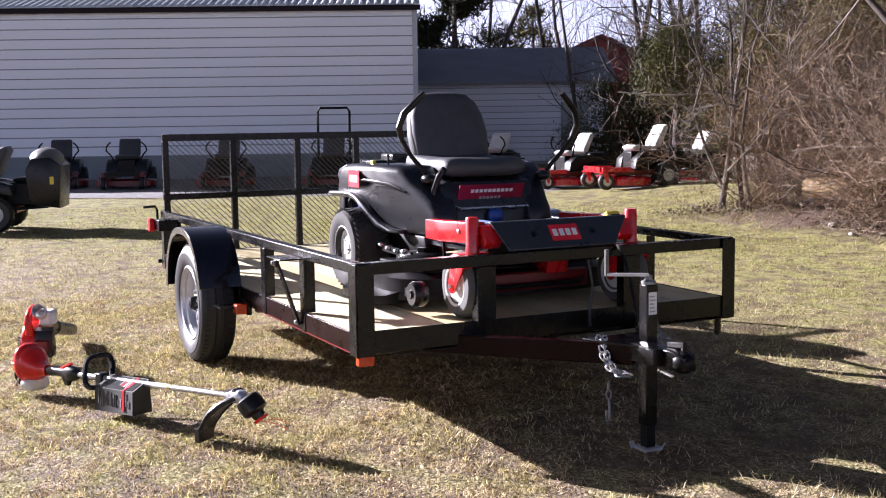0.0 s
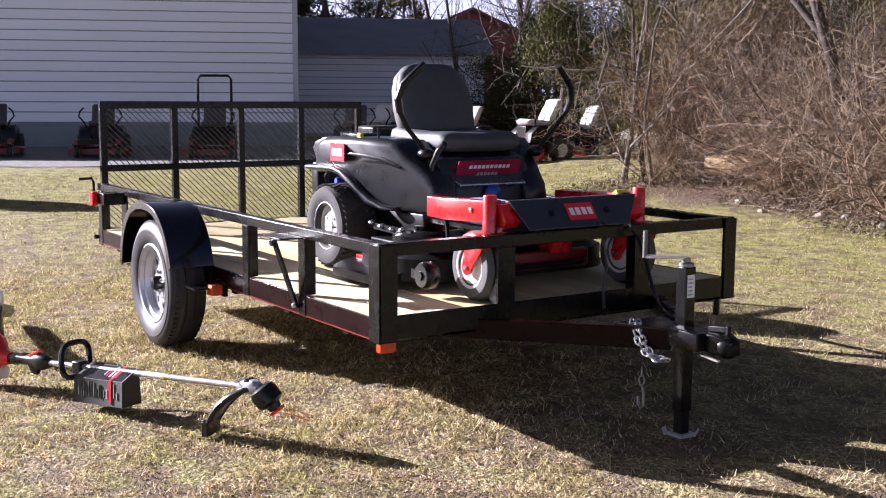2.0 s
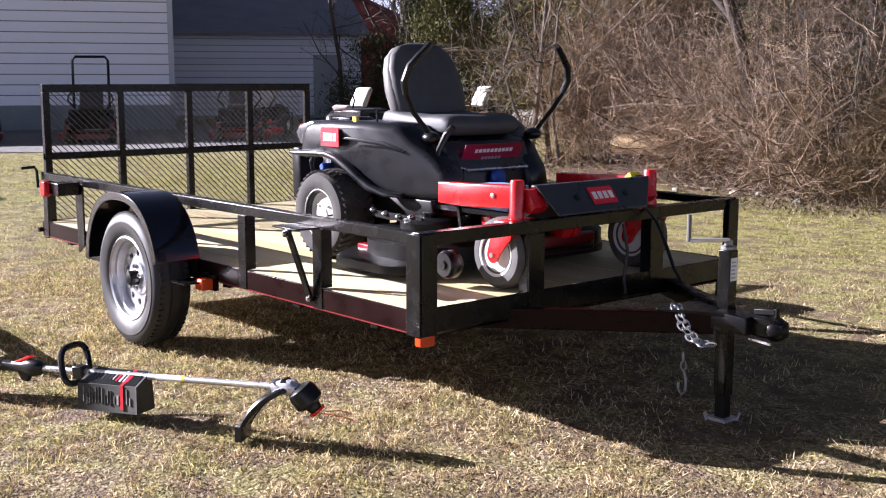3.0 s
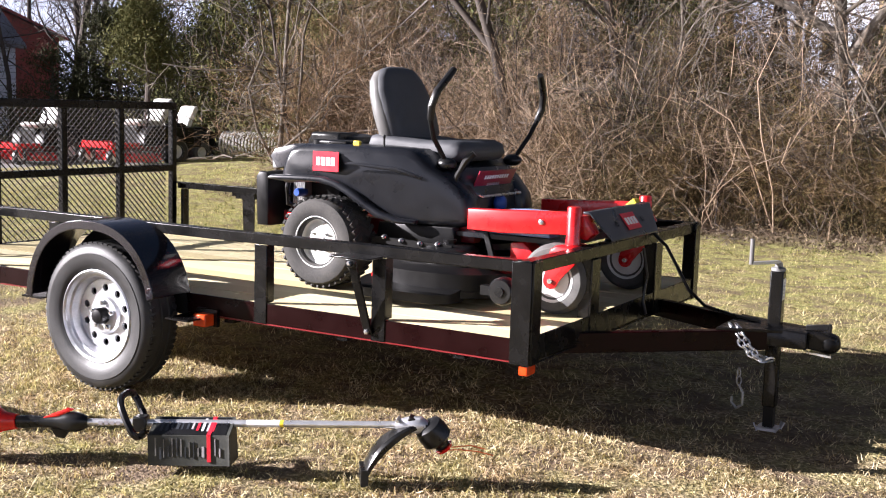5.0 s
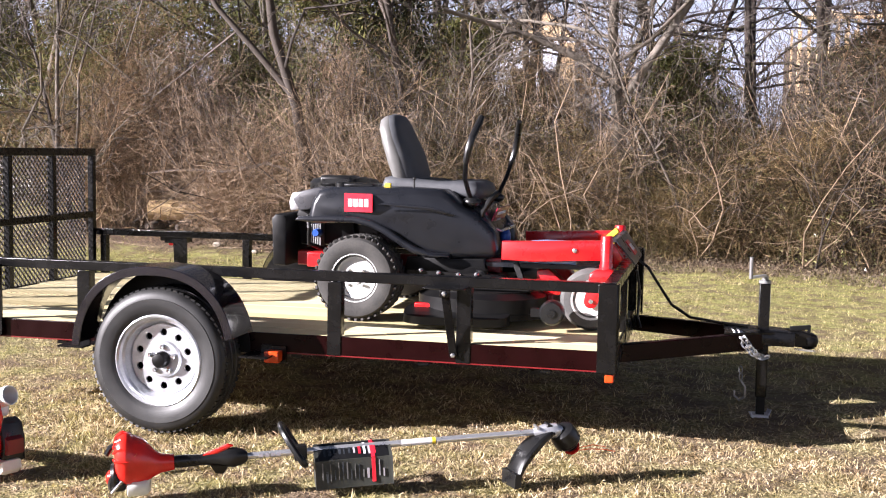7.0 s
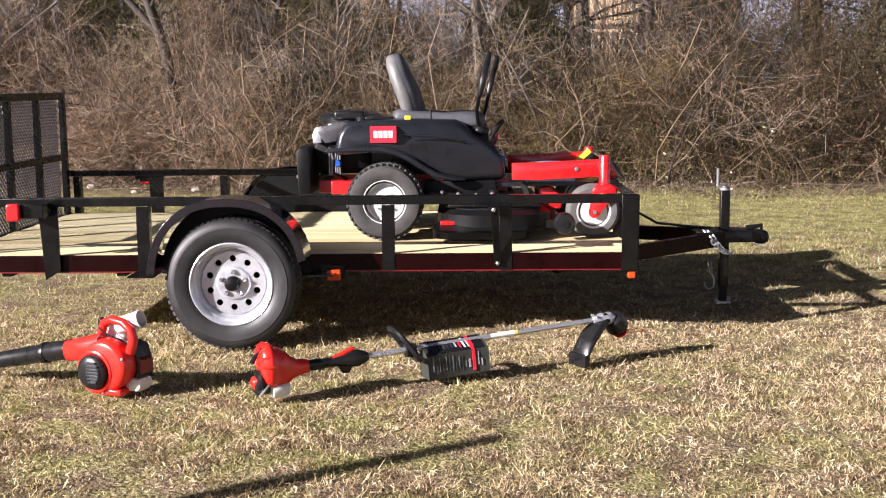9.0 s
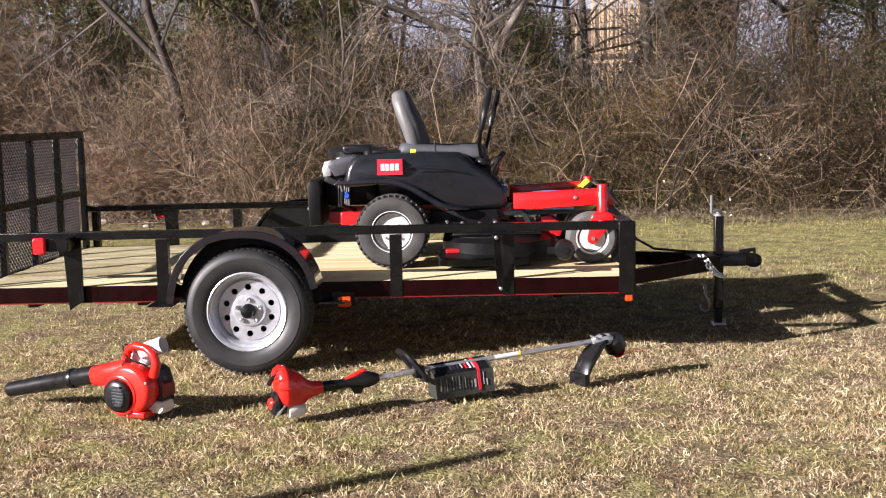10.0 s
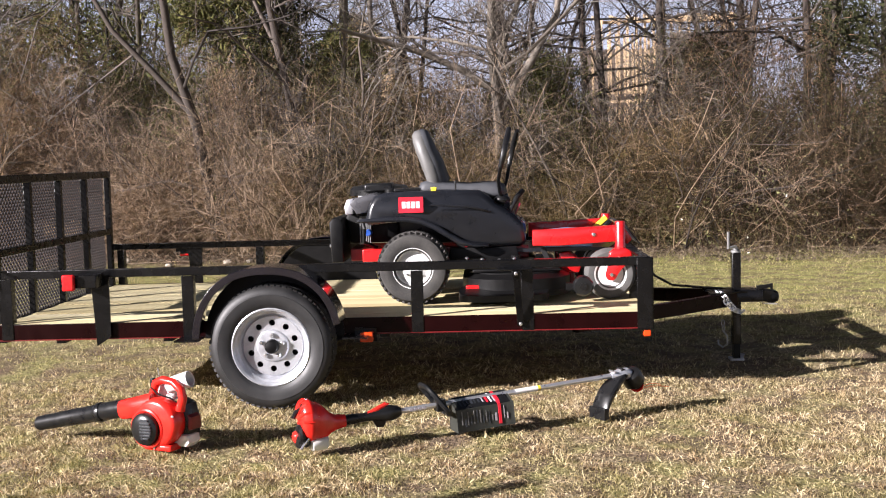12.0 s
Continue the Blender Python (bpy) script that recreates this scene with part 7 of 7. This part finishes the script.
# blower
BX, BY, BZ = -0.375, -1.045, 0.148
blower = thing("leaf_blower", (BX, BY, 0), "orange-red hand-held leaf blower standing on the grass", "leaf blower")
blower.scale = (0.83, 0.83, 0.83)
blower.rotation_euler = (0, 0, radians(-24))
volute = []
for k in range(32):
    a = 2 * math.pi * k / 32
    r = 0.125 + 0.045 * (((a - radians(200)) % (2 * math.pi)) / (2 * math.pi))
    volute.append((r * math.cos(a), r * math.sin(a)))
pts = [(BX + p[0] * 0.98, BZ + p[1] * 0.95) for p in volute]
part("fan_housing", Geo().prism(pts, BY + 0.0, BY + 0.12, 0.03), tool_orange, blower, "glossy orange-red fan housing", angle=60)
FANX, FANZ = BX - 0.05, BZ - 0.022
vent = part("vent_cover", Geo().lathe([(0.092, 0.0), (0.090, 0.022), (0.078, 0.034), (0.05, 0.04), (0, 0.042)], pose(FANX, BY - 0.006, FANZ, 90, 0, 0), 30), tool_black, blower, "round black vented cover")
for i in range(7):
    z = -0.05 + i * 0.017
    hw = 0.055 * math.sqrt(max(0.05, 1 - (z / 0.065) ** 2))
    part("vent_slat", Geo().box(FANX + 0.014 - hw * 0.5, BY - 0.053, FANZ + z, FANX + 0.014 + hw, BY - 0.043, FANZ + z + 0.008), slate_plastic, vent)
rim_ = [(0.118 * math.cos(2 * math.pi * k / 28), 0.118 * math.sin(2 * math.pi * k / 28)) for k in range(29)]
part("housing_rim", Geo().tube([(FANX + a * 0.86, BY + 0.002, FANZ + b * 0.86) for a, b in rim_], 0.012, 8, False), tool_orange, blower, "raised rim round the vent")
for a in (25, 150, 265):
    part("housing_screw", Geo().lathe([(0.008, 0), (0.008, 0.006), (0, 0.007)], pose(BX + 0.137 * math.cos(radians(a)), BY + 0.012, BZ + 0.132 * math.sin(radians(a)), 90, 0, 0), 8), bare_metal, blower)
part("tube_collar", on(Geo().lathe([(0.056, 0.0), (0.058, 0.01), (0.058, 0.03), (0.054, 0.04)], pose(0.17, 0, 0, 0, 90, 0), 20), aim((BX - 0.25, BY + 0.06, BZ + 0.068), (BX - 1.05, BY + 0.05, 0.046))), tool_black, blower)
part("throttle_cable", Geo().tube([(BX - 0.05, BY + 0.05, BZ + 0.2), (BX + 0.01, BY + 0.03, BZ + 0.17), (BX + 0.08, BY + 0.05, BZ + 0.15), (BX + 0.12, BY + 0.10, BZ + 0.10)], 0.005, 6), tool_black, blower)
part("base_stand", Geo().box(BX - 0.09, BY + 0.012, 0.0, BX + 0.10, BY + 0.11, 0.036), tool_orange, blower, "orange-red foot", bevel=0.01)
part("outlet", on(ell([(0.0, 0.055, 0.075, 0), (0.12, 0.056, 0.062, -0.002), (0.235, 0.056, 0.056, -0.006), (0.24, 0.05, 0.05, -0.006)]), aim((BX - 0.03, BY + 0.06, BZ + 0.10), (BX - 0.93, BY + 0.05, 0.112))), tool_orange, blower, angle=60)
tb = aim((BX - 0.25, BY + 0.06, BZ + 0.068), (BX - 1.05, BY + 0.05, 0.046))
part("blower_tube", on(Geo().lathe([(0.052, 0.0), (0.052, 0.17), (0.049, 0.18), (0.048, 0.40), (0.043, 0.68), (0.037, 0.68), (0.040, 0.40), (0.040, 0.0)], pose(0, 0, 0, 0, 90, 0), 20), tb), tool_black, blower, "black blower tube", angle=50)
hp = [(BX - 0.055, BY + 0.07, BZ + 0.16), (BX - 0.03, BY + 0.07, BZ + 0.225), (BX + 0.02, BY + 0.07, BZ + 0.245), (BX + 0.09, BY + 0.07, BZ + 0.235), (BX + 0.14, BY + 0.07, BZ + 0.20), (BX + 0.155, BY + 0.07, BZ + 0.15), (BX + 0.13, BY + 0.07, BZ + 0.08)]
part("handle", Geo().tube(hp, [0.022, 0.024, 0.023, 0.022, 0.024, 0.026, 0.028], 12), tool_orange, blower, "orange-red carrying handle")
part("trigger", Geo().box(BX - 0.065, BY + 0.055, BZ + 0.205, BX - 0.04, BY + 0.085, BZ + 0.25), tool_black, blower, bevel=0.006)
part("paper_tag", on(Geo().lathe([(0.045, 0), (0.047, 0.14), (0.042, 0.14), (0.040, 0)], pose(0, 0, 0, 0, 90, 0), 12), aim((BX + 0.02, BY + 0.12, BZ + 0.20), (BX + 0.2, BY + 0.15, BZ + 0.26))), white_print, blower, "rolled white paper tag")
part("white_panel", Geo().box(BX - 0.09, BY + 0.11, BZ + 0.12, BX + 0.06, BY + 0.20, BZ + 0.22), white_print, blower, "white air filter cover", bevel=0.02)
part("engine", Geo().prism([(BX + 0.05, 0.07), (BX + 0.05, 0.24), (BX + 0.085, 0.27), (BX + 0.13, 0.25), (BX + 0.155, 0.17), (BX + 0.15, 0.07)], BY + 0.10, BY + 0.22, 0.015), tool_black, blower, "black engine block")
part("muffler_guard", Geo().prism([(BX + 0.135, 0.10), (BX + 0.135, 0.2), (BX + 0.172, 0.18), (BX + 0.172, 0.11)], BY + 0.11, BY + 0.2, 0.01), dark_and_shaded_red, blower, "dark red muffler guard")
part("fuel_tank", Geo().prism([(BX + 0.06, 0.015), (BX + 0.06, 0.07), (BX + 0.10, 0.09), (BX + 0.165, 0.082), (BX + 0.175, 0.04), (BX + 0.15, 0.015)], BY + 0.08, BY + 0.19, 0.018), tank_white, blower, "milky fuel tank")
part("aerial", Geo().tube([(BX - 0.005, BY + 0.07, BZ + 0.25), (BX - 0.015, BY + 0.07, BZ + 0.31)], 0.003, 5), bare_metal, blower)


# ---- mowers parked in the yard ----
def yard_mower(seat_mat, label, rops=False, bagger=False, body=None, paint=None):
    """A zero-turn mower facing +x, built at the origin on its wheels."""
    # default paint is mower red darkened for the building's shade
    body, paint = body or black_plastic, paint or dark_and_shaded_red
    t = thing("parked_mower", (0, 0, 0), label, "ride-on mower", "mowers parked in the yard")
    part("frame", Geo().box(-0.55, -0.26, 0.24, 0.55, -0.20, 0.32).box(-0.55, 0.20, 0.24, 0.55, 0.26, 0.32).box(-0.55, -0.2, 0.24, -0.48, 0.2, 0.32), dark_and_shaded_red, t)
    for s in (-1, 1):
        part("side_pod", Geo().prism([(-0.55, 0.46), (-0.52, 0.62), (-0.3, 0.68), (0.10, 0.66), (0.25, 0.52), (0.27, 0.36), (0.05, 0.34), (-0.1, 0.47), (-0.35, 0.50)], min(s * 0.46, s * 0.18), max(s * 0.46, s * 0.18), 0.03), body, t, angle=50)
        pts = [(0.12, s * 0.28, 0.60), (0.14, s * 0.36, 0.76), (0.17, s * 0.45, 0.86), (0.19, s * 0.42, 0.97), (0.20, s * 0.34, 1.05)]
        part("lever", Geo().tube(pts, 0.018, 7), satin_black, t, "black steering lever")
        m = across(-0.32, s * 0.46, 0.24)
        w = part("rear_tyre", Geo().lathe([(0.11, -0.09), (0.19, -0.10), (0.228, -0.06), (0.228, 0.06), (0.19, 0.10), (0.11, 0.09)], m, 28, True), tyre_rubber, t)
        tagged(part("tread", tread(0.226, 20, 0.02, 0.06, 0.008, m, ((0.06, 0.4), (-0.06, -0.4))), tyre_rubber, w), kind="stuff")
        part("rim", Geo().lathe([(0, -0.07), (0.05, -0.07), (0.06, -0.04), (0.11, -0.05), (0.12, -0.092), (0.12, 0.092), (0.11, 0.05), (0.06, 0.04), (0.05, 0.07), (0, 0.07)], m, 24), white_rim, w, "white rim")
        m = across(0.80, s * 0.42, 0.145)
        w = part("caster_tyre", Geo().lathe([(0.07, -0.05), (0.12, -0.055), (0.143, -0.03), (0.143, 0.03), (0.12, 0.055), (0.07, 0.05)], m, 20, True), tyre_rubber, t)
        part("rim", Geo().lathe([(0, -0.05), (0.07, -0.045), (0.08, -0.054), (0.08, 0.054), (0.07, 0.045), (0, 0.05)], m, 20), white_rim, w, "white rim")
        part("caster_fork", Geo().box(0.79, s * 0.42 - 0.07, 0.29, 0.90, s * 0.42 + 0.07, 0.31).prism([(0.79, 0.30), (0.89, 0.30), (0.82, 0.13), (0.78, 0.13)], s * 0.42 - 0.072, s * 0.42 - 0.062).prism([(0.79, 0.30), (0.89, 0.30), (0.82, 0.13), (0.78, 0.13)], s * 0.42 + 0.062, s * 0.42 + 0.072), paint, t)
        part("front_arm", Geo().box(0.35, s * 0.42 - 0.04, 0.31, 0.88, s * 0.42 + 0.04, 0.39), paint, t, "red front arm", bevel=0.008)
    part("foot_plate", Geo().box(0.25, -0.38, 0.30, 0.90, 0.38, 0.33).box(0.88, -0.38, 0.33, 0.91, 0.38, 0.40), satin_black if paint is dark_and_shaded_red else paint, t)
    part("cutting_deck", Geo().loft([[(x, y, z) for x, y in rounded(0.0, 0.66, -0.66, 0.66, 0.22)] for z in (0.08, 0.19)] + [[(x, y, 0.22) for x, y in rounded(0.04, 0.62, -0.62, 0.62, 0.2)]]), paint, t, "red cutting deck, shade in the colour of the darker ones", angle=50)
    part("seat", Geo().prism([(-0.22, 0.66), (-0.24, 0.74), (-0.1, 0.75), (0.16, 0.77), (0.24, 0.73), (0.2, 0.66)], -0.25, 0.25, 0.03), seat_mat, t, "seat cushion", angle=60)
    part("backrest", Geo().prism([(-0.30, 0.72), (-0.46, 1.06), (-0.43, 1.12), (-0.36, 1.10), (-0.20, 0.80), (-0.2, 0.72)], -0.24, 0.24, 0.04), seat_mat, t, "tall backrest", angle=60)
    part("seat_base", Geo().box(-0.40, -0.19, 0.33, 0.24, 0.19, 0.655), satin_black, t, bevel=0.02)
    part("engine", Geo().box(-0.88, -0.24, 0.34, -0.42, 0.24, 0.64).lathe([(0.18, 0), (0.18, 0.05), (0.12, 0.07), (0, 0.07)], pose(-0.65, 0, 0.64), 20), satin_black, t, "black engine", bevel=0.02)
    part("rear_guard", Geo().tube([(-0.5, -0.3, 0.30), (-0.95, -0.3, 0.32), (-0.98, -0.28, 0.5), (-0.98, 0.28, 0.5), (-0.95, 0.3, 0.32), (-0.5, 0.3, 0.30)], 0.02, 8), satin_black, t)
    if rops:
        part("roll_bar", Geo().tube([(-0.42, -0.36, 0.3), (-0.42, -0.36, 1.68), (-0.42, -0.30, 1.76), (-0.42, 0.30, 1.76), (-0.42, 0.36, 1.68), (-0.42, 0.36, 0.3)], 0.028, 8), satin_black, t, "black folding roll bar")
    if bagger:
        bag = part("grass_bag", Geo().prism([(-1.12, 0.30), (-1.16, 0.86), (-1.02, 0.98), (-0.78, 0.96), (-0.70, 0.80), (-0.74, 0.36)], -0.44, 0.44, 0.03), tool_black, t, "black twin grass collector")
        part("bag_hood", Geo().ball((-0.92, 0, 0.93), 0.22, 0.42, 0.17, 20, 12), seat_shell, bag, "grey collector hood")
        part("bag_label", Geo().box(-1.06, 0.442, 0.62, -1.01, 0.446, 0.72), yellow_plastic, bag)
    return t


def facing(d, r, turn):
    """Pose at a place of the yard; turn in degrees from facing the first camera."""
    x, y, _ = field(d, r)
    return pose(x, y, land(x, y), 0, 0, math.degrees(math.atan2(-view_dir.y, -view_dir.x)) + turn)


plain = yard_mower(seat_vinyl, "red and black zero-turn mower parked on gravel")
plain.matrix_basis = facing(26.0, -7.15, 6)
copy_thing(plain, facing(26.6, -8.9, 10))
copy_thing(plain, facing(25.8, -4.85, 2))
hooped = yard_mower(seat_vinyl, "red zero-turn mower with a tall roll bar", rops=True)
hooped.matrix_basis = facing(25.6, -2.45, 0)
copy_thing(plain, facing(25.4, 0.6, -6))
pale = yard_mower(seat_grey, "red zero-turn mower with a pale grey seat", body=satin_black, paint=red_paint)
pale.matrix_basis = facing(20.3, 3.51, -76)
copy_thing(pale, facing(23.7, 2.65, -64))
copy_thing(pale, facing(22.6, 4.86, -76))
copy_thing(pale, facing(27.0, 1.2, -35))
bagged = yard_mower(seat_vinyl, "dark mower with a black grass collector", bagger=True)
bagged.matrix_basis = facing(15.2, -6.22, -80)

# ---- clutter by the brush ----
pipe = thing("drain_pipe", (-10.95, 13.3, 0.0), "grey corrugated drain pipe lying at the wood's edge", "pipe")
at = pose(-10.95, 13.3, 0.44, 0, 90, 12)
# light and shade of the corrugation come from two colours
part("core", Geo().lathe([(0.222, 0), (0.222, 1.95), (0.205, 1.95), (0.205, 0)], at, 28, True), groove_shade, pipe, "dark grooves, shade between the ridges in their colour")
ring = [(0.222, 0.004), (0.25, 0.007), (0.262, 0.013), (0.262, 0.022), (0.25, 0.028), (0.222, 0.031)]
for i in range(28):
    part("ridge", Geo().lathe([(r, 0.005 + z + i * 0.069) for r, z in ring], at, 24), ridge_light, pipe)
solid("log", Geo().tube([(-4.94, 9.26, 0.430), (-4.57, 9.32, 0.440), (-4.19, 9.38, 0.430)], [0.140, 0.142, 0.105], 12), cut_wood, "pale split log lying on dead branches", "log")
for x in (-4.80, -4.36):
    solid("dead_branch", Geo().tube([(x - 0.12, 9.12, 0.215), (x, 9.34, 0.240), (x + 0.1, 9.75, 0.26)], [0.04, 0.072, 0.06], 9), bark, "thick dead branch lying under a pale log", "branch")
# pale stones at the foot of the brush
for x, y, r in ((-3.50, 8.25, 0.048), (-2.86, 7.9, 0.036), (-2.13, 8.0, 0.05), (-2.6, 8.1, 0.026)):
    g = Geo().ball((x, y, land(x, y) + 0.55 * r), 1.35 * r, r, 0.75 * r, 7, 5)
    solid("stone", g, pale_stone, "pale rough stone on the lawn by the brush", "stone", angle=30)
rng = random.Random(3)
for i in range(6):
    x = -5.6 + i * 0.9 + rng.uniform(-0.2, 0.2)
    y = float(front(x)) - 0.25 + rng.uniform(-0.3, 0.3)
    s = rng.uniform(0.03, 0.07)
    g = Geo().ball((0, 0, 0), s, s * 0.8, s * 0.6, 8, 6)
    g.v = [tuple(Vector(p) * (1 + 0.25 * noise.noise(Vector(p) * 14 + Vector((i, 0, 0)))) + Vector((x, y, land(x, y) + s * 0.3))) for p in g.v]
    solid("rock", g, stone, "pale stone at the foot of the brush", "rock", "rocks by the brush", angle=30)
rng = np.random.default_rng(9)
for i in range(7):
    a = rng.uniform(-0.6, 0.6)
    x, y = field(21.2 + rng.uniform(-0.4, 0.4), 4.0 + i * 0.28)[:2]
    solid("fallen_branch", Geo().tube([(x, y, land(x, y) + 0.02), (x + 0.35 * math.cos(a), y + 0.3 * math.sin(a) + 0.1, land(x, y) + 0.10), (x + 0.8 * math.cos(a), y + 0.7 * math.sin(a) + 0.2, land(x, y) + 0.05)], [0.018, 0.014, 0.006], 6), pale_bark, "bare fallen branch on the grass", "branch", "fallen branches")
# post out of view whose long shadow crosses the lawn
px, py = 1.28 - 6.4 * math.cos(SUN_AZ), -1.60 - 6.4 * math.sin(SUN_AZ)
solid("wooden_post", Geo().tube([(px, py, -0.2), (px, py, 6.4 * math.tan(SUN_EL))], 0.05, 12), bark, "weathered wooden post standing in the lawn", "post")
